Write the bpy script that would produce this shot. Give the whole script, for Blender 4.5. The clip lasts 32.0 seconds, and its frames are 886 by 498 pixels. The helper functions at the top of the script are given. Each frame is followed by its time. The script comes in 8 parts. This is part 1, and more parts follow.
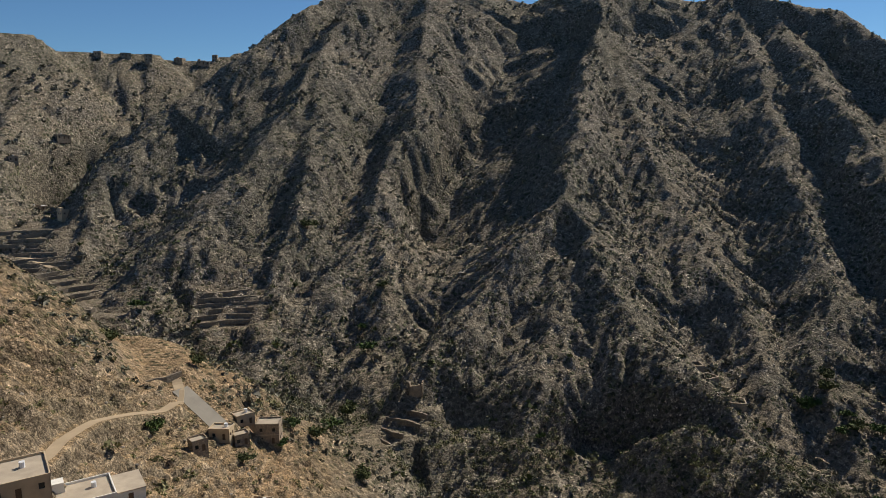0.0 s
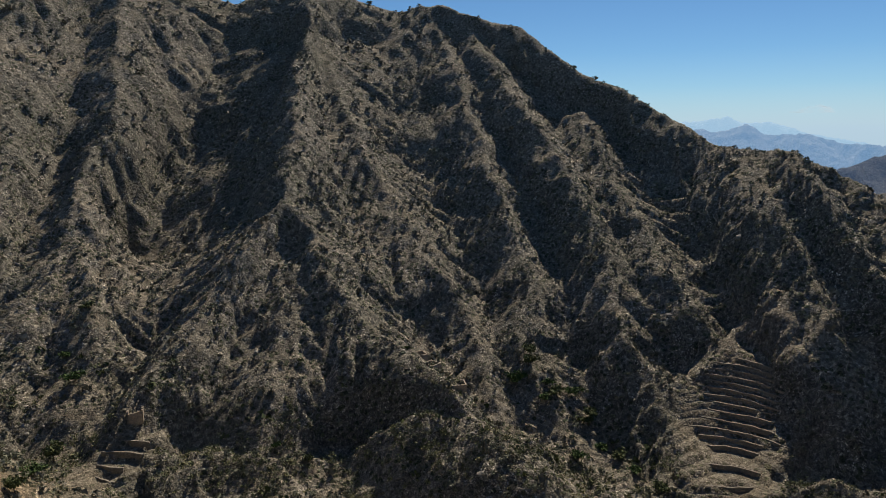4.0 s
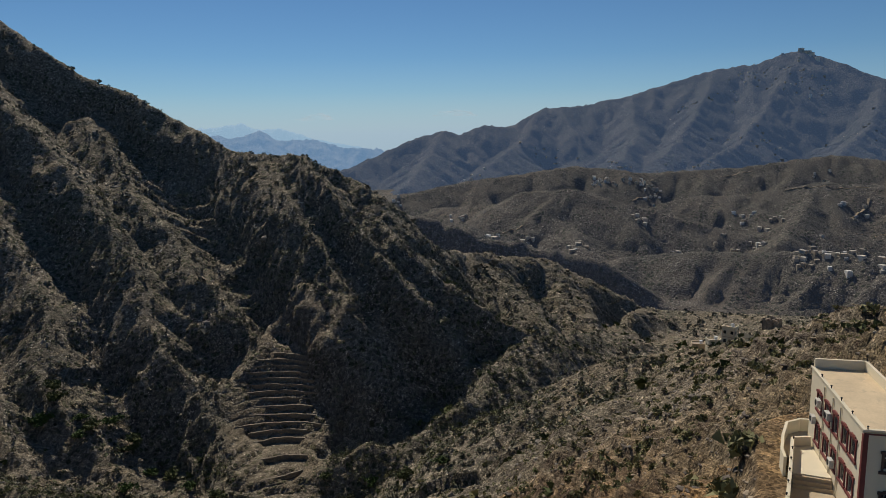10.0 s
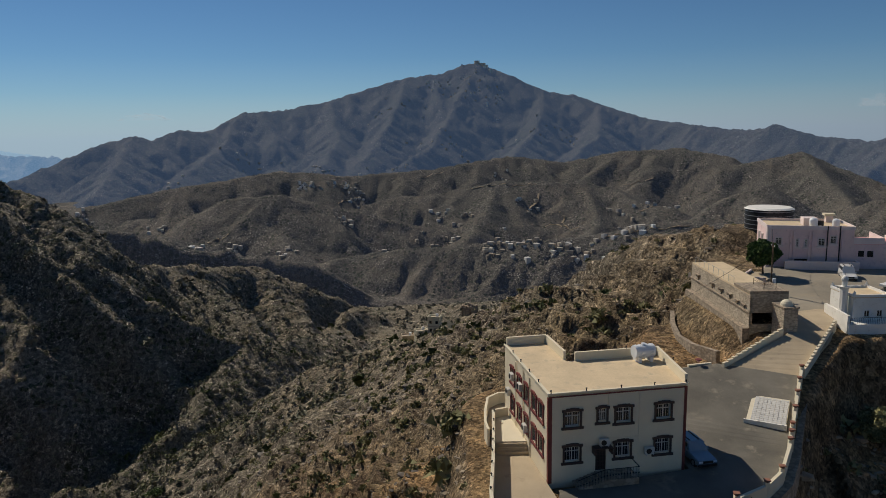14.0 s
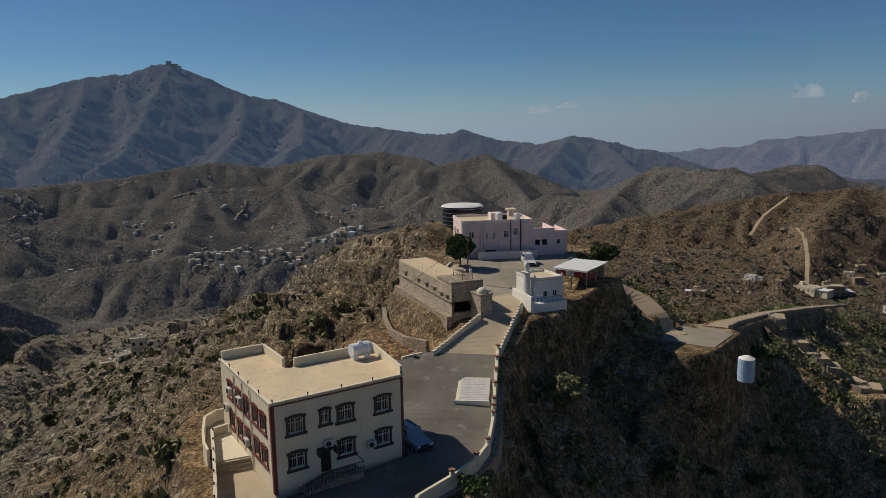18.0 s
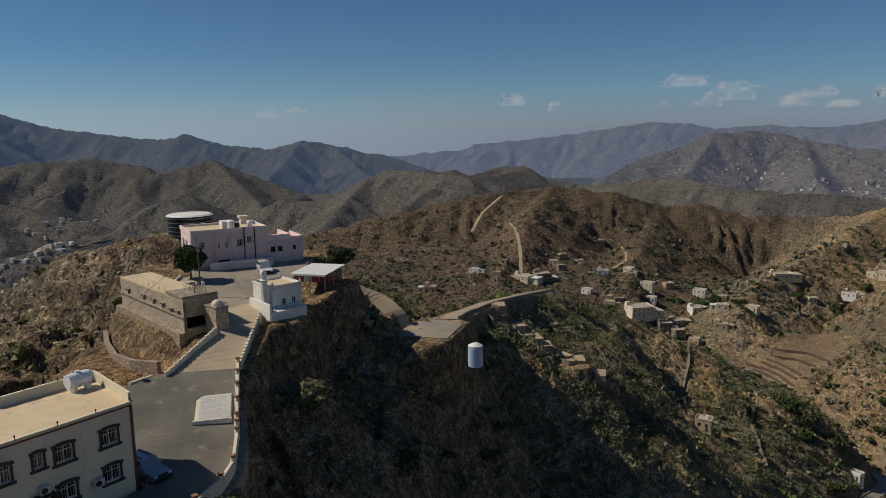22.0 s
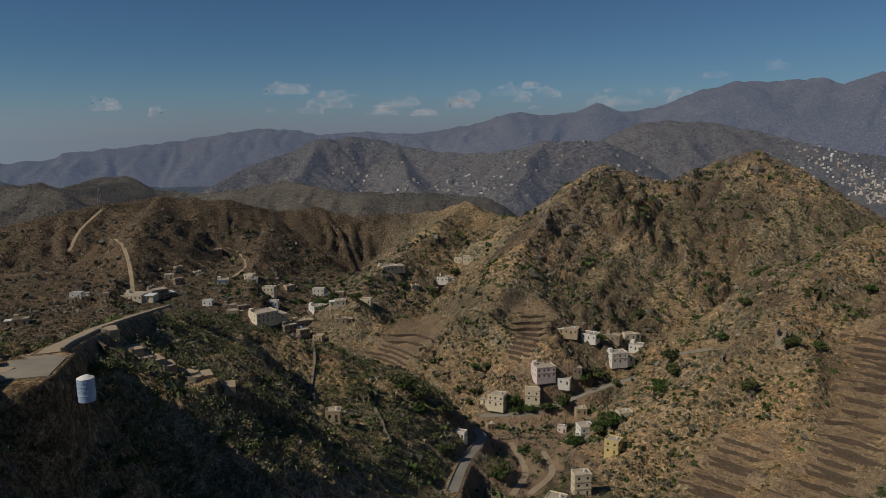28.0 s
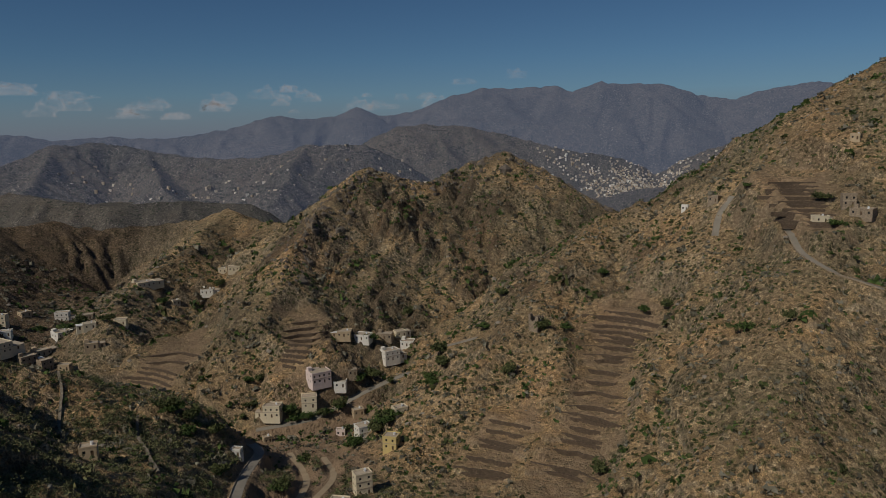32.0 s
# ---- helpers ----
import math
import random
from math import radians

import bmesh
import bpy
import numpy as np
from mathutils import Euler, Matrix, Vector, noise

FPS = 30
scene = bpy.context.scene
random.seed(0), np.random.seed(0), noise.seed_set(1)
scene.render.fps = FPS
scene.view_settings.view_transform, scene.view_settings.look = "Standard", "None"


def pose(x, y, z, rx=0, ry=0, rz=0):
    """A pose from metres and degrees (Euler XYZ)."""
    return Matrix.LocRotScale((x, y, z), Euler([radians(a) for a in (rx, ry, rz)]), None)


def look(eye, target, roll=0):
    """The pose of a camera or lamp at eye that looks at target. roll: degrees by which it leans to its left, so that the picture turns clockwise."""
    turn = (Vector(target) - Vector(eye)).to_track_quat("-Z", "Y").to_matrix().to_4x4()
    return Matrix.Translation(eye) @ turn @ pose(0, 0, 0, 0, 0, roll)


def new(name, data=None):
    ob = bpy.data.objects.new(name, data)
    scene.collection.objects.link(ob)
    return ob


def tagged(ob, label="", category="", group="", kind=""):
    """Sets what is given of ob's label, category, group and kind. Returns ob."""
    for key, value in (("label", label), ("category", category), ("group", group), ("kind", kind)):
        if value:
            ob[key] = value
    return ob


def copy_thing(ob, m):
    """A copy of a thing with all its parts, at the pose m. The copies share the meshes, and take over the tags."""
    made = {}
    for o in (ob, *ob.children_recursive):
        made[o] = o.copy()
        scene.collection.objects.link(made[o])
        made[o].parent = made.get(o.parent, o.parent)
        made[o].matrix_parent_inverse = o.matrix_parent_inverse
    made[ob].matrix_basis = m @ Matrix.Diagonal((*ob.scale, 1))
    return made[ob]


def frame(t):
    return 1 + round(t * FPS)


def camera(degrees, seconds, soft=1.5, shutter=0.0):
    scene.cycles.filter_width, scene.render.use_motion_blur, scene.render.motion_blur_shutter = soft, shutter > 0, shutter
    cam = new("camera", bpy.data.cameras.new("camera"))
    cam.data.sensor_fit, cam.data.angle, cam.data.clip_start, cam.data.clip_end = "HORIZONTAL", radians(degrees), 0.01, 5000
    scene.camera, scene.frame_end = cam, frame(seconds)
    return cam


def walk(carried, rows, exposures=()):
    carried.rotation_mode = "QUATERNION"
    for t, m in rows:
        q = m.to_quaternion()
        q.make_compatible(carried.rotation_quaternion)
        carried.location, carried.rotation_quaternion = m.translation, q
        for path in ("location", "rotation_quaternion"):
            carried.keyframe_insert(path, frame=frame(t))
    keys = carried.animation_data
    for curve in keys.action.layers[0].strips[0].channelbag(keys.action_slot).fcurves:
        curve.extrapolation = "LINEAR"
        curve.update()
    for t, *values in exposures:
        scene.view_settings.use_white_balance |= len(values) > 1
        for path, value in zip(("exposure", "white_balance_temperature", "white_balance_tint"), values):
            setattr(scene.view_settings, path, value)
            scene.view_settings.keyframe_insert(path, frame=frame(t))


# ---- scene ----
cam = camera(63.27, 32.0, soft=0.6)
EYE = (0, 0, 30)
PATH = [
    (0.0, pose(*EYE, 80.56, 0.70, -1.39)),
    (0.5, pose(*EYE, 80.55, 0.72, -4.27)),
    (1.0, pose(*EYE, 80.55, 0.71, -7.12)),
    (1.5, pose(*EYE, 80.57, 0.74, -9.90)),
    (2.0, pose(*EYE, 80.57, 0.74, -12.56)),
    (2.5, pose(*EYE, 80.54, 0.80, -15.22)),
    (4.5, pose(*EYE, 80.53, 0.82, -26.40)),
    (5.0, pose(*EYE, 80.52, 0.86, -29.48)),
    (5.5, pose(*EYE, 80.52, 0.88, -32.55)),
    (6.0, pose(*EYE, 80.51, 0.84, -35.63)),
    (6.5, pose(*EYE, 80.51, 0.89, -38.74)),
    (7.0, pose(*EYE, 80.50, 0.83, -41.85)),
    (7.5, pose(*EYE, 80.50, 0.90, -44.94)),
    (8.0, pose(*EYE, 80.48, 0.88, -48.01)),
    (8.5, pose(*EYE, 80.49, 0.92, -51.06)),
    (9.0, pose(*EYE, 80.50, 0.91, -54.13)),
    (9.5, pose(*EYE, 80.47, 0.90, -57.19)),
    (10.0, pose(*EYE, 80.46, 0.94, -60.16)),
    (10.5, pose(*EYE, 80.45, 0.89, -63.12)),
    (11.0, pose(*EYE, 80.47, 0.94, -66.07)),
    (11.5, pose(*EYE, 80.46, 0.94, -68.93)),
    (12.0, pose(*EYE, 80.46, 0.94, -71.77)),
    (12.5, pose(*EYE, 80.45, 0.98, -74.63)),
    (13.0, pose(*EYE, 80.45, 0.97, -77.51)),
    (13.5, pose(*EYE, 80.44, 0.95, -80.40)),
    (14.0, pose(*EYE, 80.44, 0.99, -83.29)),
    (14.5, pose(*EYE, 80.46, 1.00, -86.21)),
    (16.5, pose(*EYE, 80.39, 1.02, -97.72)),
    (17.0, pose(*EYE, 80.40, 0.93, -100.57)),
    (17.5, pose(*EYE, 80.43, 0.94, -103.45)),
    (18.0, pose(*EYE, 80.42, 0.94, -106.27)),
    (18.5, pose(*EYE, 80.42, 0.91, -109.01)),
    (19.0, pose(*EYE, 80.44, 0.86, -111.72)),
    (19.5, pose(*EYE, 80.46, 0.83, -114.43)),
    (20.0, pose(*EYE, 80.44, 0.75, -117.15)),
    (20.5, pose(*EYE, 80.45, 0.78, -119.80)),
    (21.0, pose(*EYE, 80.47, 0.78, -122.35)),
    (21.5, pose(*EYE, 80.48, 0.75, -124.80)),
    (22.0, pose(*EYE, 80.49, 0.76, -127.30)),
    (22.5, pose(*EYE, 80.53, 0.76, -129.76)),
    (23.0, pose(*EYE, 80.52, 0.75, -132.37)),
    (23.5, pose(*EYE, 80.53, 0.80, -135.13)),
    (24.0, pose(*EYE, 80.56, 0.82, -137.87)),
    (24.5, pose(*EYE, 80.57, 0.72, -140.33)),
    (25.0, pose(*EYE, 80.58, 0.71, -142.74)),
    (25.5, pose(*EYE, 80.60, 0.72, -145.13)),
    (27.5, pose(*EYE, 80.57, 0.77, -154.97)),
    (28.0, pose(*EYE, 80.59, 0.76, -157.41)),
    (28.5, pose(*EYE, 80.60, 0.78, -159.87)),
    (29.0, pose(*EYE, 80.58, 0.80, -162.31)),
    (29.5, pose(*EYE, 80.60, 0.84, -164.72)),
    (30.0, pose(*EYE, 80.62, 0.93, -167.07)),
    (30.5, pose(*EYE, 80.60, 0.89, -169.31)),
    (31.0, pose(*EYE, 80.62, 0.95, -171.64)),
    (31.5, pose(*EYE, 80.60, 1.02, -173.90)),
    (32.0, pose(*EYE, 80.61, 1.02, -176.01)),
]
EXPO = [(0.0, 0.0, 6300, 10), (6.0, -0.12, 6300, 10), (10.0, -0.4, 6300, 10), (18.0, -0.55, 6300, 10), (24.0, -0.58, 6300, 10), (32.0, -1.16, 6300, 10)]
walk(cam, PATH, EXPO)

# ---- sun and sky ----
SUN_YAW, SUN_EL = -43.0, 43.5
SUN_DIR = Vector((-math.sin(radians(SUN_YAW)) * math.cos(radians(SUN_EL)), math.cos(radians(SUN_YAW)) * math.cos(radians(SUN_EL)), math.sin(radians(SUN_EL))))
sun = new("sun", bpy.data.lights.new("sun", "SUN"))
sun.data.energy, sun.data.angle, sun.data.color = 5.0, radians(0.53), (1.0, 0.89, 0.73)
sun.matrix_world = look((0, 0, 900), Vector((0, 0, 900)) - SUN_DIR)
world = bpy.data.worlds.new("sky")
scene.world = world
world.use_nodes = True
wn, wl = world.node_tree.nodes, world.node_tree.links
sky = wn.new("ShaderNodeTexSky")
sky.sky_type, sky.sun_disc = "NISHITA", False
sky.sun_elevation, sky.sun_rotation = radians(SUN_EL), radians(-SUN_YAW)
sky.altitude, sky.air_density, sky.dust_density, sky.ozone_density = 2400, 1.0, 0.0, 4.0
tint = wn.new("ShaderNodeMix")
tint.data_type, tint.blend_type = "RGBA", "MULTIPLY"
tint.inputs[0].default_value, tint.inputs[7].default_value = 1.0, (0.76, 0.97, 1.06, 1)
wl.new(sky.outputs[0], tint.inputs[6])
wl.new(tint.outputs[2], wn["Background"].inputs[0])
wn["Background"].inputs[1].default_value = 0.07

# ---- materials ----
def material(name):
    m = bpy.data.materials.new(name)
    m.use_nodes = True
    return m, m.node_tree.nodes, m.node_tree.links, m.node_tree.nodes["Principled BSDF"]


def noise_node(n, l, coord, scale, detail=6.0, rough=0.6):
    t = n.new("ShaderNodeTexNoise")
    t.inputs["Scale"].default_value, t.inputs["Detail"].default_value, t.inputs["Roughness"].default_value = scale, detail, rough
    l.new(coord, t.inputs["Vector"])
    return t.outputs["Fac"]


def ramp(n, l, fac, stops):
    r = n.new("ShaderNodeValToRGB")
    el = r.color_ramp.elements
    while len(el) < len(stops):
        el.new(0.5)
    for e, (p, c) in zip(el, stops):
        e.position, e.color = p, (*c, 1)
    l.new(fac, r.inputs[0])
    return r.outputs[0]


def mixed(n, l, fac, a, b, mode="MIX"):
    m = n.new("ShaderNodeMix")
    m.data_type, m.blend_type = "RGBA", mode
    for sock, v in ((m.inputs[0], fac), (m.inputs[6], a), (m.inputs[7], b)):
        if isinstance(v, (int, float)):
            sock.default_value = v
        elif isinstance(v, tuple):
            sock.default_value = (*v, 1)
        else:
            l.new(v, sock)
    return m.outputs[2]


def plain(name, colour, rough=0.8, metal=0.0, vary=0.12, scale=1.5, bump=0.15, grain=12.0, wear=None):
    """Painted or natural surface with large stains, fine grain and relief; shades shift a little from object to object."""
    m, n, l, b = material(name)
    pos = n.new("ShaderNodeNewGeometry").outputs["Position"]
    big, small = noise_node(n, l, pos, scale, 5), noise_node(n, l, pos, grain, 8, 0.7)
    dark, light = tuple(c * (1 - vary * 1.6) for c in colour), tuple(min(1, c * (1 + vary)) for c in colour)
    col = ramp(n, l, big, [(0.3, dark), (0.7, light)])
    col = mixed(n, l, 0.35, col, ramp(n, l, small, [(0.3, dark), (0.7, light)]))
    if wear:
        col = mixed(n, l, ramp(n, l, noise_node(n, l, pos, scale * 2.3, 9, 0.7), [(0.56, (0, 0, 0)), (0.66, (1, 1, 1))]), col, wear)
    l.new(col, b.inputs["Base Color"])
    b.inputs["Roughness"].default_value, b.inputs["Metallic"].default_value = rough, metal
    if bump:
        bp = n.new("ShaderNodeBump")
        bp.inputs["Strength"].default_value, bp.inputs["Distance"].default_value = bump, 0.03
        l.new(small, bp.inputs["Height"])
        l.new(bp.outputs[0], b.inputs["Normal"])
    return m


def hillside(name, soil, stone, scrub, veil=None, glow=0.0, size=1.0, ochre=None):
    """Dry mountain ground: soil, pale stones, darker crags on steep faces, low scrub. veil, glow: colour and strength
    of an emission that stands for the blue haze of far air on the backdrop ranges.
    """
    m, n, l, b = material(name)
    geo = n.new("ShaderNodeNewGeometry")
    pos = geo.outputs["Position"]
    sep = n.new("ShaderNodeSeparateXYZ")
    l.new(geo.outputs["Normal"], sep.inputs[0])
    big = noise_node(n, l, pos, 0.012 * size, 6, 0.6)
    mid = noise_node(n, l, pos, 0.09 * size, 8, 0.65)
    fine = noise_node(n, l, pos, 0.55 * size, 10, 0.78)
    soil_c = ramp(n, l, mid, [(0.3, tuple(c * 0.62 for c in soil)), (0.5, soil), (0.72, tuple(min(1, c * 1.35) for c in soil))])
    if ochre:
        kind = n.new("ShaderNodeAttribute")
        kind.attribute_name = "ochre"
        warm = ramp(n, l, mid, [(0.3, tuple(c * 0.62 for c in ochre)), (0.5, ochre), (0.72, tuple(min(1, c * 1.4) for c in ochre))])
        soil_c = mixed(n, l, kind.outputs["Fac"], soil_c, warm)
    stone_c = ramp(n, l, fine, [(0.36, tuple(c * 0.22 for c in stone)), (0.52, stone), (0.68, tuple(min(1, c * 1.9) for c in stone))])
    steep = ramp(n, l, sep.outputs[2], [(0.60, (1, 1, 1)), (0.84, (0, 0, 0))])
    rocky = mixed(n, l, 0.5, steep, ramp(n, l, mid, [(0.42, (0, 0, 0)), (0.6, (1, 1, 1))]), "ADD")
    col = mixed(n, l, rocky, soil_c, stone_c)
    crag = ramp(n, l, sep.outputs[2], [(0.50, (0.85, 0.85, 0.85)), (0.68, (0, 0, 0))])
    col = mixed(n, l, crag, col, ramp(n, l, fine, [(0.4, tuple(c * 0.3 for c in stone)), (0.66, tuple(c * 1.1 for c in stone))]))
    col = mixed(n, l, ramp(n, l, big, [(0.42, (0, 0, 0)), (0.6, (0.75, 0.75, 0.75))]), col, mixed(n, l, 0.5, stone_c, scrub))
    # rubble: angular stones, each with its own shade, dark gaps between them
    def cells(scale):
        v = n.new("ShaderNodeTexVoronoi")
        v.inputs["Scale"].default_value = scale * size
        l.new(pos, v.inputs["Vector"])
        c = n.new("ShaderNodeSeparateColor")
        l.new(v.outputs["Color"], c.inputs[0])
        return v.outputs["Distance"], c.outputs
    gap, shade = cells(1.15)
    rubble = ramp(n, l, shade[0], [(0.0, tuple(c * 0.15 for c in stone)), (0.45, tuple(c * 0.7 for c in stone)), (0.78, tuple(c * 1.45 for c in stone)), (1.0, tuple(min(1, c * 3.0) for c in stone))])
    rubble = mixed(n, l, ramp(n, l, gap, [(0.42, (0, 0, 0)), (0.66, (0.8, 0.8, 0.8))]), rubble, tuple(c * 0.25 for c in stone))
    if ochre:
        rubble = mixed(n, l, kind.outputs["Fac"], rubble, mixed(n, l, 0.45, rubble, warm))
    patch = mixed(n, l, 1.0, ramp(n, l, mid, [(0.36, (0.12, 0.12, 0.12)), (0.62, (0.8, 0.8, 0.8))]), ramp(n, l, noise_node(n, l, pos, 0.022 * size, 3), [(0.42, (0.35, 0.35, 0.35)), (0.58, (1, 1, 1))]), "MULTIPLY")
    if ochre:
        patch = mixed(n, l, 1.0, patch, mixed(n, l, kind.outputs["Fac"], (1.0, 1.0, 1.0), (0.45, 0.45, 0.45)), "MULTIPLY")
    col = mixed(n, l, patch, col, rubble)
    # low round shrubs between the stones
    far_off, kindred = cells(0.40)
    dots = ramp(n, l, far_off, [(0.36, (1, 1, 1)), (0.50, (0, 0, 0))])
    some = ramp(n, l, kindred[1], [(0.40, (0, 0, 0)), (0.44, (1, 1, 1))])
    keep = ramp(n, l, noise_node(n, l, pos, 0.05 * size, 4), [(0.38, (0, 0, 0)), (0.52, (1, 1, 1))])
    dots = mixed(n, l, 1.0, mixed(n, l, 1.0, dots, keep, "MULTIPLY"), some, "MULTIPLY")
    if ochre:
        bushy = n.new("ShaderNodeAttribute")
        bushy.attribute_name = "bushy"
        dots = mixed(n, l, 1.0, dots, bushy.outputs["Color"], "MULTIPLY")
    grit = noise_node(n, l, pos, 1.7 * size, 8, 0.75)
    leafy = ramp(n, l, grit, [(0.36, tuple(c * 0.45 for c in scrub)), (0.52, tuple(c * 1.25 for c in scrub)), (0.66, tuple(c * 2.3 for c in scrub))])
    col = mixed(n, l, dots, col, leafy)
    col = mixed(n, l, ramp(n, l, grit, [(0.62, (0, 0, 0)), (0.72, (0.6, 0.6, 0.6))]), col, tuple(min(1, c * 1.9) for c in stone))
    # shrubs and boulders a few paces across, each with its own shade
    lumps, lump_tone = cells(0.62)
    col = mixed(n, l, 1.0 if ochre else 0.3, col, ramp(n, l, lump_tone[0], [(0.0, (0.66, 0.66, 0.65)), (0.5, (0.97, 0.97, 0.96)), (0.8, (1.16, 1.16, 1.13)), (1.0, (1.5, 1.48, 1.40))]), "MULTIPLY")
    if ochre:
        ledge = n.new("ShaderNodeAttribute")
        ledge.attribute_name = "outcrop"
        col = mixed(n, l, ledge.outputs["Fac"], col, ramp(n, l, fine, [(0.35, (0.045, 0.038, 0.032)), (0.55, (0.12, 0.10, 0.08)), (0.72, (0.24, 0.20, 0.16))]))
        blush = ramp(n, l, noise_node(n, l, pos, 0.016, 4), [(0.50, (0, 0, 0)), (0.64, (0.5, 0.5, 0.5))])
        col = mixed(n, l, mixed(n, l, 1.0, blush, kind.outputs["Fac"], "MULTIPLY"), col, mixed(n, l, 1.0, col, (1.18, 1.0, 0.88), "MULTIPLY"))
    pebble, tone = cells(3.6)
    col = mixed(n, l, 1.0, col, ramp(n, l, tone[2], [(0.0, (0.5, 0.5, 0.5)), (0.6, (1.1, 1.1, 1.1)), (1.0, (1.75, 1.72, 1.65))]), "MULTIPLY")
    if ochre:
        tilled = n.new("ShaderNodeAttribute")
        tilled.attribute_name = "tilled"
        col = mixed(n, l, 1.0, col, mixed(n, l, kind.outputs["Fac"], (1.0, 1.0, 1.0), (1.16, 1.0, 0.80)), "MULTIPLY")
        southern = n.new("ShaderNodeAttribute")
        southern.attribute_name = "southern"
        col = mixed(n, l, southern.outputs["Fac"], col, mixed(n, l, 1.0, col, (0.98, 1.06, 1.14), "MULTIPLY"))
        umber = n.new("ShaderNodeAttribute")
        umber.attribute_name = "umber"
        col = mixed(n, l, umber.outputs["Fac"], col, mixed(n, l, 1.0, col, (0.66, 0.58, 0.53), "MULTIPLY"))
        earth = ramp(n, l, mid, [(0.3, (0.26, 0.185, 0.12)), (0.7, (0.44, 0.32, 0.21))])
        earth = mixed(n, l, 0.4, earth, ramp(n, l, fine, [(0.35, (0.13, 0.09, 0.06)), (0.65, (0.32, 0.23, 0.15))]))
        col = mixed(n, l, tilled.outputs["Fac"], col, earth)
    l.new(col, b.inputs["Base Color"])
    b.inputs["Roughness"].default_value = 0.95
    b.inputs["Specular IOR Level"].default_value = 0.1
    bp = n.new("ShaderNodeBump")
    bp.inputs["Strength"].default_value, bp.inputs["Distance"].default_value = 0.85, 2.0 / size
    both = n.new("ShaderNodeMath")
    both.operation = "MULTIPLY_ADD"
    both.inputs[1].default_value = 0.75
    l.new(fine, both.inputs[0])
    l.new(mid, both.inputs[2])
    pile = n.new("ShaderNodeMath")
    pile.operation = "MULTIPLY_ADD"
    pile.inputs[1].default_value = -0.32
    l.new(gap, pile.inputs[0])
    l.new(both.outputs[0], pile.inputs[2])
    lump = n.new("ShaderNodeMath")
    lump.operation = "MULTIPLY_ADD"
    lump.inputs[1].default_value = 0.26
    l.new(dots, lump.inputs[0])
    l.new(pile.outputs[0], lump.inputs[2])
    mound = n.new("ShaderNodeMath")
    mound.operation = "MULTIPLY_ADD"
    mound.inputs[1].default_value = -0.30
    l.new(lumps, mound.inputs[0])
    l.new(lump.outputs[0], mound.inputs[2])
    l.new(mound.outputs[0], bp.inputs["Height"])
    l.new(bp.outputs[0], b.inputs["Normal"])
    # haze put in as an even glow over the whole range
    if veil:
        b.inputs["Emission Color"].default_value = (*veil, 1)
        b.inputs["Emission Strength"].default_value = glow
    return m


GROUND = hillside("dry_hillside", (0.245, 0.205, 0.148), (0.26, 0.232, 0.19), (0.064, 0.068, 0.042), ochre=(0.36, 0.268, 0.165))

# ---- the lie of the land: ridge lines (side slope, points) and streams (bank slope, points) ----
RIDGES = []
RIDGES += [(1.15, [(-128, 627, 111), (-106, 641, 131), (-76, 686, 155), (-26, 720, 171), (29, 739, 172), (89, 755, 157), (109, 752, 153), (139, 732, 164), (170, 700, 166), (223, 700, 153), (260, 698, 145), (277, 676, 152), (300, 654, 143), (341, 594, 118), (359, 530, 76), (368, 486, 60), (374, 443, 40), (377, 386, 16), (380, 325, 14), (383, 298, 0), (384, 272, -11)])]  # crest
RIDGES += [(0.55, [(384, 272, -11), (409, 270, -36), (447, 266, -57), (520, 257, -72), (594, 238, -87), (625, 213, -106), (654, 186, -127)])]  # saddle_north
RIDGES += [(0.75, [(-106, 641, 131), (-133, 597, 96), (-163, 577, 75), (-194, 548, 48), (-208, 508, 21), (-218, 484, 3), (-222, 448, -19)])]  # spur_a
RIDGES += [(0.80, [(-57, 698, 162), (-83, 594, 93), (-96, 539, 56), (-112, 475, 13), (-133, 443, -9), (-148, 414, -30), (-164, 392, -45)])]  # spur_b
RIDGES += [(0.79, [(-83, 594, 93), (-78, 527, 42), (-78, 476, 5), (-81, 433, -26), (-88, 398, -50), (-90, 369, -69), (-87, 347, -83)])]  # spur_b2
RIDGES += [(0.78, [(6, 730, 170), (-3, 615, 90), (-9, 545, 42), (-25, 496, 7), (-39, 446, -27), (-51, 415, -48), (-62, 393, -62), (-68, 368, -78), (-70, 343, -94)])]  # spur_c
RIDGES += [(0.79, [(-39, 446, -27), (-22, 413, -51), (-23, 381, -70), (-29, 360, -82), (-33, 336, -95), (-40, 316, -106)])]  # spur_c2
RIDGES += [(0.79, [(170, 700, 166), (139, 607, 106), (116, 539, 62), (97, 474, 21), (83, 422, -9)])]  # spur_d
RIDGES += [(0.79, [(139, 630, 99), (93, 574, 42), (54, 542, 4), (18, 507, -34), (3, 490, -51)])]  # spur_d1
RIDGES += [(0.79, [(83, 422, -9), (55, 396, -30), (31, 371, -50), (9, 340, -68), (-6, 320, -80), (-18, 301, -93), (-27, 291, -106)])]  # spur_d2
RIDGES += [(0.79, [(83, 422, -9), (91, 374, -42), (100, 341, -62), (112, 316, -71), (120, 284, -81), (126, 259, -90), (130, 239, -96), (150, 219, -114)])]  # spur_d3
RIDGES += [(0.65, [(79, 406, -32), (67, 366, -55), (54, 326, -79), (41, 294, -99), (32, 272, -118)])]  # spur_d4
RIDGES += [(0.65, [(490, 261, -67), (458, 200, -93), (423, 153, -108), (405, 129, -124)])]  # spur_l
RIDGES += [(0.65, [(588, 241, -85), (530, 180, -114), (480, 139, -129)])]  # spur_m
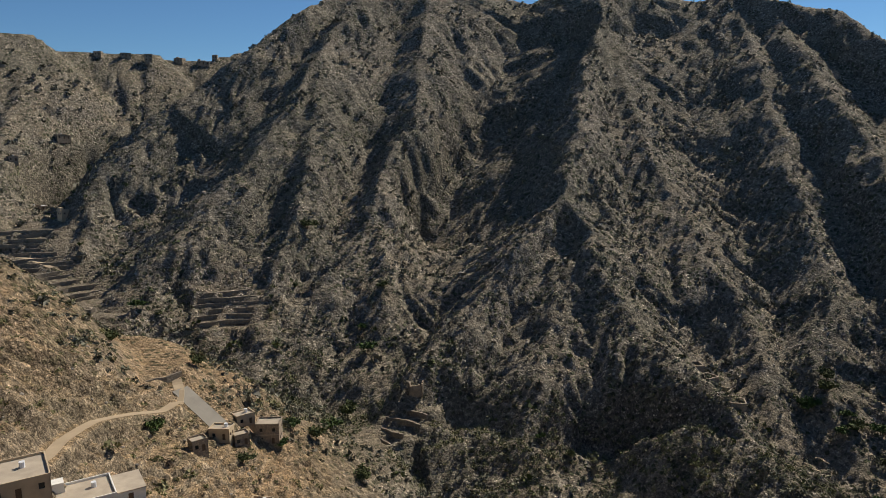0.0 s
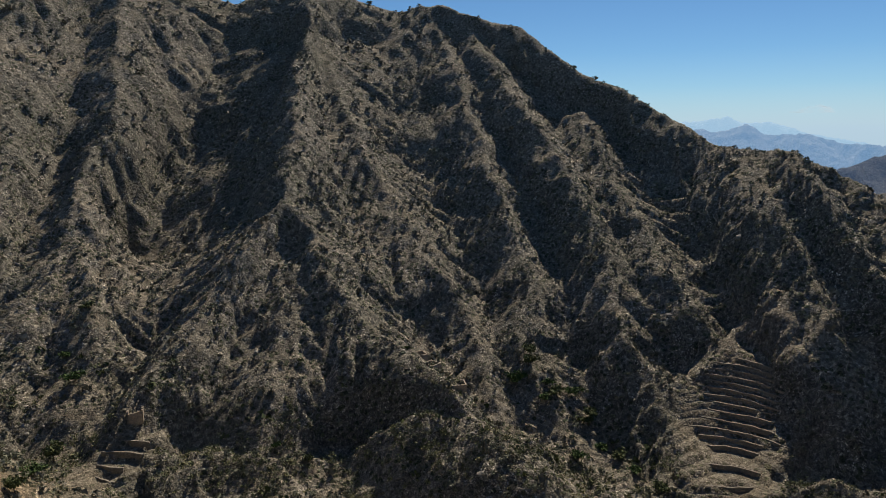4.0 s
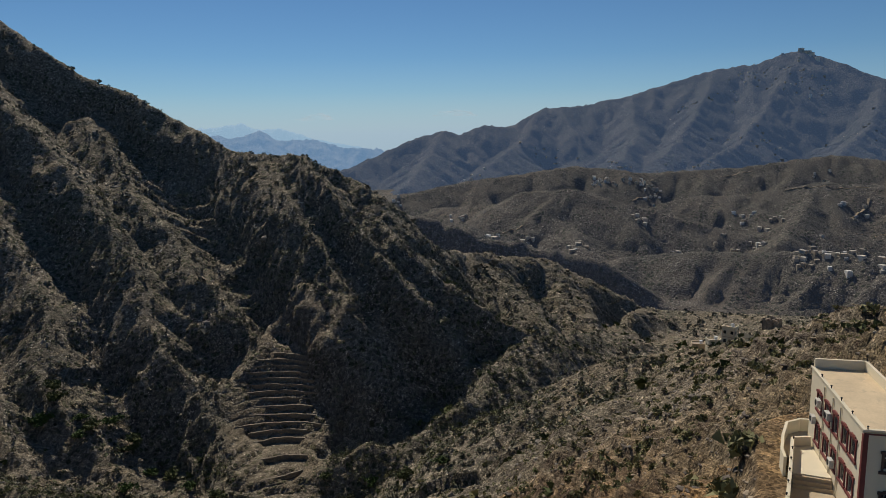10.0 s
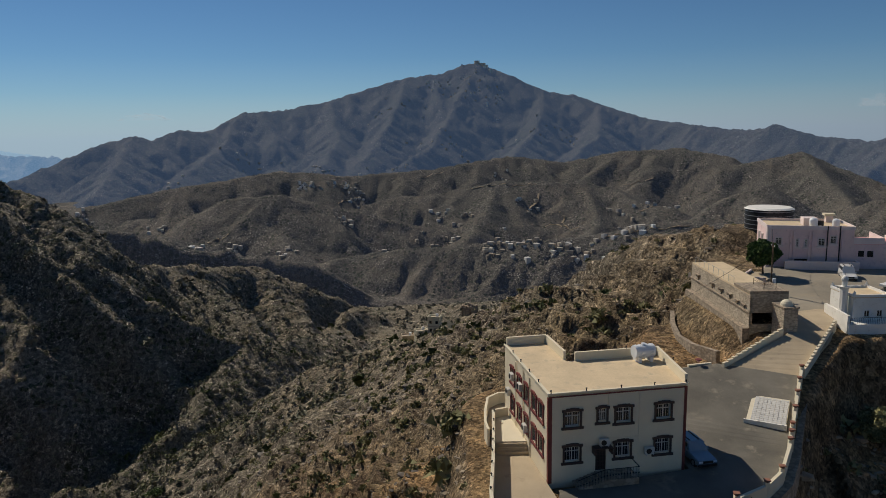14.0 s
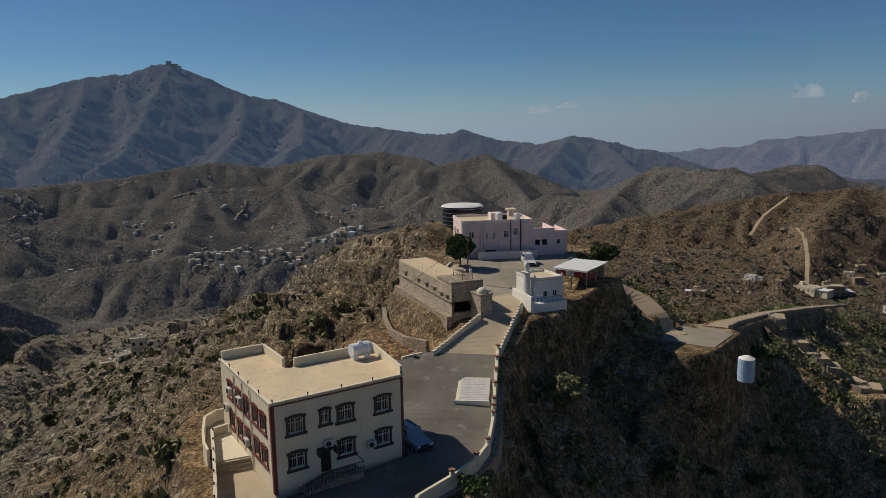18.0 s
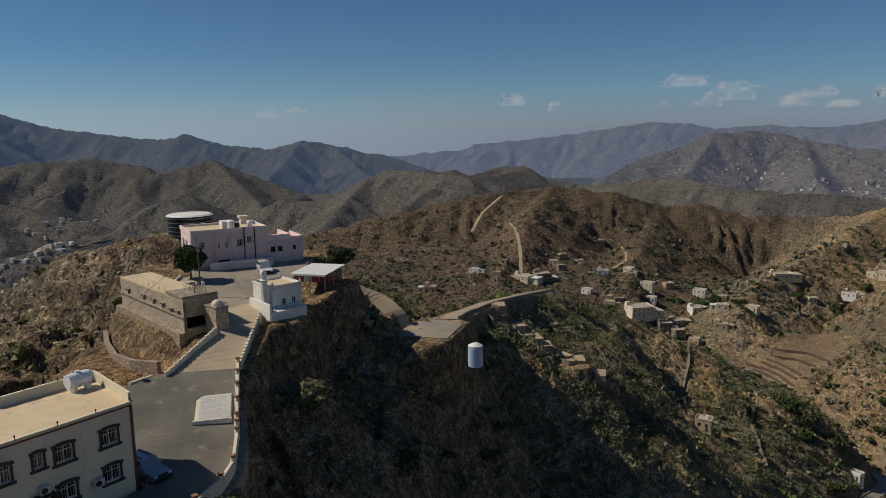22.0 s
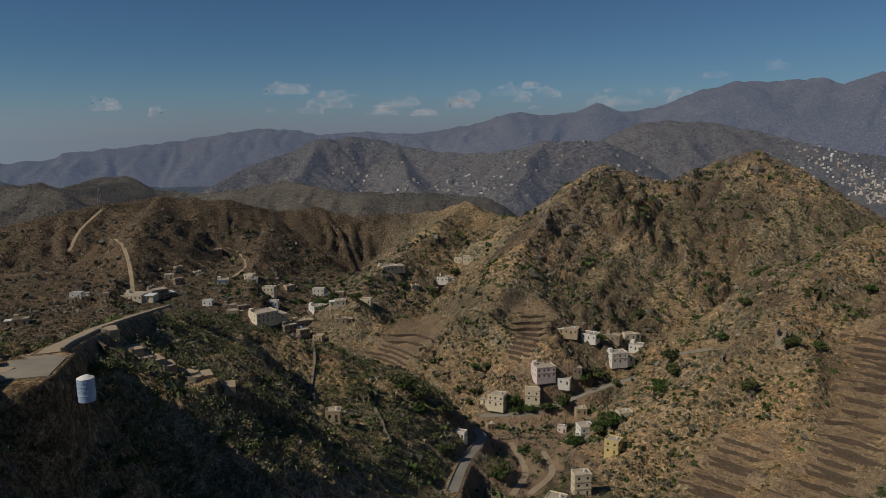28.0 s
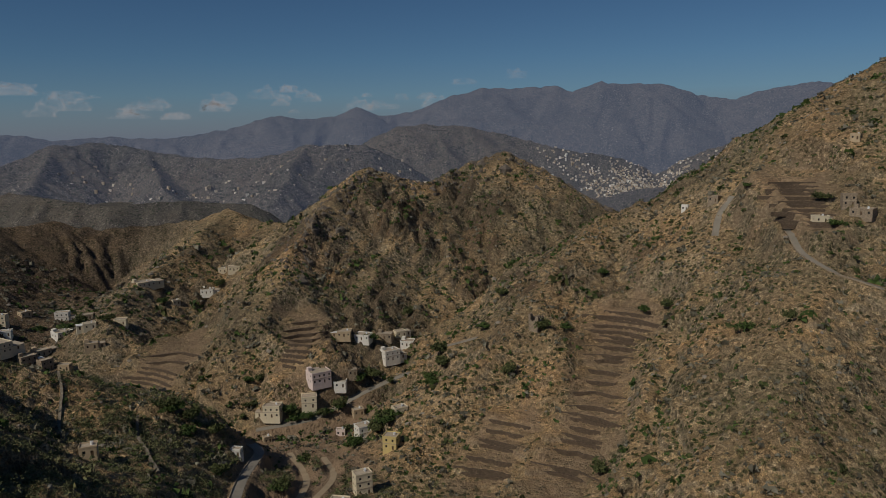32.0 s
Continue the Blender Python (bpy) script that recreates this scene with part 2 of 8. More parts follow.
RIDGES += [(0.79, [(158, 636, 109), (151, 514, 28), (159, 448, -14), (161, 404, -43), (167, 376, -60), (164, 338, -83), (160, 315, -96), (156, 290, -110), (161, 272, -119)])]  # spur_e
RIDGES += [(0.79, [(280, 685, 154), (260, 569, 77), (238, 483, 17), (226, 434, -16), (221, 394, -42), (218, 368, -58), (191, 334, -81), (184, 304, -100), (180, 278, -114), (182, 256, -125)])]  # spur_f
RIDGES += [(0.79, [(306, 668, 146), (292, 585, 97), (288, 531, 65), (284, 496, 44), (281, 437, 9), (269, 383, -25), (254, 343, -50), (233, 299, -79), (232, 265, -96), (228, 241, -110), (222, 223, -120)])]  # spur_g
RIDGES += [(1.0, [(337, 496, 42), (301, 402, -10), (293, 367, -29), (283, 333, -49), (276, 304, -66), (276, 281, -81), (258, 254, -101), (241, 232, -117)])]  # spur_h
RIDGES += [(1.2, [(380, 363, 15), (341, 308, -16), (323, 274, -36), (300, 235, -65), (300, 217, -80), (295, 196, -100), (288, 171, -125)])]  # spur_i
RIDGES += [(1.15, [(380, 325, 14), (355, 285, -5), (334, 240, -36), (326, 219, -51), (331, 198, -68), (327, 181, -88), (323, 158, -112)])]  # spur_j
RIDGES += [(0.9, [(384, 272, -11), (354, 234, -33), (348, 207, -51), (353, 187, -66), (361, 164, -87), (366, 142, -109)])]  # spur_k
RIDGES += [(0.85, [(-500, 612, 112), (-440, 656, 127), (-386, 689, 124), (-363, 702, 120), (-351, 719, 110), (-309, 743, 108), (-279, 755, 111), (-258, 773, 103), (-220, 785, 105), (-188, 798, 116), (-94, 825, 136)])]  # west_hill
RIDGES += [(0.85, [(-363, 702, 120), (-337, 614, 57), (-321, 542, 22), (-314, 476, 1)])]  # west_spur
RIDGES += [(0.85, [(-258, 773, 103), (-269, 673, 48), (-272, 596, 15), (-271, 535, -8)])]  # west_spur2
RIDGES += [(0.7, [(-180, 187, 18), (-166, 213, 4), (-169, 283, -28), (-161, 288, -43), (-145, 297, -53)])]  # near_west
RIDGES += [(0.8, [(-86, 84, -7), (-87, 122, -29), (-85, 145, -43), (-94, 186, -53), (-109, 238, -59), (-122, 285, -55)])]  # near_west2
RIDGES += [(0.8, [(-76, 150, -48), (-85, 222, -71), (-77, 274, -90), (-53, 242, -93)])]  # near_west3
RIDGES += [(0.85, [(105, -427, -100), (155, -444, -94), (156, -496, -73), (153, -580, -43), (142, -634, -24), (118, -680, -3), (92, -704, -16), (67, -712, -23), (39, -739, -11), (-6, -765, 7), (-51, -768, -12), (-92, -775, -38), (-126, -780, -59)])]  # south_hill
RIDGES += [(0.75, [(67, -712, -23), (74, -646, -45), (88, -583, -71), (98, -521, -95), (105, -479, -110)])]  # south_rib
RIDGES += [(0.7, [(-6, -765, 7), (6, -690, -48), (24, -620, -88), (41, -559, -117)])]  # south_rib2
RIDGES += [(0.6, [(156, -496, -73), (173, -448, -97), (184, -405, -121), (195, -386, -131)])]  # south_rib3
RIDGES += [(0.7, [(142, -634, -24), (145, -551, -69), (150, -477, -102), (152, -424, -119)])]  # south_rib4
RIDGES += [(0.74, [(679, -341, -78), (647, -399, -64), (609, -472, -48), (582, -520, -40), (551, -567, -34), (506, -620, -42), (483, -663, -59), (457, -716, -57), (429, -745, -70), (389, -767, -71), (335, -781, -65), (292, -766, -52), (252, -738, -61), (178, -677, -58)])]  # pylon_hill
RIDGES += [(0.68, [(551, -567, -34), (497, -479, -61), (439, -409, -78), (377, -329, -84)])]  # pylon_spur
RIDGES += [(0.68, [(483, -663, -59), (433, -575, -78), (381, -489, -88), (323, -408, -90)])]  # pylon_spur2
RIDGES += [(0.68, [(292, -766, -52), (285, -618, -80), (282, -529, -87), (262, -449, -93)])]  # pylon_spur3
RIDGES += [(0.7, [(-318, -532, 100), (-277, -544, 72), (-252, -544, 53), (-217, -549, 26), (-182, -551, 1), (-138, -553, -17), (-96, -552, -35), (-78, -539, -42), (-48, -488, -55), (-29, -439, -75), (-18, -410, -88), (14, -375, -100), (33, -343, -114), (48, -318, -123), (53, -300, -134)])]  # west_slope
RIDGES += [(0.65, [(-174, -548, -7), (-134, -471, -49), (-104, -407, -77), (-75, -342, -94), (-54, -295, -108), (-40, -262, -116)])]  # west_rib
RIDGES += [(0.65, [(-277, -544, 72), (-213, -452, 2), (-166, -375, -36), (-133, -313, -63), (-110, -263, -83), (-95, -231, -97)])]  # west_rib2
RIDGES += [(0.6, [(-29, -435, -77), (-37, -373, -93), (-6, -335, -115), (7, -295, -130)])]  # west_rib3
RIDGES += [(0.55, [(146, -86, -8), (158, -106, -17), (174, -142, -31), (220, -204, -45), (241, -247, -50), (229, -258, -55), (208, -276, -65), (184, -283, -70), (155, -278, -87), (129, -265, -97), (107, -250, -104)])]  # tree_spur
RIDGES += [(0.55, [(174, -142, -31), (159, -152, -44), (158, -193, -64), (147, -232, -79)])]  # tree_spur2
RIDGES += [(0.72, [(144, -43, 11), (153, -35, 9), (166, -25, 3), (190, -10, -10), (222, 6, -25), (244, 21, -36), (265, 38, -49), (272, 57, -55), (273, 79, -65), (266, 98, -76), (251, 109, -86)])]  # north_shoulder
RIDGES += [
    (0.74, [(-180, 187, 18), (-125, 112, -6), (-80, 66, -20), (-30, 50, -24), (10, 28, -18), (35, 8, -6), (57, -4, -1), (70, -16, 0), (85, -28, 3), (100, -36, 5.5), (125, -46, 6.5), (140, -44, 10), (150, -52, 4), (165, -60, -8)]),  # house ridge
    (0.741, [(107, -59, 4), (110, -65, 0), (101, -64, -2), (94, -64, -4), (90, -66, -5), (93, -73, -5)]),  # bench below the shed
    (0.70, [(112, -83, -9), (137, -109, -16), (174, -151, -28), (209, -201, -38), (237, -243, -47)]),  # bench beyond
]
GULLIES = []
GULLIES += [(0.7, [(90, -655, -35), (95, -596, -66), (110, -536, -93), (115, -470, -105)])]
GULLIES += [(0.7, [(32, -715, -32), (44, -636, -70), (59, -569, -97), (69, -524, -117)])]
GULLIES += [(1.7, [(36, -38, -42), (58, -58, -46), (74, -80, -52), (84, -102, -58)])]  # the steep shady drop below the yard
GULLIES += [(0.6, [(30, -95, -62), (50, -118, -70), (62, -160, -84), (74, -205, -99), (92, -260, -116)])]  # the dell between yard and wooded spur
STREAMS = []
STREAMS += [(0.05, [(-390, 623, 2), (-276, 495, -28), (-200, 416, -52), (-152, 381, -71), (-98, 355, -90), (-60, 329, -109), (-42, 312, -116), (-16, 297, -128), (19, 293, -122), (109, 273, -136), (187, 222, -122), (228, 194, -130), (256, 170, -132), (308, 157, -131), (366, 158, -131), (436, 154, -138), (653, 160, -155)])]  # stream
STREAMS += [(0.05, [(112, -178, -98), (113, -294, -128), (124, -304, -133), (134, -393, -143), (114, -437, -142), (71, -489, -142), (40, -566, -137), (3, -588, -115)])]  # south_valley
STREAMS += [(0.05, [(134, -393, -143), (201, -398, -140), (237, -408, -124), (295, -434, -108), (362, -408, -92), (423, -346, -85), (416, -266, -78)])]  # south_valley2


def lattice(ix, iy, seed):
    h = (ix * 374761393 + iy * 668265263 + seed * 1442695041) & 0x7FFFFFFF
    h = ((h ^ (h >> 13)) * 1274126177) & 0x7FFFFFFF
    return (h ^ (h >> 16)) & 0xFFFF


def perlin(x, y, seed=0):
    """Gradient noise, about -1 to 1."""
    fx, fy = np.floor(x), np.floor(y)
    ix, iy = fx.astype(np.int64), fy.astype(np.int64)
    fx, fy = x - fx, y - fy
    u, v = fx * fx * fx * (fx * (fx * 6 - 15) + 10), fy * fy * fy * (fy * (fy * 6 - 15) + 10)
    out = 0.0
    for dx in (0, 1):
        for dy in (0, 1):
            a = lattice(ix + dx, iy + dy, seed) * (2 * np.pi / 65536)
            g = np.cos(a) * (fx - dx) + np.sin(a) * (fy - dy)
            out = out + g * (u if dx else 1 - u) * (v if dy else 1 - v)
    return out * 1.5


def to_line(x, y, pts):
    """Distance to a line of points, the line's height there, and the length along it."""
    best, zz, ss = np.full(x.shape, 1e9), np.zeros(x.shape), np.zeros(x.shape)
    s0 = 0.0
    for (ax, ay, az), (bx, by, bz) in zip(pts, pts[1:]):
        ux, uy = bx - ax, by - ay
        n = math.hypot(ux, uy)
        t = np.clip(((x - ax) * ux + (y - ay) * uy) / (n * n), 0, 1)
        d = np.hypot(x - ax - t * ux, y - ay - t * uy)
        near = d < best
        best = np.where(near, d, best)
        zz, ss = np.where(near, az + t * (bz - az), zz), np.where(near, s0 + t * n, ss)
        s0 += n
    return best, zz, ss


def smax(a, b, k):
    h = np.clip(0.5 + 0.5 * (a - b) / k, 0, 1)
    return b + (a - b) * h + k * h * (1 - h)


DIP = (0.55, 0.83)  # the rock layers lean this way: flanks turned from it are steeper


def landform(x, y, ridges, streams, floor, k=3.5, rib=1.0, unit=1.0):
    """Height from ridge lines whose flanks fall away with ribs and gullies, over the valley floors that the streams give."""
    wx = unit * (9 * perlin(x / 55 / unit, y / 55 / unit, 3) + 4 * perlin(x / 19 / unit, y / 19 / unit, 4))
    wy = unit * (9 * perlin(x / 55 / unit, y / 55 / unit, 5) + 4 * perlin(x / 19 / unit, y / 19 / unit, 6))
    h = np.full(x.shape, -600.0)
    for i, (slope, pts, *cap) in enumerate(ridges):
        reach = cap[0] if cap else (max(p[2] for p in pts) - floor + 60) / slope + 30
        dip = 0.5 if slope in (0.74, 0.741) else 0.25 if slope == 0.55 else 0.08
        cx0, cx1 = min(p[0] for p in pts) - reach, max(p[0] for p in pts) + reach
        cy0, cy1 = min(p[1] for p in pts) - reach, max(p[1] for p in pts) + reach
        sel = np.nonzero((x > cx0) & (x < cx1) & (y > cy0) & (y < cy1))[0]
        if not len(sel):
            continue
        X, Y = x[sel] + 0.5 * wx[sel], y[sel] + 0.5 * wy[sel]
        best, dd, ss = np.full(X.shape, -1e4), np.zeros(X.shape), np.zeros(X.shape)
        s0 = 0.0
        for (ax, ay, az), (bx, by, bz) in zip(pts, pts[1:]):
            ux, uy = bx - ax, by - ay
            n = math.hypot(ux, uy)
            t = np.clip(((X - ax) * ux + (Y - ay) * uy) / (n * n), 0, 1)
            d = np.hypot(X - ax - t * ux, Y - ay - t * uy)
            lean = 1 + dip * np.maximum(0, -((X - ax - t * ux) * DIP[0] + (Y - ay - t * uy) * DIP[1]) / (d + 2.0))
            v = az + t * (bz - az) - slope * d * lean
            up = v > best
            best, dd, ss = np.where(up, v, best), np.where(up, d, dd), np.where(up, s0 + t * n, ss)
            s0 += n
        u, v = ss / unit, dd / unit
        ribs = 1.3 * (0.45 - np.abs(perlin(u / 30 + 0.01 * v, v / 170 + i * 7.3, 11))) + 0.7 * (0.4 - np.abs(perlin(u / 13 + 0.01 * v, v / 90 + i * 3.1, 12))) + 0.55 * (0.35 - np.abs(perlin(u / 6.5, v / 60 + i * 5.7, 13)))
        hh = best + slope * (dd - np.sqrt(dd * dd + 4)) + slope * 1.5 + rib * ribs * np.minimum(dd * 0.28, 11.0 * unit)
        h[sel] = smax(hh, h[sel], k)
    if streams:
        wsum, acc = np.full(x.shape, 1e-12), np.zeros(x.shape)
        for bank, pts in streams:
            d, z, s = to_line(x + 0.4 * wx, y + 0.4 * wy, pts)
            wgt = 1 / (d + 15) ** 3
            acc += wgt * (z + bank * np.minimum(d, 60))
            wsum += wgt
        r = np.hypot(x, y)
        return smax(h, acc / wsum - np.clip((r - 720) / 260, 0, 1) * 70 - np.clip((r - 1250) / 400, 0, 1) * 300, k * 1.6)
    return smax(h, np.full(x.shape, float(floor)), k * 1.6)


def spurs(ridges, gap, long, proud, seed):
    """Side spurs that leave the ridge lines on both sides and run down their flanks."""
    rs, out = random.Random(seed), []
    for slope, pts, *cap in ridges:
        for (ax, ay, az), (bx, by, bz) in zip(pts, pts[1:]):
            n = math.hypot(bx - ax, by - ay)
            ux, uy, g = (bx - ax) / n, (by - ay) / n, (bz - az) / n
            for k in range(int(n / gap + rs.random())):
                s = n * rs.random()
                for side in (-1, 1):
                    w = long * rs.uniform(0.5, 1.1)
                    a = (-0.7 if g > 0 else 0.7) * w * rs.uniform(0.3, 1.0)
                    line = []
                    for f in (0.02, 0.35, 0.7, 1.0):
                        bend = rs.uniform(-0.06, 0.06) * w
                        line.append((ax + ux * (s + a * f) - uy * side * (w * f + bend), ay + uy * (s + a * f) + ux * side * (w * f + bend), az + g * (s + a * f) - slope * w * f * (1 - proud * (1 - 0.45 * f))))
                    out.append((slope * 1.15, line, long * 0.7))
    return out


SIDE_SPURS = spurs([q for q in RIDGES if min(p[1] for p in q[1]) < -300 or max(p[0] for p in q[1]) < -190], 32, 34, 0.36, 5)

# the great mountain: a crest, the ribs that run down from it and the stream at its foot
CREST = RIDGES[0][1] + RIDGES[1][1][1:]
RIBS = [pts for slope, pts in RIDGES[2:21]]
FOOT = STREAMS[0][1]


def side_of(x, y, pts):
    """Signed distance to a line of points: positive on its left."""
    best, out = np.full(x.shape, 1e9), np.zeros(x.shape)
    for (ax, ay, az), (bx, by, bz) in zip(pts, pts[1:]):
        ux, uy = bx - ax, by - ay
        n = math.hypot(ux, uy)
        t = np.clip(((x - ax) * ux + (y - ay) * uy) / (n * n), 0, 1)
        d = np.hypot(x - ax - t * ux, y - ay - t * uy)
        c = (ux * (y - ay) - uy * (x - ax)) / n
        near = d < best - 1e-6
        best, out = np.where(near, d, best), np.where(near, np.where(c > 0, d, -d), out)
    return out


def great_mountain(x, y, h):
    """One broad face carried by all the ribs, cut by sharp gullies between them."""
    sel = np.nonzero((x > -300) & (x < 760) & (y > 100) & (y < 900))[0]
    if not len(sel):
        return h
    X, Y = x[sel], y[sel]
    wx = 5 * perlin(X / 42, Y / 42, 101) + 2.2 * perlin(X / 15, Y / 15, 103) + 1.0 * perlin(X / 6, Y / 6, 105)
    wy = 5 * perlin(X / 42, Y / 42, 102) + 2.2 * perlin(X / 15, Y / 15, 104) + 1.0 * perlin(X / 6, Y / 6, 106)
    acc, wsum = np.zeros(X.shape), np.full(X.shape, 1e-12)
    near, ss, low = np.full(X.shape, 1e9), np.zeros(X.shape), np.full(X.shape, 1e9)
    for i, pts in enumerate([CREST] + RIBS):
        d, z, s = to_line(X + wx, Y + wy, pts)
        w = 1 / (d + 5) ** 3
        acc, wsum = acc + w * z, wsum + w
        up = d < near
        near, ss = np.where(up, d, near), np.where(up, s + 400 * i, ss)
    d, z, s = to_line(X + wx, Y + wy, FOOT)
    w = 0.5 / (d + 5) ** 3
    face = (acc + w * z) / (wsum + w)
    foot = side_of(X + wx, Y + wy, FOOT)
    for drop, line in FLIGHTS:
        if line[0][1] > 150:
            away, half, along = to_line(X, Y, line)
            foot = np.where(away < half + 8, np.minimum(foot, np.maximum(6.0, 6.0 + 5 * (away - half))), foot)
    cut = np.minimum(1, np.maximum(foot, 0) / 70) * (0.62 * np.minimum(near, 26) + 0.2 * np.maximum(near - 26, 0))
    small = 0.45 - np.abs(perlin((ss - 1.5 * near) / 17, near / 60 + ss / 300, 107)) + 0.6 * (0.4 - np.abs(perlin((ss - 1.2 * near) / 8, near / 40, 108)))
    out = face - cut + small * np.minimum(near * 0.35, 5.5)
    back = np.maximum(side_of(X, Y, CREST), 0)
    out = out - 0.55 * back
    m = np.clip((115 - near) / 45, 0, 1) * np.clip((side_of(X + wx, Y + wy, FOOT) + 4) / 24, 0, 1) * np.clip((330 - back) / 120, 0, 1)
    m = m * m * (3 - 2 * m)
    h[sel] = h[sel] * (1 - m) + out * m
    return h


def rock_detail(x, y, amp=1.0):
    """Crags and stones: ridged noise at several sizes."""
    out = 1.8 * perlin(x / 38, y / 38, 21) + 1.8 * (0.4 - np.abs(perlin(x / 23, y / 23, 25))) + 2.0 * (0.4 - np.abs(perlin(x / 13, y / 13, 22))) + 1.7 * (0.4 - np.abs(perlin(x / 6.5, y / 6.5, 23)))
    out = out + 1.1 * (0.3 - np.abs(perlin(x / 3.1, y / 3.1, 24)))
    near = 1 + 0.15 * np.clip((320 - np.hypot(x, y)) / 120, 0, 1)
    return amp * out * near


# levelled places: centre line or pad with height, half width, shoulder
PADS = []
PADS += [([(78, -10, -0.5), (90, -19, 0.3), (104, -22, 0.2)], 4, 9)]
PADS += [([(138, -43, 10.2), (141, -45, 10.2)], 6, 6)]
PADS += [([(126, -38, 6.3), (128, -60, 6.0)], 7, 6)]
PADS += [([(96, -30, 4.0), (113, -28, 3.6)], 3, 4)]
PADS += [([(101, -38, 5.1), (110, -44, 5.6), (120, -49, 5.9)], 7.5, 5)]
PADS += [([(101, -50, 5.6), (104, -54, 5.7)], 5, 3)]
PADS += [([(92, -41, 4.2), (100, -47, 4.6)], 3, 4)]
PADS += [([(57, -6, -0.5), (70, -4, -0.5), (74, -3, -0.5)], 10, 6)]
PADS += [([(42, -5, -0.5), (52, -7, -0.5), (57, -14, -0.5), (68, -19, -0.2), (79, -24, 1.3)], 5.6, 3)]
PADS += [([(79, -25.5, 1.4), (91, -34.8, 4.3), (97, -37, 4.9)], 4.0, 3)]
PADS += [([(-83, 143, -38.4), (-83, 149, -38.8), (-86, 161, -40.7), (-88, 181, -44.5), (-85, 196, -48.8), (-80, 205, -51.7), (-79, 214, -52.5), (-81, 224, -51.8), (-84, 231, -50.6)], 2.4, 2.5)]
PADS += [([(-81, 225, -52.1), (-75, 221, -55.6), (-66, 214, -60.0)], 3.8, 4.2)]
PADS += [([(-217, 413, -38.4), (-232, 419, -34.6), (-253, 429, -32.5)], 2.6, 2.5)]
PADS += [([(112, -62, 3.2), (108, -66, 0.6), (103, -67, -1.6), (98, -68, -3.2)], 2.6, 3.0)]
PADS += [([(93, -66, -3.8), (97, -71, -4.2), (101, -76, -4.7)], 4.8, 2.2)]
PADS += [([(104, -80, -5.4), (118, -93, -9.5), (137, -112, -15.4), (160, -139, -22.0), (198, -189, -34.0), (237, -243, -46.8)], 2.8, 2.8)]
PADS += [([(413, -391, -80.0), (450, -425, -72.0), (498, -465, -65.4), (527, -484, -60.4)], 2.3, 2.5)]
PADS += [([(559, -460, -63.5), (572, -485, -54.3), (577, -507, -45.6), (578, -518, -38.3)], 2.3, 2.5)]
PADS += [([(393, -477, -87.9), (412, -522, -82.4), (454, -566, -76.7), (467, -564, -71.0)], 2.3, 2.5)]
PADS += [([(92, -225, -99.8), (104, -270, -110.2), (111, -311, -118.2), (122, -331, -123.2)], 3.0, 3.1)]
PADS += [([(136, -378, -136.5), (105, -390, -130.4), (77, -416, -123.4), (50, -433, -114.2), (30, -423, -102.9), (11, -418, -91.1)], 3.0, 3.1)]
PADS += [([(81, -264, -118.4), (87, -304, -127.6), (109, -352, -137.6)], 2.3, 2.5)]
PADS += [([(89, -344, -134.4), (75, -307, -127.1), (76, -272, -120.3)], 2.3, 2.5)]
PADS += [([(-184, -347, -47.8), (-174, -356, -44.6), (-166, -361, -40.1), (-162, -388, -35.3), (-167, -423, -32.8), (-156, -434, -33.2)], 2.8, 2.8)]
PADS += [([(-137, -454, -35.0), (-144, -470, -25.3), (-154, -478, -14.6)], 2.8, 2.8)]
PADS += [([(239, 18, -33.0), (221, 5, -26.0), (200, -4, -22.0), (183, -10, -20.0), (167, -15, -18.0)], 2.3, 2.5)]
# flights of field terraces: drop from wall to wall, fall line with half widths
FLIGHTS = []
FLIGHTS += [(1.9, [(-80.4, -424.2, 25.5), (-66.7, -399.4, 17.5), (-56.5, -365.7, 14.5), (-46.7, -330.9, 15.7), (-36.5, -310.6, 18.4), (-25.5, -286.0, 19.2)])]
FLIGHTS += [(1.9, [(-7.8, -339.7, 13.4), (-0.6, -321.7, 13.9), (8.3, -300.2, 13.0)])]
FLIGHTS += [(1.9, [(-182.6, -458.0, 27.1), (-178.7, -430.1, 22.0), (-172.8, -406.9, 17.4)])]
FLIGHTS += [(1.9, [(208.4, -461.2, 19.9), (208.2, -421.6, 22.2), (217.3, -402.0, 21.5)])]
FLIGHTS += [(2.4, [(118.1, -432.6, 9.9), (122.2, -419.5, 9.6), (125.4, -411.0, 9.5)])]
FLIGHTS += [(2.4, [(279, 252, 20.0), (261, 244, 26.0), (243, 233, 25.0), (222, 212, 20.0)])]
FLIGHTS += [(1.5, [(-106, 264, 13.0), (-95, 244, 15.0), (-87, 226, 9.0)])]
FLIGHTS += [(2.2, [(-241, 447, 24.0), (-226, 412, 24.0), (-190, 385, 22.0), (-168, 368, 18.0)])]
FLIGHTS += [(2.2, [(130, -470, 16.0), (122, -445, 18.0)])]
FLIGHTS += [(2.4, [(-112.2, 394.1, 20.0), (-108.1, 386.3, 20.0), (-103.3, 375.0, 18.0)])]
FLIGHTS += [(2.4, [(-5.1, 303.9, 9.6), (-12.4, 296.5, 11.7), (-19.3, 288.5, 13.6)])]
FLIGHTS += [(1.8, [(136.1, -117.7, 4.2), (136.5, -126.3, 4.4), (127.9, -135.0, 3.8)])]
TERRACES = []
TERRACES += [(260, 241, 26, 34, 43, 2.4)]
TERRACES += [(229, 222, 26, 30, 44, 2.2)]
TERRACES += [(-172, 380, 45, 40, 114, 3.0)]
TERRACES += [(-103, 389, 40, 40, 105, 3.0)]
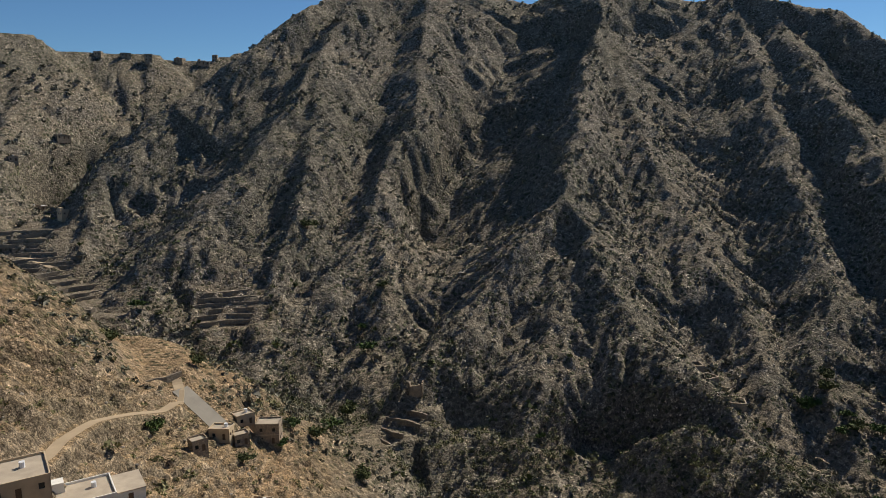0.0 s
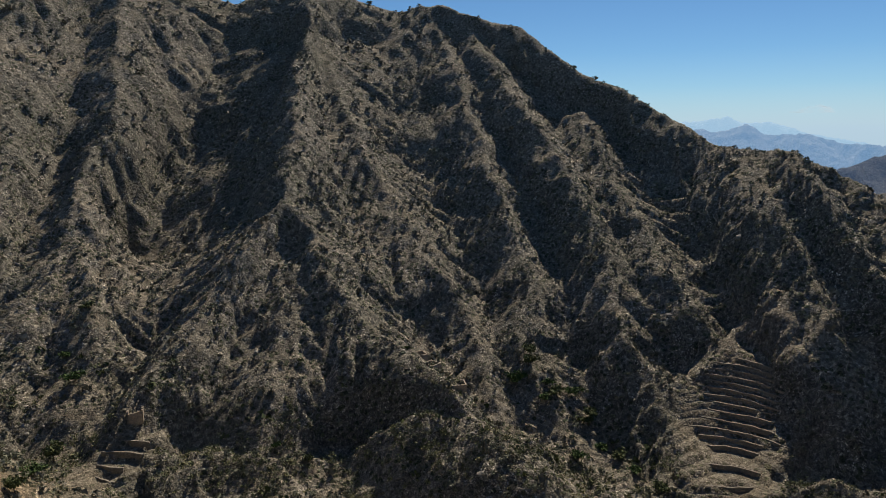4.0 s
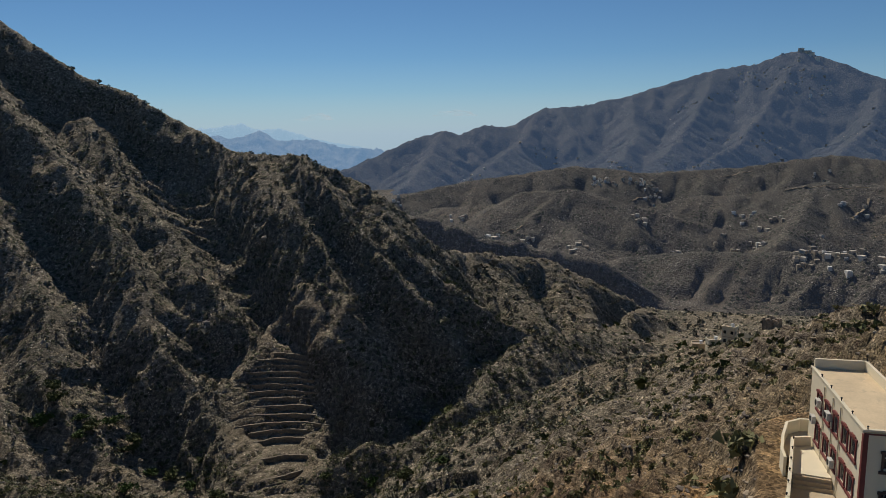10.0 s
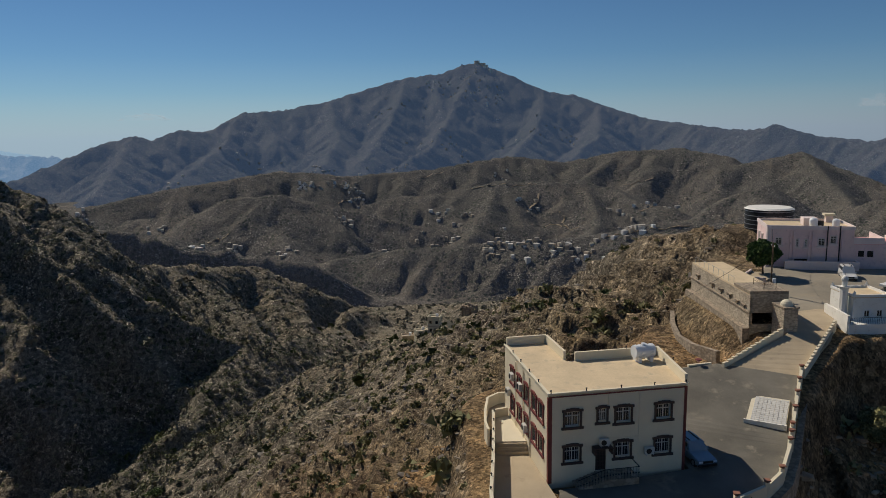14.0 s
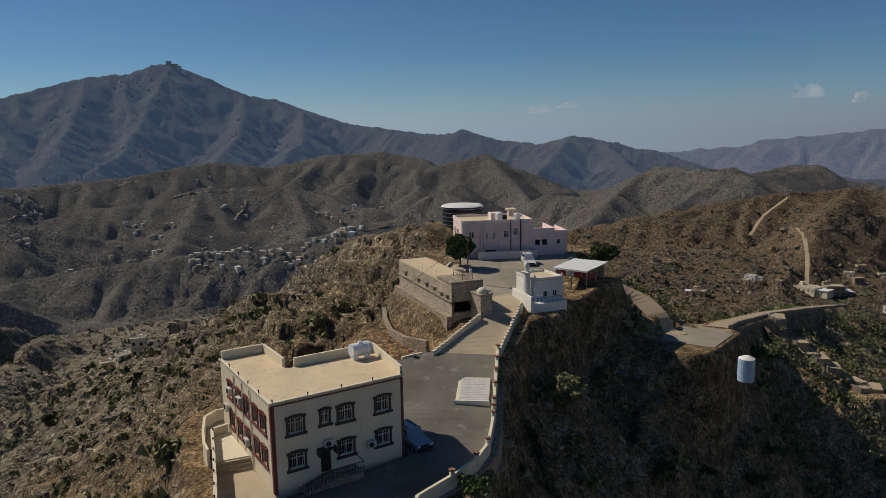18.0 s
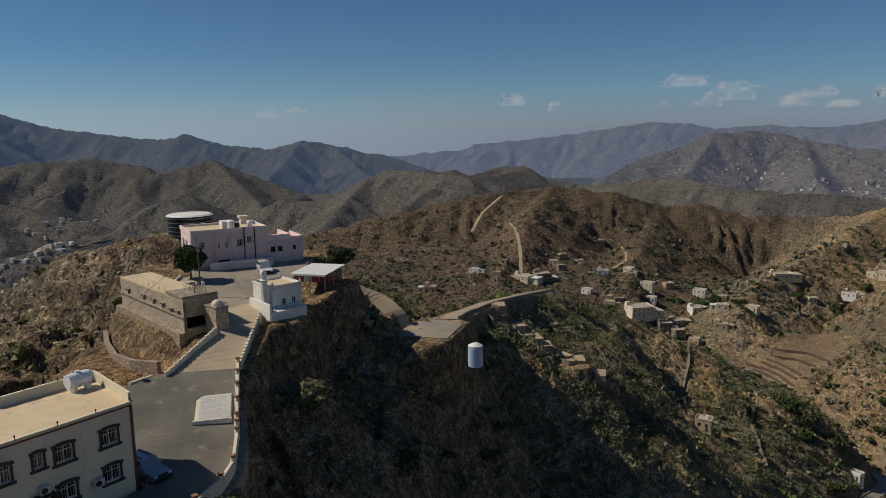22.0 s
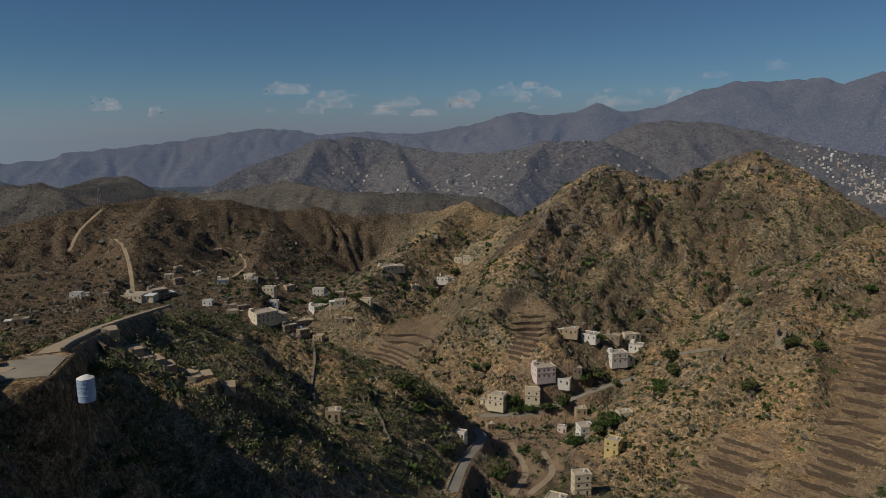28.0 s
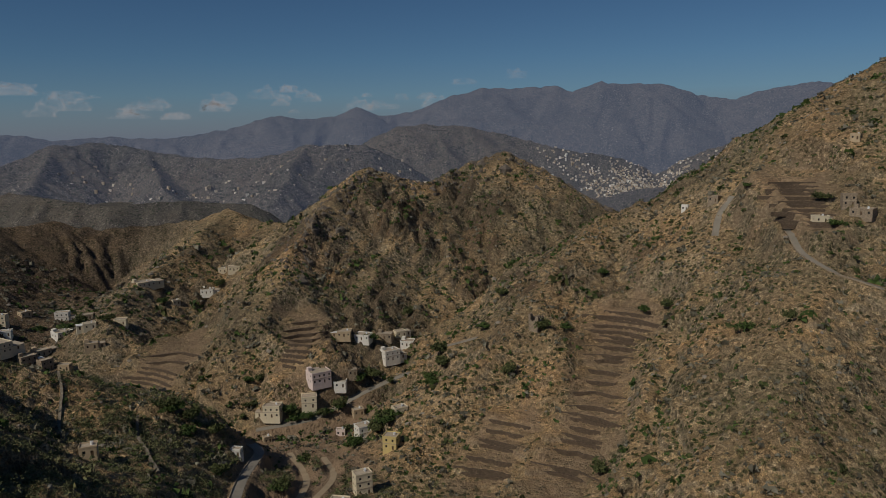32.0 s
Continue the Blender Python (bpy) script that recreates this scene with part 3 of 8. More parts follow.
TERRACES += [(-10, 280, 40, 35, 92, 2.6)]
TERRACES += [(-242, 435, 60, 50, 119, 3.2)]
TERRACES += [(151, -2, 28, 22, -1, 2.2)]
TERRACES += [(-60, -407, 45, 60, -98, 2.8)]
TERRACES += [(-6, -322, 50, 50, -91, 2.8)]
TERRACES += [(-201, -410, 70, 60, -116, 3.0)]
TERRACES += [(375, -248, 35, 30, -33, 2.0)]
TERRACES += [(130, -119, 40, 40, -42, 2.4)]
TERRACES += [(441, -418, 90, 70, -43, 3.2)]
TERRACES += [(57, -462, 50, 60, -83, 2.6)]
TERRACES += [(-67, 187, 40, 35, 110, 2.0)]
TERRACES += [(104, -331, 45, 40, -73, 1.6)]
TERRACES += [(553, 172, 90, 60, 17, 3.5)]
TERRACES += [(-380, 900, 330, 240, 112, 4.5)]


def terrace(x, y, h):
    for cx, cy, rx, ry, turn, step in TERRACES:
        c, s = math.cos(radians(turn)), math.sin(radians(turn))
        u, v = ((x - cx) * c + (y - cy) * s) / rx, (-(x - cx) * s + (y - cy) * c) / ry
        m = np.clip((1.15 - np.sqrt(u * u + v * v)) / 0.25, 0, 1)
        sel = m > 0
        if not sel.any():
            continue
        hs = h[sel] + 0.25 * step * perlin(x[sel] / 17, y[sel] / 17, 31)
        q = hs / step
        f = q - np.floor(q)
        t = np.clip((f - 0.62) / 0.30, 0, 1)
        flat = (np.floor(q) + t * t * (3 - 2 * t)) * step
        h[sel] = h[sel] * (1 - m[sel]) + flat * m[sel]
    return h


def level(x, y, h):
    for pts, half, soft in PADS:
        d, z, s = to_line(x, y, pts)
        m = np.clip((half + soft - d) / soft, 0, 1)
        m = m * m * (3 - 2 * m)
        h = h * (1 - m) + z * m
    return h


def crags(x, y, h, rock=False):
    """Tilted beds of rock that crop out of the southern slopes in steps, thickest on the craggy hill."""
    south = np.clip((-330 - y) / 90, 0, 1)
    hill = south * np.clip(1.25 - np.hypot((x - 60) / 190, (y + 640) / 230), 0, 1) ** 0.5
    patch = np.clip(0.72 + 1.5 * perlin(x / 60, y / 60, 37), 0, 1) * (0.30 + 0.70 * hill) * south
    lean = h + 0.85 * x + 0.25 * y + 7 * perlin(x / 45, y / 45, 38) + 2.5 * perlin(x / 14, y / 14, 39)
    out, bare = 0.0, 0.0
    for size, tall, seed in ((27.0, 8.0, 35), (12.0, 4.4, 36), (6.0, 2.2, 40)):
        q = lean / size + 0.6 * perlin(x / (3 * size), y / (3 * size), seed)
        f = q - np.floor(q)
        edge = np.where(f < 0.72, f / 0.72, (1 - f) / 0.28)
        some = np.clip(0.55 + 1.2 * perlin(x / (2.2 * size) + 9, y / (2.2 * size), seed + 3), 0, 1)
        out = out + tall * (edge - 0.5) * some
        bare = np.maximum(bare, some * np.clip((f - 0.62) / 0.15, 0, 1))
    if rock:
        return bare * np.clip(1.7 * patch - 0.25, 0, 1)
    return 1.3 * patch * out + south * (1 - hill) * 2.2 * (0.35 - np.abs(perlin(x / 16, y / 16, 36)))


def ledges(x, y, h, rock=False):
    """Tilted rock ledges on the sunny flank of the house ridge."""
    m = np.clip((y + 4 + 0.62 * (x - 57) - 6) / 14, 0, 1) * np.clip((250 - np.hypot(x, y)) / 50, 0, 1) * np.clip((x - 20) / 20, 0, 1)
    out, bare = 0.0, 0.0
    for size, seed in ((3.4, 47), (1.7, 52)):
        some = m * np.clip(1.4 * perlin(x / 24, y / 24, seed) + 0.9 * perlin(x / 8, y / 8, seed + 1) + 0.6, 0, 1)
        q = (h + 0.16 * x - 0.10 * y + 1.3 * perlin(x / 20, y / 20, seed + 2) + 0.5 * perlin(x / 6, y / 6, seed + 3)) / size
        f = q - np.floor(q)
        out = out + 0.75 * some * (np.clip((f - 0.7) / 0.16, 0, 1) - f) * size
        bare = np.maximum(bare, some * np.clip((f - 0.62) / 0.1, 0, 1) * np.clip((0.97 - f) / 0.08, 0, 1))
    return np.clip(bare, 0, 1) if rock else out


def raw(x, y):
    """The land before stones, fields and roads."""
    h = great_mountain(x, y, landform(x, y, RIDGES + SIDE_SPURS, STREAMS, -150, rib=1.0))
    wx, wy = 5 * perlin(x / 30, y / 30, 71), 5 * perlin(x / 30, y / 30, 72)
    for slope, pts in GULLIES:
        d, z, s = to_line(x + wx, y + wy, pts)
        m = np.clip((45 - d) / 20, 0, 1)
        h = np.where(m > 0, h + m * (-smax(-h, -(z + slope * d), 4.0) - h), h)
    return h


def axis_of(line):
    """The fall line of a flight with the height of the land along it."""
    x, y = np.array([p[0] for p in line], float), np.array([p[1] for p in line], float)
    z = raw(x, y)
    return [(a, b, float(c)) for a, b, c in zip(x, y, np.minimum.accumulate(z))]


PADS = [([(px, py, float(raw(np.array([px], float), np.array([py], float))[0])) for px, py, pz in pts] if half < 3.2 and math.hypot(*pts[0][:2]) > 330 else pts, half, soft) for pts, half, soft in PADS]
AXES = [axis_of(line) for drop, line in FLIGHTS]


def ground(x, y):
    x, y = np.atleast_1d(np.asarray(x, float)), np.atleast_1d(np.asarray(y, float))
    h = raw(x, y)
    rough = np.full(x.shape, 0.9)
    for (drop, line), axis in zip(FLIGHTS, AXES):
        away, half, along = to_line(x, y, line)
        away2, even, along2 = to_line(x, y, axis)
        m = np.clip((half + 9 - away) / 12, 0, 1)
        h = h + m * m * (3 - 2 * m) * np.clip(even + 0.010 * away * away + 1.2 * perlin(x / 22, y / 22, 49) - h, *((-3.5, 3.5) if line[0][1] > 0 else (-10, 10)))
        rough = np.minimum(rough, 0.12 + 0.78 * np.clip((away - half) / 8, 0, 1))
    calm = (rough - 0.12) / 0.78
    face = np.clip((y - 200 - 0.3 * np.abs(x)) / 60, 0, 1)
    h = terrace(x, y, h + crags(x, y, h) * calm + rock_detail(x, y) * rough * (1 - 0.45 * face))
    h = h + ledges(x, y, h)
    for drop, line in FLIGHTS:
        away, half, along = to_line(x, y, line)
        m = np.clip((half + 3 - away) / 4, 0, 1)
        q = h / drop
        f = q - np.floor(q)
        t = np.clip((f - 0.7) / 0.2, 0, 1)
        h = h + m * ((np.floor(q) + 0.35 * np.minimum(f / 0.7, 1) + 0.65 * t) * drop - h)
    return level(x, y, h)


def polar_mesh(name, radii, angles, height, mat, closed=False, **tags):
    """A sheet of ground on rings round the place's middle."""
    A, Rr = np.meshgrid(np.radians(angles), radii)
    x, y = (-np.sin(A) * Rr).ravel(), (np.cos(A) * Rr).ravel()
    z = np.concatenate([height(cx, cy) for cx, cy in zip(np.array_split(x, 12), np.array_split(y, 12))])
    na, nr = len(angles), len(radii)
    i = np.arange(nr * na).reshape(nr, na)
    if closed:
        i = np.concatenate([i, i[:, :1]], 1)
    q = np.stack([i[:-1, :-1], i[1:, :-1], i[1:, 1:], i[:-1, 1:]], -1).reshape(-1, 4)[:, ::-1]
    me = bpy.data.meshes.new(name)
    me.vertices.add(len(x))
    me.vertices.foreach_set("co", np.stack([x, y, z], 1).astype(np.float32).ravel())
    me.loops.add(q.size)
    me.loops.foreach_set("vertex_index", q.astype(np.int32).ravel())
    me.polygons.add(len(q))
    me.polygons.foreach_set("loop_start", np.arange(0, q.size, 4, dtype=np.int32))
    me.polygons.foreach_set("loop_total", np.full(len(q), 4, dtype=np.int32))
    me.polygons.foreach_set("use_smooth", np.ones(len(q), dtype=bool))
    me.materials.append(mat)
    me.update(calc_edges=True)
    return tagged(new(name, me), kind="structure", **tags)


FINE = np.concatenate([np.arange(-212, -142, 0.24), np.arange(-142, -66, 0.28), np.arange(-66, 34, 0.24), np.arange(34, 148, 2.0)])
sheet = polar_mesh("ground", np.concatenate([[0.05, 3.0, 10.0], np.geomspace(18, 45, 20)[:-1], np.geomspace(45, 180, 230)[:-1], np.geomspace(180, 760, 440)[:-1], np.geomspace(760, 900, 50)[:-1], np.geomspace(900, 1300, 24), [1800, 3000, 4900]]), FINE, ground, GROUND, closed=True, label="dry rocky mountain ground with terraces and scrub")

# ochre soil on the house ridge and the southern slopes, grey soil on the great mountain
co = np.empty(len(sheet.data.vertices) * 3, np.float32)
sheet.data.vertices.foreach_get("co", co)
co = co.reshape(-1, 3)
warm = np.clip((185 - co[:, 1] - 0.25 * np.abs(co[:, 0]) + 40 * perlin(co[:, 0] / 90, co[:, 1] / 90, 81)) / 90, 0, 1)
warm *= 1 - 0.85 * np.clip((co[:, 0] - 0.28 * (-330 - co[:, 1]) - 190 + 50 * perlin(co[:, 0] / 120, co[:, 1] / 120, 82)) / 90, 0, 1)  # grey hills in the south-east
near_west_soil = np.clip((235 - np.hypot(co[:, 0] + 120, co[:, 1] - 110)) / 80, 0, 1) * np.clip(-(co[:, 0] + 10) / 30, 0, 1)
soil = sheet.data.attributes.new("ochre", "FLOAT", "POINT")
soil.data.foreach_set("value", np.maximum(warm, 0.6 * near_west_soil).astype(np.float32))
field = np.zeros(len(co))
for drop, line in FLIGHTS:
    away, half, along = to_line(co[:, 0].astype(float), co[:, 1].astype(float), line)
    field = np.maximum(field, 0.6 * np.clip((half + 4 - away) / 14 + 1.3 * perlin(co[:, 0] / 12, co[:, 1] / 12, 45), 0, 1))
away, half, along = to_line(co[:, 0].astype(float), co[:, 1].astype(float), [(75, -275, 36), (95, -325, 40), (118, -365, 32), (80, -395, 24)])
field = np.maximum(field, 0.95 * np.clip((half - away) / 14 + 0.5 * perlin(co[:, 0] / 14, co[:, 1] / 14, 46), 0, 1))
field *= np.where(co[:, 1] > 100, 0.25, 1.0)
tilled = sheet.data.attributes.new("tilled", "FLOAT", "POINT")
tilled.data.foreach_set("value", field.astype(np.float32))
outcrop = sheet.data.attributes.new("outcrop", "FLOAT", "POINT")
outcrop.data.foreach_set("value", crags(co[:, 0].astype(float), co[:, 1].astype(float), co[:, 2].astype(float), True).astype(np.float32) + ledges(co[:, 0].astype(float), co[:, 1].astype(float), co[:, 2].astype(float), True).astype(np.float32))
umber = sheet.data.attributes.new("umber", "FLOAT", "POINT")
umber.data.foreach_set("value", (np.clip((-170 - co[:, 1]) / 90, 0, 1) * np.clip((co[:, 0] - 0.28 * (-330 - co[:, 1]) - 215 + 40 * perlin(co[:, 0] / 120, co[:, 1] / 120, 82)) / 80, 0, 1)).astype(np.float32))
southern = sheet.data.attributes.new("southern", "FLOAT", "POINT")
southern.data.foreach_set("value", (warm * np.clip((-60 - co[:, 1]) / 80, 0, 1)).astype(np.float32))
bushy = sheet.data.attributes.new("bushy", "FLOAT", "POINT")
bushy.data.foreach_set("value", np.clip((np.hypot(co[:, 0], co[:, 1]) - 170) / 90, 0, 1).astype(np.float32))

# ---- the ranges beyond, one behind the other ----
MID = []
MID += [(0.30, [(963, 271, -150), (1028, 211, -149), (1070, 150, -151), (1098, 65, -149), (1120, -22, -151), (1146, -93, -163), (1187, -178, -143)])]
MID += [(0.35, [(939, 664, -97), (879, 574, -93), (844, 498, -93), (831, 440, -100)])]
MID += [(0.35, [(1163, 685, -118), (1150, 605, -112), (1183, 539, -103), (1256, 495, -91), (1334, 425, -106), (1357, 343, -124), (1423, 277, -107), (1438, 187, -103), (1499, 65, -80), (1500, -17, -83), (1546, -112, -87), (1541, -170, -97), (1434, -213, -119), (1372, -276, -128)])]
MID += [(0.45, [(1499, 65, -80), (1298, 77, -126), (1176, 98, -149)])]
MID += [(0.45, [(1256, 495, -91), (1078, 401, -126), (966, 328, -142)])]
MID += [(0.45, [(1546, -112, -87), (1344, -129, -133), (1195, -106, -152)])]
MID += [(0.45, [(1070, -254, -98), (1108, -310, -73), (1097, -344, -60), (1086, -378, -79), (1077, -403, -102)])]
MID += [(0.40, [(1364, -625, -109), (1278, -685, -110), (1239, -753, -68), (1233, -854, -60), (1181, -925, -55), (1140, -975, -77), (1054, -996, -102)])]
MID += [(0.45, [(1239, -753, -68), (1097, -599, -111), (981, -497, -129), (870, -493, -122)])]
MID += [(0.40, [(1420, 935, -126), (1595, 834, -100), (1707, 714, -83), (1793, 628, -71), (1843, 463, -90), (1932, 266, -80), (2049, 56, -49), (2048, -101, -71), (2034, -253, -39), (2008, -413, -34), (1934, -511, -56), (1881, -513, -76), (1883, -675, -42), (1809, -729, -80), (1727, -791, -108)])]
MID += [(0.45, [(1883, -675, -42), (1572, -647, -120), (1374, -603, -144)])]
MID += [(0.40, [(1580, -1227, -118), (1613, -1422, -86), (1556, -1483, -81), (1522, -1519, -116), (1391, -1573, -134), (1185, -1485, -112), (1095, -1553, -93), (827, -1485, -118), (684, -1556, -114), (560, -1605, -129)])]
MID += [(0.40, [(1009, -820, -55), (1262, -811, -52), (1211, -885, -59), (1156, -956, -71), (1559, -1480, -95), (1495, -1475, -117)])]
MID += [(0.42, [(964, 264, -186), (973, 233, -152), (983, 186, -138), (994, 107, -135), (1000, 28, -129), (999, -50, -125), (992, -126, -112), (980, -198, -100), (950, -290, -96)])]
MID += [(0.42, [(1145, 501, -80), (1179, 415, -78), (1196, 362, -96), (1216, 288, -112), (1232, 212, -134), (1243, 133, -150)])]
MID += [(0.42, [(703, 477, -56), (724, 446, -68), (751, 397, -84), (777, 344, -97), (801, 286, -112), (820, 225, -153)])]
FAR = []
FAR += [(0.45, [(2294, 1774, -133), (2544, 1772, -78), (2695, 1726, -24), (2864, 1640, 17), (2933, 1618, -3), (3053, 1496, 37), (3190, 1441, 27), (3431, 1385, 120), (3592, 1240, 128), (3756, 1049, 177), (3898, 898, 233), (4044, 673, 308), (4170, 498, 331), (4234, 374, 382), (4240, 293, 393), (4246, 180, 350), (4249, -77, 233), (4241, -269, 197), (4182, -390, 145), (4048, -649, 55), (3810, -834, 21), (3552, -1035, -9), (3327, -1085, 21), (3189, -1178, -28), (3098, -1275, -46)])]
FAR += [(0.55, [(4240, 293, 393), (3680, 385, 105), (3170, 434, -51), (2655, 493, -119)])]
FAR += [(0.55, [(3756, 1049, 177), (3190, 846, -20), (2586, 776, -123)])]
FAR += [(0.55, [(3431, 1385, 120), (2919, 1312, -55), (2304, 1204, -148)])]
FAR += [(0.55, [(4182, -390, 145), (3485, -328, -17), (2697, -133, -108)])]
FAR += [(0.55, [(2864, 1640, 17), (2392, 1455, -104), (2005, 1319, -174)])]
FAR += [(0.55, [(4044, 673, 308), (3437, 660, 52), (2829, 638, -83)])]
FAR += [(0.55, [(4249, -77, 233), (3500, -38, 14), (2799, 77, -89)])]
FAR += [(0.50, [(3287, -1048, 25), (3200, -1149, -16), (3173, -1223, -38), (2929, -1289, -46), (2687, -1334, -15), (2634, -1437, -28), (2522, -1530, -63), (2409, -1615, -89), (2266, -1645, -125)])]
FAR += [(0.55, [(2687, -1334, -15), (2364, -1083, -98), (2113, -909, -137)])]
FAR += [(0.55, [(2634, -1437, -28), (2147, -1281, -115), (1938, -1238, -139)])]
SOUTH = []
SOUTH += [(0.45, [(1744, -2061, -158), (1728, -2203, -106), (1667, -2373, -59), (1611, -2531, -8), (1502, -2712, 4), (1289, -2709, -41), (1044, -2598, -61), (818, -2468, -56), (639, -2417, -16), (455, -2458, -14), (327, -2479, -71), (353, -2576, -106), (242, -2689, -177)])]
SOUTH += [(0.14, [(-149, -2896, -220), (-279, -2887, -247), (-448, -2865, -256), (-608, -2836, -238), (-759, -2799, -198), (-916, -2752, -140)])]  # the town's rise
SOUTH += [(0.55, [(1611, -2531, -8), (1432, -2170, -101), (1327, -1879, -155)])]
SOUTH += [(0.55, [(1331, -2688, -41), (1119, -2347, -108), (959, -2091, -165)])]
SOUTH += [(0.55, [(639, -2417, -16), (611, -2114, -91), (599, -1908, -150)])]
SOUTH += [(0.45, [(655, -3540, -34), (475, -3568, 50), (297, -3588, 36), (72, -3599, -13), (-193, -3695, -42), (497, -3667, 47), (326, -3686, 61), (126, -3698, 43), (-74, -3699, -3), (-292, -3588, -66), (-614, -3547, -118)])]
SOUTH += [(0.45, [(-820, -3505, -173), (-964, -3468, -94), (-1170, -3405, -19), (-1362, -3332, 28), (-1614, -3218, 69)])]
RIM = []
RIM += [(0.5, [(3896, -2445, -150), (3744, -2673, -128), (3624, -2833, -109), (3439, -3055, -71), (3228, -3277, -57), (3540, -2937, -73), (3367, -3134, -57), (3056, -3438, -10), (2906, -3566, 21), (2721, -3709, 52), (2468, -3882, 13), (2197, -4042, 19), (1911, -4184, 4), (1714, -4269, 37), (1480, -4355, 89), (1346, -4399, 136), (1177, -4447, 109), (975, -4495, 123), (842, -4522, 178), (708, -4545, 118), (550, -4617, 136)])]
RIM += [(0.5, [(550, -4617, 136), (294, -4641, 227), (77, -4649, 286), (-164, -4647, 276), (-364, -4636, 290), (-478, -4625, 248), (-680, -4600, 314), (-649, -4604, 300), (-1043, -4531, 277), (-1202, -4492, 205), (-1414, -4430, 178), (-1585, -4372, 224), (-1799, -4288, 261), (-1953, -4220, 238), (-2305, -4039, 162)])]
PALE = [
    (0.6, [(3045, 3581, -71), (3178, 3463, 3), (3254, 3391, -20), (3374, 3272, 19), (3478, 3161, -40), (3597, 3025, -29), (3711, 2884, -90), (3841, 2708, -97), (3944, 2557, -144), (4040, 2402, -200)]),
]
PALER = [
    (0.6, [(3062, 3761, -29), (3227, 3620, 47), (3413, 3446, 75), (3489, 3368, 34), (3591, 3260, 39), (3712, 3121, -27), (3875, 2916, -80), (4028, 2701, -122)]),
]


RANGE = {}
MID, FAR, SOUTH, RIM = ([(slope * steep, pts) for slope, pts in R] for R, steep in ((MID, 1.6), (FAR, 1.5), (SOUTH, 1.5), (RIM, 1.3)))
MID += spurs(MID, 80, 190, 0.55, 6)
MID += spurs(MID[12:90], 60, 50, 0.4, 16)
FAR += spurs(FAR, 190, 420, 0.55, 7)
FAR += spurs(FAR[11:110], 130, 130, 0.45, 8)
SOUTH += spurs(SOUTH, 170, 320, 0.55, 9)
RIM += spurs(RIM, 220, 300, 0.5, 10)


def far_land(x, y, ridges, floor, unit, grain):
    h = landform(x, y, ridges, (), floor, k=1.5 * unit, rib=0.9, unit=unit)
    if unit < 2:
        m = np.clip(perlin(x / 210, y / 210, 44) * 3, 0, 1)
        q = h / 7
        f = q - np.floor(q)
        t = np.clip((f - 0.55) / 0.4, 0, 1)
        h = h + m * ((np.floor(q) + t) * 7 - h)
    return h + grain * (1.0 if unit < 2 else 1.5) * rock_detail(x / grain, y / grain)


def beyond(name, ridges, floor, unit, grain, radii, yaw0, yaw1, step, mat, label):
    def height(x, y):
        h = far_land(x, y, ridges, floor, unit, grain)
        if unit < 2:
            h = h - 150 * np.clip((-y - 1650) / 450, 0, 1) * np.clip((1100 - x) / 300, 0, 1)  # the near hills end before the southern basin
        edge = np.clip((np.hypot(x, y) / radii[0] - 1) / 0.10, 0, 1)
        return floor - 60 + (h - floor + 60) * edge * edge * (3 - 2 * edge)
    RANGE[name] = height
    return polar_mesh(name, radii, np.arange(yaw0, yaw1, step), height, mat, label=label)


BROWN, STONE, SCRUB = (0.15, 0.128, 0.10), (0.15, 0.137, 0.12), (0.042, 0.046, 0.032)
# each range carries its far haze as emission of its own tint and strength
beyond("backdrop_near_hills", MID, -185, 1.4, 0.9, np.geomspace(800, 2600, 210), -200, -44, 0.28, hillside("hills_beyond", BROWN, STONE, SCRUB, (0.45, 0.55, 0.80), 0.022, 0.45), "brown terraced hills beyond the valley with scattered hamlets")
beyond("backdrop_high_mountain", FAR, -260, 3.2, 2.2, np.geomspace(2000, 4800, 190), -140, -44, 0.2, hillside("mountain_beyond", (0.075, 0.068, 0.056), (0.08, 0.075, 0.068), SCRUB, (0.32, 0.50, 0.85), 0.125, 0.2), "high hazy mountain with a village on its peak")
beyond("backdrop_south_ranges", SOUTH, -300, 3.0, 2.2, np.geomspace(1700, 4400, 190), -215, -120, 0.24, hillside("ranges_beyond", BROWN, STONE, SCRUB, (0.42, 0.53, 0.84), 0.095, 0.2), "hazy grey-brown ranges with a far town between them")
beyond("backdrop_rim", RIM, -300, 5.0, 3.0, np.geomspace(3700, 4900, 80), -218, -105, 0.24, hillside("rim_beyond", (0.125, 0.115, 0.105), (0.125, 0.118, 0.108), (0.05, 0.05, 0.045), (0.33, 0.46, 0.76), 0.225, 0.2), "mountain rim on the horizon under a blue-violet haze glow")
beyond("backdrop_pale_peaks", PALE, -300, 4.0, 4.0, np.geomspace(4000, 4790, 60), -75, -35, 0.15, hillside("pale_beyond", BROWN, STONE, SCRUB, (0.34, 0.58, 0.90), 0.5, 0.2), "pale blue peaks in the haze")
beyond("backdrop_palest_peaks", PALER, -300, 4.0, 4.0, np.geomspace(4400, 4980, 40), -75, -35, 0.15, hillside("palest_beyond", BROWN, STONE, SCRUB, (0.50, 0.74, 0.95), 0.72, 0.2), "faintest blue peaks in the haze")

# ---- building helpers ----
def part(name, bm, mat, parent=None, label="", m=None):
    """One mesh object from a bmesh, under a thing or a part."""
    me = bpy.data.meshes.new(name)
    bm.normal_update()
    bm.to_mesh(me)
    bm.free()
    me.materials.append(mat)
    ob = new(name, me)
    if parent is not None:
        ob.parent = parent
    if m is not None:
        ob.matrix_basis = m
    return tagged(ob, label=label)


def shared(name, me, parent, m):
    ob = new(name, me)
    ob.parent = parent
    ob.matrix_basis = m
    return ob


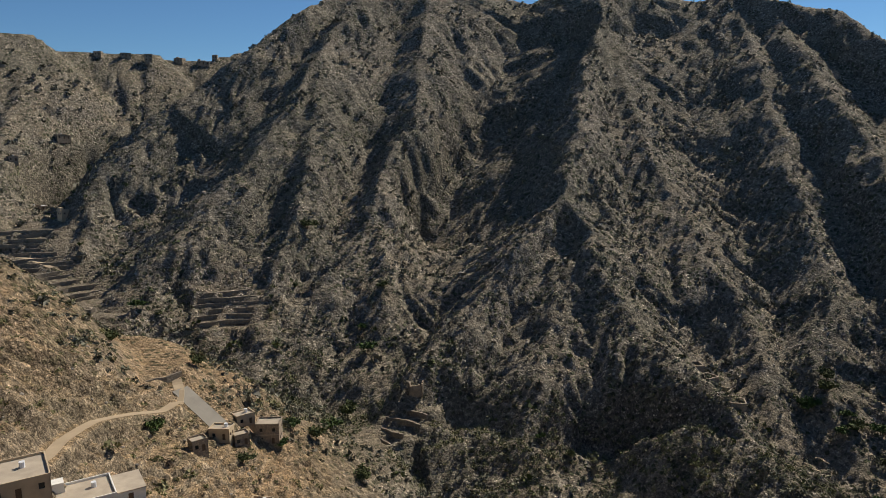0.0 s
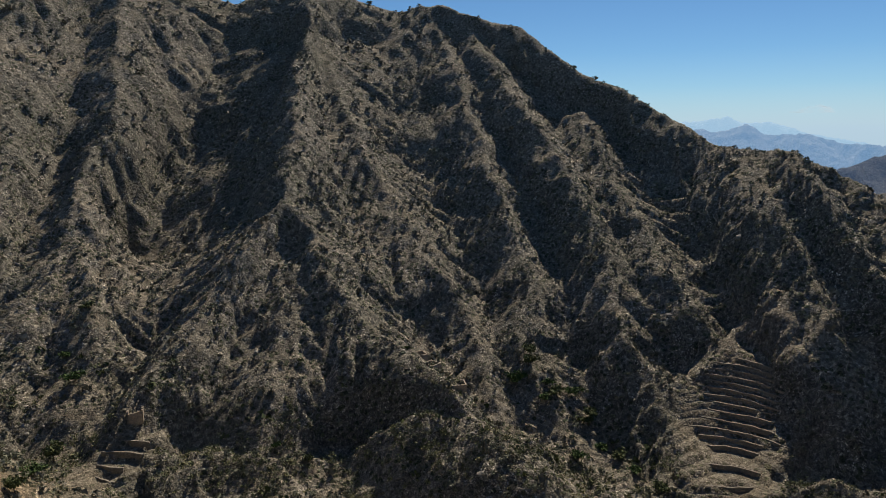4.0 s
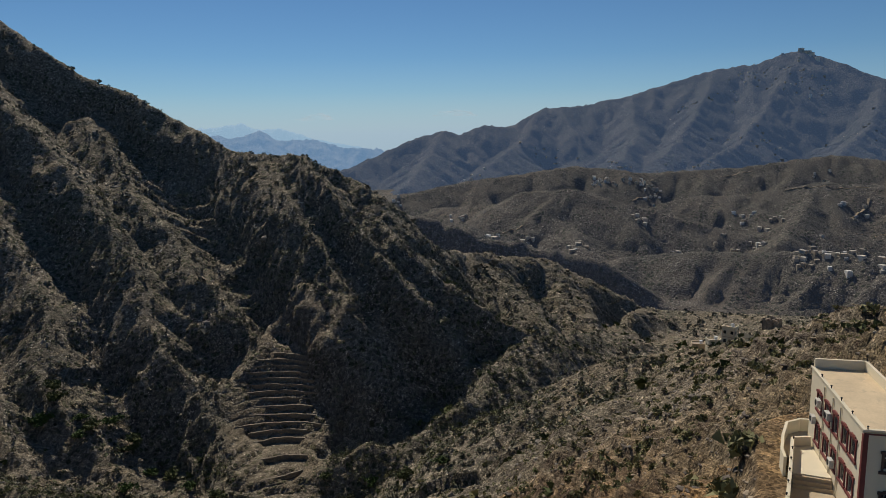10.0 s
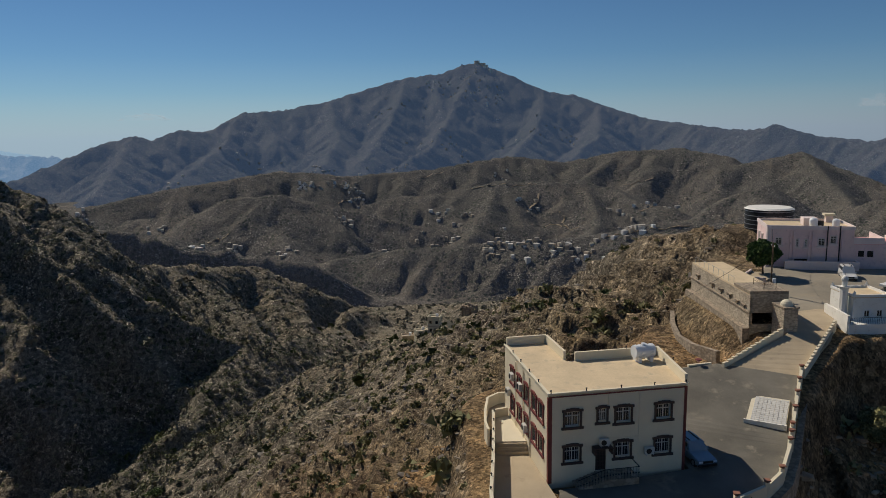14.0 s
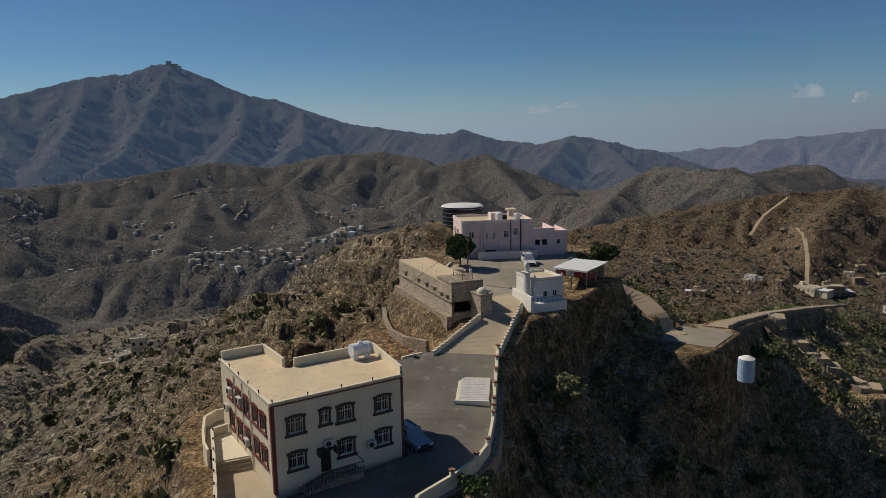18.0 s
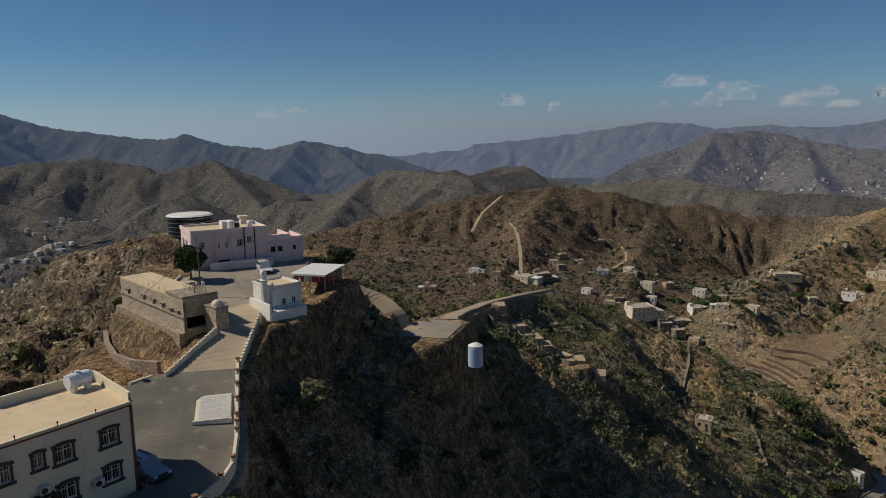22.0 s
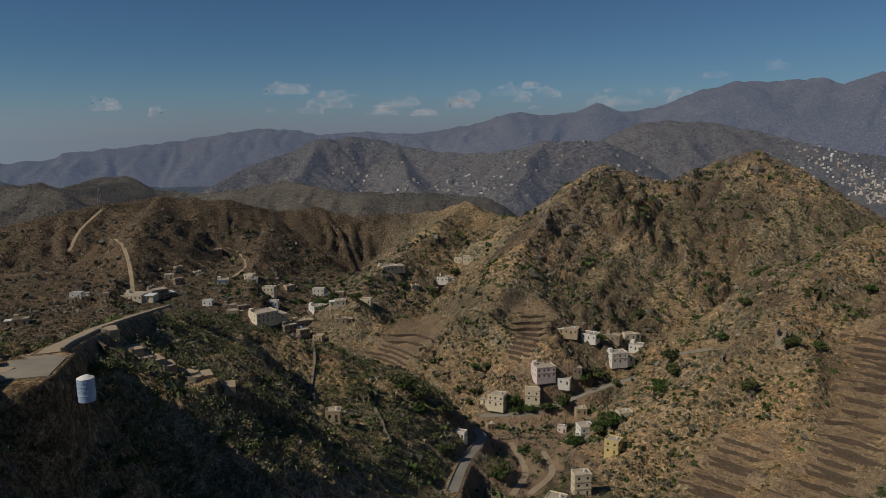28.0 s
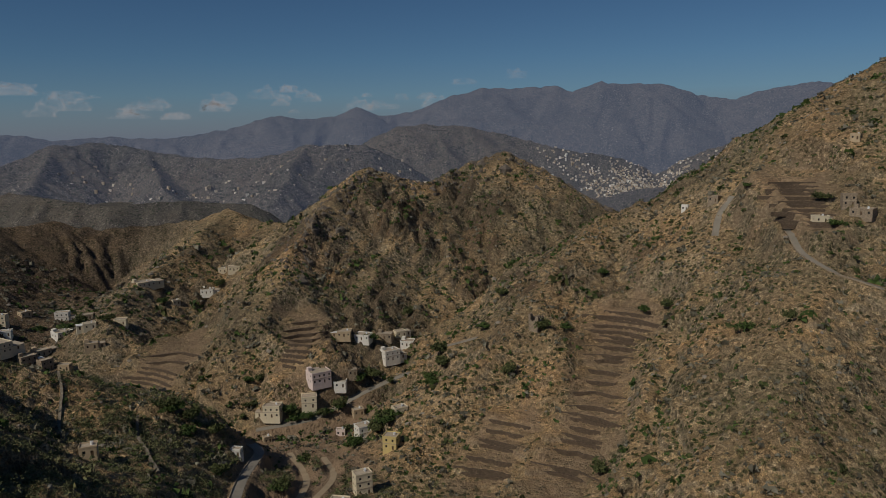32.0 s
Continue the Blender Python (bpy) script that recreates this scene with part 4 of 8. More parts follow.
def thing(name, m, label, category, group=""):
    ob = new(name)
    ob.empty_display_size = 0.3
    ob.matrix_basis = m
    return tagged(ob, label=label, category=category, group=group)


def slab(bm, x0, x1, y0, y1, z0, z1, m=None, bevel=0.0):
    g = bmesh.ops.create_cube(bm, size=1.0, matrix=Matrix.Translation(((x0 + x1) / 2, (y0 + y1) / 2, (z0 + z1) / 2)) @ Matrix.Diagonal((abs(x1 - x0), abs(y1 - y0), abs(z1 - z0), 1)))
    vs = g["verts"]
    if bevel:
        es = list({e for v in vs for e in v.link_edges})
        vs = [v for v in bmesh.ops.bevel(bm, geom=es, offset=bevel, segments=1, affect="EDGES")["verts"]] 
    if m is not None:
        bmesh.ops.transform(bm, matrix=m, verts=vs)
    return bm


def box(x0, x1, y0, y1, z0, z1, bevel=0.0):
    return slab(bmesh.new(), x0, x1, y0, y1, z0, z1, None, bevel)


def tube(r0, r1, z0, z1, n=12, at=(0, 0), bm=None, m=None):
    bm = bm or bmesh.new()
    mm = Matrix.Translation((at[0], at[1], (z0 + z1) / 2))
    bmesh.ops.create_cone(bm, cap_ends=True, segments=n, radius1=r0, radius2=r1, depth=z1 - z0, matrix=(m or Matrix()) @ mm)
    return bm


def bar(a, b, r, n=6, bm=None):
    """A round bar between two points."""
    bm = bm or bmesh.new()
    a, b = Vector(a), Vector(b)
    d = b - a
    mm = Matrix.Translation((a + b) / 2) @ d.to_track_quat("Z", "Y").to_matrix().to_4x4()
    bmesh.ops.create_cone(bm, cap_ends=True, segments=n, radius1=r, radius2=r, depth=d.length, matrix=mm)
    return bm


def dome(r, at, squash=1.0, bm=None, n=14):
    bm = bm or bmesh.new()
    bmesh.ops.create_uvsphere(bm, u_segments=n, v_segments=8, radius=r, matrix=Matrix.Translation(at) @ Matrix.Diagonal((1, 1, squash, 1)))
    return bm


def prism(pts, z0, z1):
    """A block over a plan outline."""
    bm = bmesh.new()
    lo = [bm.verts.new((x, y, z0)) for x, y in pts]
    hi = [bm.verts.new((x, y, z1)) for x, y in pts]
    bm.faces.new(lo[::-1])
    bm.faces.new(hi)
    for i in range(len(pts)):
        j = (i + 1) % len(pts)
        bm.faces.new((lo[i], lo[j], hi[j], hi[i]))
    bmesh.ops.recalc_face_normals(bm, faces=bm.faces)
    return bm


def pierced(length, z0, z1, thick, holes):
    """A wall along x, from y = 0 back to y = thick, with openings (x0, x1, z0, z1) through it, all one body."""
    bm = bmesh.new()
    xs = sorted({0.0, length, *[h[0] for h in holes], *[h[1] for h in holes]})
    zs = sorted({z0, z1, *[h[2] for h in holes], *[min(h[3], z1) for h in holes]})
    full = {}
    for i, (a, b) in enumerate(zip(xs, xs[1:])):
        for j, (c, d) in enumerate(zip(zs, zs[1:])):
            mx, mz = (a + b) / 2, (c + d) / 2
            if not any(h[0] < mx < h[1] and h[2] < mz < h[3] for h in holes):
                full[i, j] = True
    made = {}

    def corner(i, j, k):
        if (i, j, k) not in made:
            made[i, j, k] = bm.verts.new((xs[i], thick * k, zs[j]))
        return made[i, j, k]
    for i, j in full:
        bm.faces.new([corner(i, j, 0), corner(i + 1, j, 0), corner(i + 1, j + 1, 0), corner(i, j + 1, 0)])
        bm.faces.new([corner(i, j + 1, 1), corner(i + 1, j + 1, 1), corner(i + 1, j, 1), corner(i, j, 1)])
        for di, dj, p, q in ((-1, 0, (i, j), (i, j + 1)), (1, 0, (i + 1, j), (i + 1, j + 1)), (0, -1, (i, j), (i + 1, j)), (0, 1, (i, j + 1), (i + 1, j + 1))):
            if (i + di, j + dj) not in full:
                bm.faces.new([corner(*p, 0), corner(*q, 0), corner(*q, 1), corner(*p, 1)])
    bmesh.ops.recalc_face_normals(bm, faces=bm.faces)
    return bm


def ribbon(left, right, thick=0.3, lift=0.0, steps=4):
    """A road or pavement between two edges, with a thickness."""
    bm = bmesh.new()
    rows = []
    for (a, b), (c, d) in zip(zip(left, left[1:]), zip(right, right[1:])):
        for k in range(steps):
            t = k / steps
            rows.append((Vector(a).lerp(Vector(b), t), Vector(c).lerp(Vector(d), t)))
    rows.append((Vector(left[-1]), Vector(right[-1])))
    vs = []
    for p, q in rows:
        up, dn = Vector((0, 0, lift)), Vector((0, 0, lift - thick))
        vs.append([bm.verts.new(v) for v in (p + up, q + up, q + dn, p + dn)])
    for u, w in zip(vs, vs[1:]):
        for i in range(4):
            j = (i + 1) % 4
            bm.faces.new((u[i], u[j], w[j], w[i]))
    bm.faces.new(vs[0][::-1])
    bm.faces.new(vs[-1])
    bmesh.ops.recalc_face_normals(bm, faces=bm.faces)
    return bm


def wall_along(pts, height, thick, deep=0.0):
    """A wall that follows points (x, y, z of its foot) with a level-stepped or sloping top; deep: how far it goes below its foot."""
    left, right = [], []
    for i, p in enumerate(pts):
        a, b = Vector(pts[max(0, i - 1)]), Vector(pts[min(len(pts) - 1, i + 1)])
        n = Vector((-(b - a).y, (b - a).x, 0)).normalized() * (thick / 2)
        left.append(Vector(p) + n)
        right.append(Vector(p) - n)
    return ribbon(left, right, height + deep, height, 1)


CREAM = plain("cream_render", (0.72, 0.64, 0.47), 0.85, vary=0.06, scale=0.4, bump=0.1, grain=9)
ROOF_TAN = plain("roof_screed", (0.66, 0.52, 0.33), 0.9, vary=0.14, scale=0.35, bump=0.2, grain=6, wear=(0.52, 0.42, 0.28))
MAROON = plain("maroon_paint", (0.17, 0.035, 0.03), 0.6, vary=0.15)
DARK_TRIM = plain("dark_brown_trim", (0.05, 0.028, 0.024), 0.6, vary=0.2)
WHITE = plain("white_paint", (0.78, 0.76, 0.70), 0.7, vary=0.07, scale=0.6, wear=(0.62, 0.58, 0.50))
PINK = plain("pink_render", (0.80, 0.60, 0.57), 0.85, vary=0.08, scale=0.4, wear=(0.62, 0.45, 0.44))
PINK_PALE = plain("pale_pink_render", (0.78, 0.66, 0.62), 0.85, vary=0.08, scale=0.5)
TERRACOTTA = plain("dull_terracotta", (0.27, 0.12, 0.075), 0.8, vary=0.2)
BRIGHT_PINK = plain("bright_pink_paint", (0.80, 0.42, 0.40), 0.8, vary=0.08)
TARMAC = plain("worn_tarmac", (0.165, 0.15, 0.12), 0.9, vary=0.35, scale=0.16, bump=0.3, grain=14, wear=(0.25, 0.22, 0.165))
DUSTY = plain("dusty_asphalt", (0.30, 0.262, 0.20), 0.95, vary=0.25, scale=0.12, bump=0.3, grain=10, wear=(0.32, 0.27, 0.19))
CONCRETE = plain("ramp_concrete", (0.46, 0.37, 0.25), 0.9, vary=0.12, scale=0.3, bump=0.2, grain=8, wear=(0.36, 0.29, 0.2))


def masonry(name, colour, wide, tall, contrast=0.5):
    """Coursed stone or block work: every stone a shade of its own, dark recessed joints."""
    m, n, l, b = material(name)
    geo = n.new("ShaderNodeNewGeometry")
    warp = n.new("ShaderNodeVectorMath")
    warp.operation, warp.inputs[1].default_value = "MULTIPLY", (1 / wide, 1 / wide, 1 / tall)
    l.new(geo.outputs["Position"], warp.inputs[0])
    v = n.new("ShaderNodeTexVoronoi")
    v.inputs["Scale"].default_value, v.inputs["Randomness"].default_value = 1.0, 0.7
    l.new(warp.outputs[0], v.inputs["Vector"])
    c = n.new("ShaderNodeSeparateColor")
    l.new(v.outputs["Color"], c.inputs[0])
    big = noise_node(n, l, geo.outputs["Position"], 0.5, 6)
    col = ramp(n, l, c.outputs[0], [(0.0, tuple(q * (1 - contrast) for q in colour)), (0.6, colour), (1.0, tuple(min(1, q * (1 + contrast)) for q in colour))])
    col = mixed(n, l, 0.5, col, ramp(n, l, big, [(0.3, tuple(q * 0.6 for q in colour)), (0.7, tuple(min(1, q * 1.25) for q in colour))]))
    joint = ramp(n, l, v.outputs["Distance"], [(0.45, (0, 0, 0)), (0.62, (0.75, 0.75, 0.75))])
    col = mixed(n, l, joint, col, tuple(q * 0.55 for q in colour))
    l.new(col, b.inputs["Base Color"])
    b.inputs["Roughness"].default_value = 0.95
    bp = n.new("ShaderNodeBump")
    bp.inputs["Strength"].default_value, bp.inputs["Distance"].default_value, bp.invert = 0.6, 0.08, True
    l.new(v.outputs["Distance"], bp.inputs["Height"])
    l.new(bp.outputs[0], b.inputs["Normal"])
    return m


RUBBLE = masonry("rubble_masonry", (0.36, 0.29, 0.21), 0.5, 0.36, 0.4)
BLOCK = masonry("block_masonry", (0.46, 0.385, 0.285), 0.45, 0.24, 0.2)
GLASS = plain("dark_glass", (0.02, 0.024, 0.028), 0.12, vary=0.2, bump=0)
GRILLE = plain("white_metal", (0.62, 0.60, 0.56), 0.5, vary=0.08)
IRON = plain("black_iron", (0.02, 0.02, 0.02), 0.5, 0.4, vary=0.2)
STEEL = plain("grey_steel", (0.42, 0.43, 0.44), 0.4, 0.7, vary=0.12)
ACBODY = plain("ac_casing", (0.55, 0.53, 0.48), 0.55, vary=0.1)
PLASTIC = plain("white_plastic", (0.74, 0.76, 0.78), 0.35, vary=0.05)
TANK_BLACK = plain("black_tank_steel", (0.018, 0.02, 0.022), 0.45, 0.2, vary=0.3)
SHEET = plain("pale_metal_sheet", (0.74, 0.74, 0.72), 0.55, 0.0, vary=0.12)
RED = plain("red_shutter", (0.30, 0.035, 0.04), 0.6, vary=0.15)
WOOD = plain("weathered_wood", (0.13, 0.085, 0.05), 0.85, vary=0.25)
TILE = plain("pale_floor_tile", (0.60, 0.58, 0.53), 0.6, vary=0.1)
RUBBER = plain("tyre_rubber", (0.02, 0.02, 0.02), 0.8)
BARK = plain("bark", (0.10, 0.07, 0.045), 0.95, vary=0.3)


def window(parent, x, z, w, h, m=Matrix(), trim=DARK_TRIM, depth=0.22, arched=True, bars=3):
    """A recessed window on a wall along x: pane, frame, grille and a surround with a stepped, bowed head and a sill."""
    mm = m @ Matrix.Translation((x, 0, z))
    bm = bmesh.new()
    t = 0.16
    for a in ((-w / 2 - t, -w / 2, 0 - t, h + t), (w / 2, w / 2 + t, -t, h + t)):
        slab(bm, a[0], a[1], -0.09, 0.02, a[2], a[3])
    slab(bm, -w / 2 - t * 1.9, w / 2 + t * 1.9, -0.15, 0.02, -t * 1.7, -t * 0.4)
    if arched:
        for k in range(5):
            c = (k - 2) / 2
            slab(bm, -w / 2 - t * 1.6 + k * (w + 3.2 * t) / 5, -w / 2 - t * 1.6 + (k + 1) * (w + 3.2 * t) / 5, -0.14, 0.02, h + 0.10 - 0.07 * c * c, h + 0.36 - 0.12 * c * c)
    else:
        slab(bm, -w / 2 - t, w / 2 + t, -0.1, 0.02, h, h + t)
    win = part("window", bm, trim, parent, "window with a dark moulded surround", mm)
    part("pane", box(-w / 2, w / 2, depth - 0.03, depth, 0, h), GLASS, win, "dark glass")
    bm = bmesh.new()
    for a in (-w / 2, -0.03, w / 2 - 0.06):
        slab(bm, a, a + 0.06, depth - 0.09, depth - 0.04, 0, h)
    for a in (0, h * 0.68, h - 0.06):
        slab(bm, -w / 2, w / 2, depth - 0.09, depth - 0.04, a, a + 0.06)
    part("window_frame", bm, GRILLE, win, "white window frame")
    bm = bmesh.new()
    for k in range(1, 2 * bars):
        c = -w / 2 + k * w / (2 * bars)
        slab(bm, c - 0.012, c + 0.012, 0.02, 0.045, 0, h)
    part("grille", bm, IRON if trim is MAROON else GRILLE, win, "metal window grille")
    return win


def ac_unit(parent, m):
    """An air conditioner's outdoor unit on two brackets."""
    ob = part("air_conditioner", box(-0.42, 0.42, -0.5, -0.15, 0, 0.62, 0.03), ACBODY, parent, "cream outdoor air conditioner on brackets", m)
    part("fan_grille", tube(0.24, 0.24, 0, 0.03, 16, m=Matrix.Translation((-0.1, -0.5, 0.31)) @ pose(0, 0, 0, 90)), IRON, ob, "round black fan grille")
    for x in (-0.35, 0.29):
        part("bracket", box(x, x + 0.06, -0.5, 0.02, -0.07, -0.01), STEEL, ob)
    return ob


# ---- the cream house on the ridge ----
HOUSE = pose(57.6, -1.7, 0, 0, 0, -73.5)
FRONT, LEFT = Matrix(), pose(0, 14.3, 0, 0, 0, -90)
house = thing("house", HOUSE, "cream two-storey house with maroon corners and a flat tan roof", "house")
front_windows = [(2.1, 1.85, 1.35), (6.65, 1.85, 1.35), (10.3, 1.85, 1.35), (2.1, 5.0, 1.35), (6.65, 5.0, 1.35), (10.3, 5.0, 1.35), (4.75, 5.2, 0.75)]
holes = [(x - w / 2, x + w / 2, z, z + (1.1 if w < 1 else 1.25)) for x, z, w in front_windows] + [(4.2, 5.15, 0.75, 2.8)]
part("wall_front", pierced(12.4, -0.6, 7.75, 0.3, holes), CREAM, house)
for x, z, w in front_windows:
    window(house, x, z, w, 1.1 if w < 1 else 1.25)
left_windows = [(14.3 - y, z, 1.15) for y in (2.0, 4.0, 6.4, 8.8, 11.3) for z in (2.0, 5.0)]
part("wall_left", pierced(14.3, -0.6, 7.75, 0.3, [(x - w / 2, x + w / 2, z, z + 1.4) for x, z, w in left_windows]), CREAM, house, m=LEFT)
for x, z, w in left_windows:
    window(house, x, z, w, 1.4, LEFT, MAROON)
part("wall_right", prism([(12.1, 0.3), (12.4, 0.3), (13.6, 8.1), (13.3, 8.1)], -0.6, 7.75), CREAM, house)
part("wall_rear", prism([(4.4, 7.8), (13.3, 7.8), (13.3, 8.1), (4.4, 8.1)], -0.6, 7.75), CREAM, house)
part("wall_wing", prism([(4.1, 8.1), (4.4, 8.1), (4.4, 14.3), (0.3, 14.3), (0.3, 14.0), (4.1, 14.0)], -0.6, 7.75), CREAM, house)
part("floor", prism([(0.3, 0.3), (12.1, 0.3), (13.3, 7.8), (4.1, 7.8), (4.1, 14.0), (0.3, 14.0)], 3.5, 3.7), CONCRETE, house, "floor slab between the storeys")
part("roof", prism([(0.02, 0.02), (12.38, 0.02), (13.58, 8.08), (4.38, 8.08), (4.38, 14.28), (0.02, 14.28)], 7.75, 7.9), ROOF_TAN, house, "flat tan screed roof")
for nm, pts, top in (("front", [(-0.12, -0.12), (12.5, -0.12), (12.5, 0.14), (-0.12, 0.14)], 8.05), ("left", [(-0.12, 0.14), (0.14, 0.14), (0.14, 14.4), (-0.12, 14.4)], 8.05), ("rear", [(0.14, 14.15), (4.5, 14.15), (4.5, 14.4), (0.14, 14.4)], 8.75),
                     ("wing", [(4.25, 8.6), (4.5, 8.6), (4.5, 14.15), (4.25, 14.15)], 8.75), ("back", [(5.2, 7.95), (13.7, 7.95), (13.7, 8.2), (5.2, 8.2)], 8.75), ("right", [(12.25, 0.14), (12.5, 0.14), (13.7, 7.95), (13.45, 7.95)], 8.75)):
    part("parapet", prism(pts, 7.9, top), CREAM, house, "cream roof parapet")
part("fascia", box(-0.03, 12.43, -0.05, 0.0, 7.62, 7.74), MAROON, house, "thin maroon band below the roof edge")
for x, y in ((0, 0), (12.4, 0)):
    part("corner_strip", box(x - 0.22 if x else -0.04, x + 0.04 if x else 0.3, -0.04, 0.3 if x else 0.0, 0.0, 7.62), MAROON, house, "maroon painted corner strip")
part("corner_strip", box(-0.045, -0.001, 0.0, 0.3, 0.0, 7.62), MAROON, house, "maroon painted corner strip")
part("seam", box(8.05, 8.13, -0.03, 0.0, 0.2, 7.6), CREAM, house)
part("seam", box(5.2, 8.05, -0.025, 0.0, 3.55, 3.62), CREAM, house)
door = part("door", box(4.22, 5.13, 0.08, 0.14, 0.75, 2.8), IRON, house, "black ornate metal door")
bm = bmesh.new()
for k in range(6):
    slab(bm, 4.3, 5.05, 0.05, 0.08, 0.85 + k * 0.32, 0.9 + k * 0.32)
    slab(bm, 4.3 + k * 0.14, 4.33 + k * 0.14, 0.055, 0.08, 0.8, 2.7)
part("lattice", bm, DARK_TRIM, door, "scrolled door lattice")
bm = bmesh.new()
slab(bm, 3.85, 5.5, -0.75, 0.02, 3.0, 3.08, Matrix.Translation((0, 0, 0)) @ pose(0, 0, 0))
slab(bm, 3.85, 3.95, -0.7, 0.0, 2.45, 3.0)
slab(bm, 5.4, 5.5, -0.7, 0.0, 2.45, 3.0)
part("canopy", bm, DARK_TRIM, house, "dark canopy over the door")
ac_unit(house, pose(4.85, 0, 3.15))
ac_unit(house, pose(8.95, 0, 2.0))
for y, z in ((6.1, 2.2), (10.6, 5.6), (7.7, 5.6), (11.9, 3.6)):
    ac_unit(house, LEFT @ Matrix.Translation((14.3 - y, 0, z)))
for y in (5.3, 7.4, 9.9):
    part("drain_pipe", bar((-0.08, y, 0.1), (-0.08, y, 7.6), 0.055), CREAM, house, "cream drain pipe")
part("drain_pipe", bar((5.3, -0.06, 5.9), (5.3, -0.06, 7.6), 0.03), CREAM, house)
for k in range(7):
    part("stair_tread", box(2.1 + 0.34 * k, 5.4, -1.75, -0.02, 0.105 * k, 0.105 * (k + 1)), RUBBLE, house)
part("landing", box(4.1, 7.4, -1.8, -0.02, 0.0, 0.73), RUBBLE, house, "stone-faced entrance landing")
rail = part("railing", bar((2.0, -1.8, 0.95), (4.3, -1.8, 1.7), 0.035), IRON, house, "black scrolled iron railing")
bm = bar((4.3, -1.8, 1.7), (7.4, -1.8, 1.7), 0.035)
bar((7.4, -1.8, 1.7), (7.4, -0.05, 1.7), 0.035, bm=bm)
for k in range(22):
    x = 2.0 + k * 0.255
    foot = 0.0 if x < 2.2 else min(0.73, (x - 2.1) * 0.31)
    bar((x, -1.8, foot), (x, -1.8, min(1.7, 0.95 + (x - 2) * 0.326)), 0.016, 5, bm)
    bmesh.ops.create_uvsphere(bm, u_segments=6, v_segments=4, radius=0.07, matrix=Matrix.Translation((x, -1.8, foot + 0.45)))
part("baluster", bm, IRON, rail)
for x, y in [(k, -0.02) for k in (0.2, 3.3, 6.4, 9.4, 12.3)] + [(0.0, k) for k in (2.8, 5.6, 8.4, 11.2, 14.2)] + [(4.4, 14.2), (7.6, 8.08), (10.4, 8.08), (13.1, 3.9)]:
    top = 8.05 if y < 0.1 or x < 0.1 else 8.75
    bm = tube(0.05, 0.04, top, top + 0.16, 8, (x, y))
    part("roof_lamp", dome(0.085, (x, y, top + 0.22), 0.8, bm, 8), IRON, house, "small black parapet lamp")
tank = thing("water_tank", HOUSE @ pose(11.5, 6.7, 7.9, 0, 0, 4), "white ribbed plastic water tank lying on a roof", "water tank")
bm = tube(0.62, 0.62, -1.0, 1.0, 20, m=Matrix.Translation((0, 0, 0.95)) @ pose(0, 0, 0, 0, 90))
for k in (-0.75, -0.4, 0, 0.4, 0.75):
    bmesh.ops.create_cone(bm, cap_ends=True, segments=20, radius1=0.66, radius2=0.66, depth=0.09, matrix=Matrix.Translation((k, 0, 0.95)) @ pose(0, 0, 0, 0, 90))
part("body", bm, PLASTIC, tank)
part("lid", tube(0.25, 0.2, 1.55, 1.72, 14), PLASTIC, tank, "round lid")
for k in (-0.6, 0.6):
    part("leg", box(k - 0.14, k + 0.14, -0.6, 0.6, 0, 0.5), PLASTIC, tank)

# ---- side yard of the house ----
side = thing("side_terrace", HOUSE, "cream-walled side terrace with steps beside the house", "terrace")
part("paving", prism([(-0.05, -5.0), (-0.05, 6.4), (-2.95, 6.9), (-5.9, -5.0)], -0.7, 0.02), CONCRETE, side, "stained concrete paving")
part("upper_paving", prism([(-0.05, 6.4), (-0.05, 12.6), (-1.6, 12.2), (-2.95, 6.9)], -0.7, 1.0), CREAM, side, "raised cream terrace")
for k in range(3):
    part("step", prism([(-0.1, 5.6 + 0.26 * k), (-0.1, 6.39), (-2.9, 6.88), (-3.0, 6.1 + 0.26 * k)], 0.02, 0.3 * (k + 1)), CONCRETE, side)
part("wall", wall_along([(-6.3, -6.0, 0), (-5.8, -3.5, 0), (-4.4, 1.6, 0), (-3.1, 6.8, 0), (-1.8, 12.2, 0)], 1.9, 0.28, 3.5), CREAM, side, "cream boundary wall")
part("wall", wall_along([(-1.75, 12.4, 0), (-0.15, 12.8, 0)], 1.85, 0.26, 2.0), CREAM, side, "cream boundary wall")
part("outer_wall", wall_along([(-3.0, 9.2, 0), (-2.9, 11.0, 0), (-2.2, 14.0, 0), (-1.2, 17.2, 0), (0.2, 18.3, 0), (2.0, 18.4, 0)], 1.3, 0.25, 4), CREAM, side, "curved outer boundary wall")
part("ground_slab", prism([(-2.6, 11.6), (-0.1, 13.0), (-0.1, 14.5), (1.6, 18.2), (0.2, 18.1), (-1.1, 17.0), (-2.1, 14.0)], -0.6, 0.1), CONCRETE, side)
for k in range(8):
    t = k / 7
    x, y = -5.8 + 4.0 * t, -3.4 + 15.2 * t
    part("wall_lamp", dome(0.09, (x, y, 2.08), 1, tube(0.05, 0.04, 1.9, 2.02, 8, (x, y)), 8), IRON, side, "small black wall lamp")

# ---- the tarmac yard, its parapet and the ramp ----
def yard_z(x):
    return 0.04 + np.interp(x, [56, 68, 78, 84], [0, 0.4, 2.0, 2.9])


def on_yard(pts):
    return [(x, y, float(yard_z(x))) for x, y in pts]


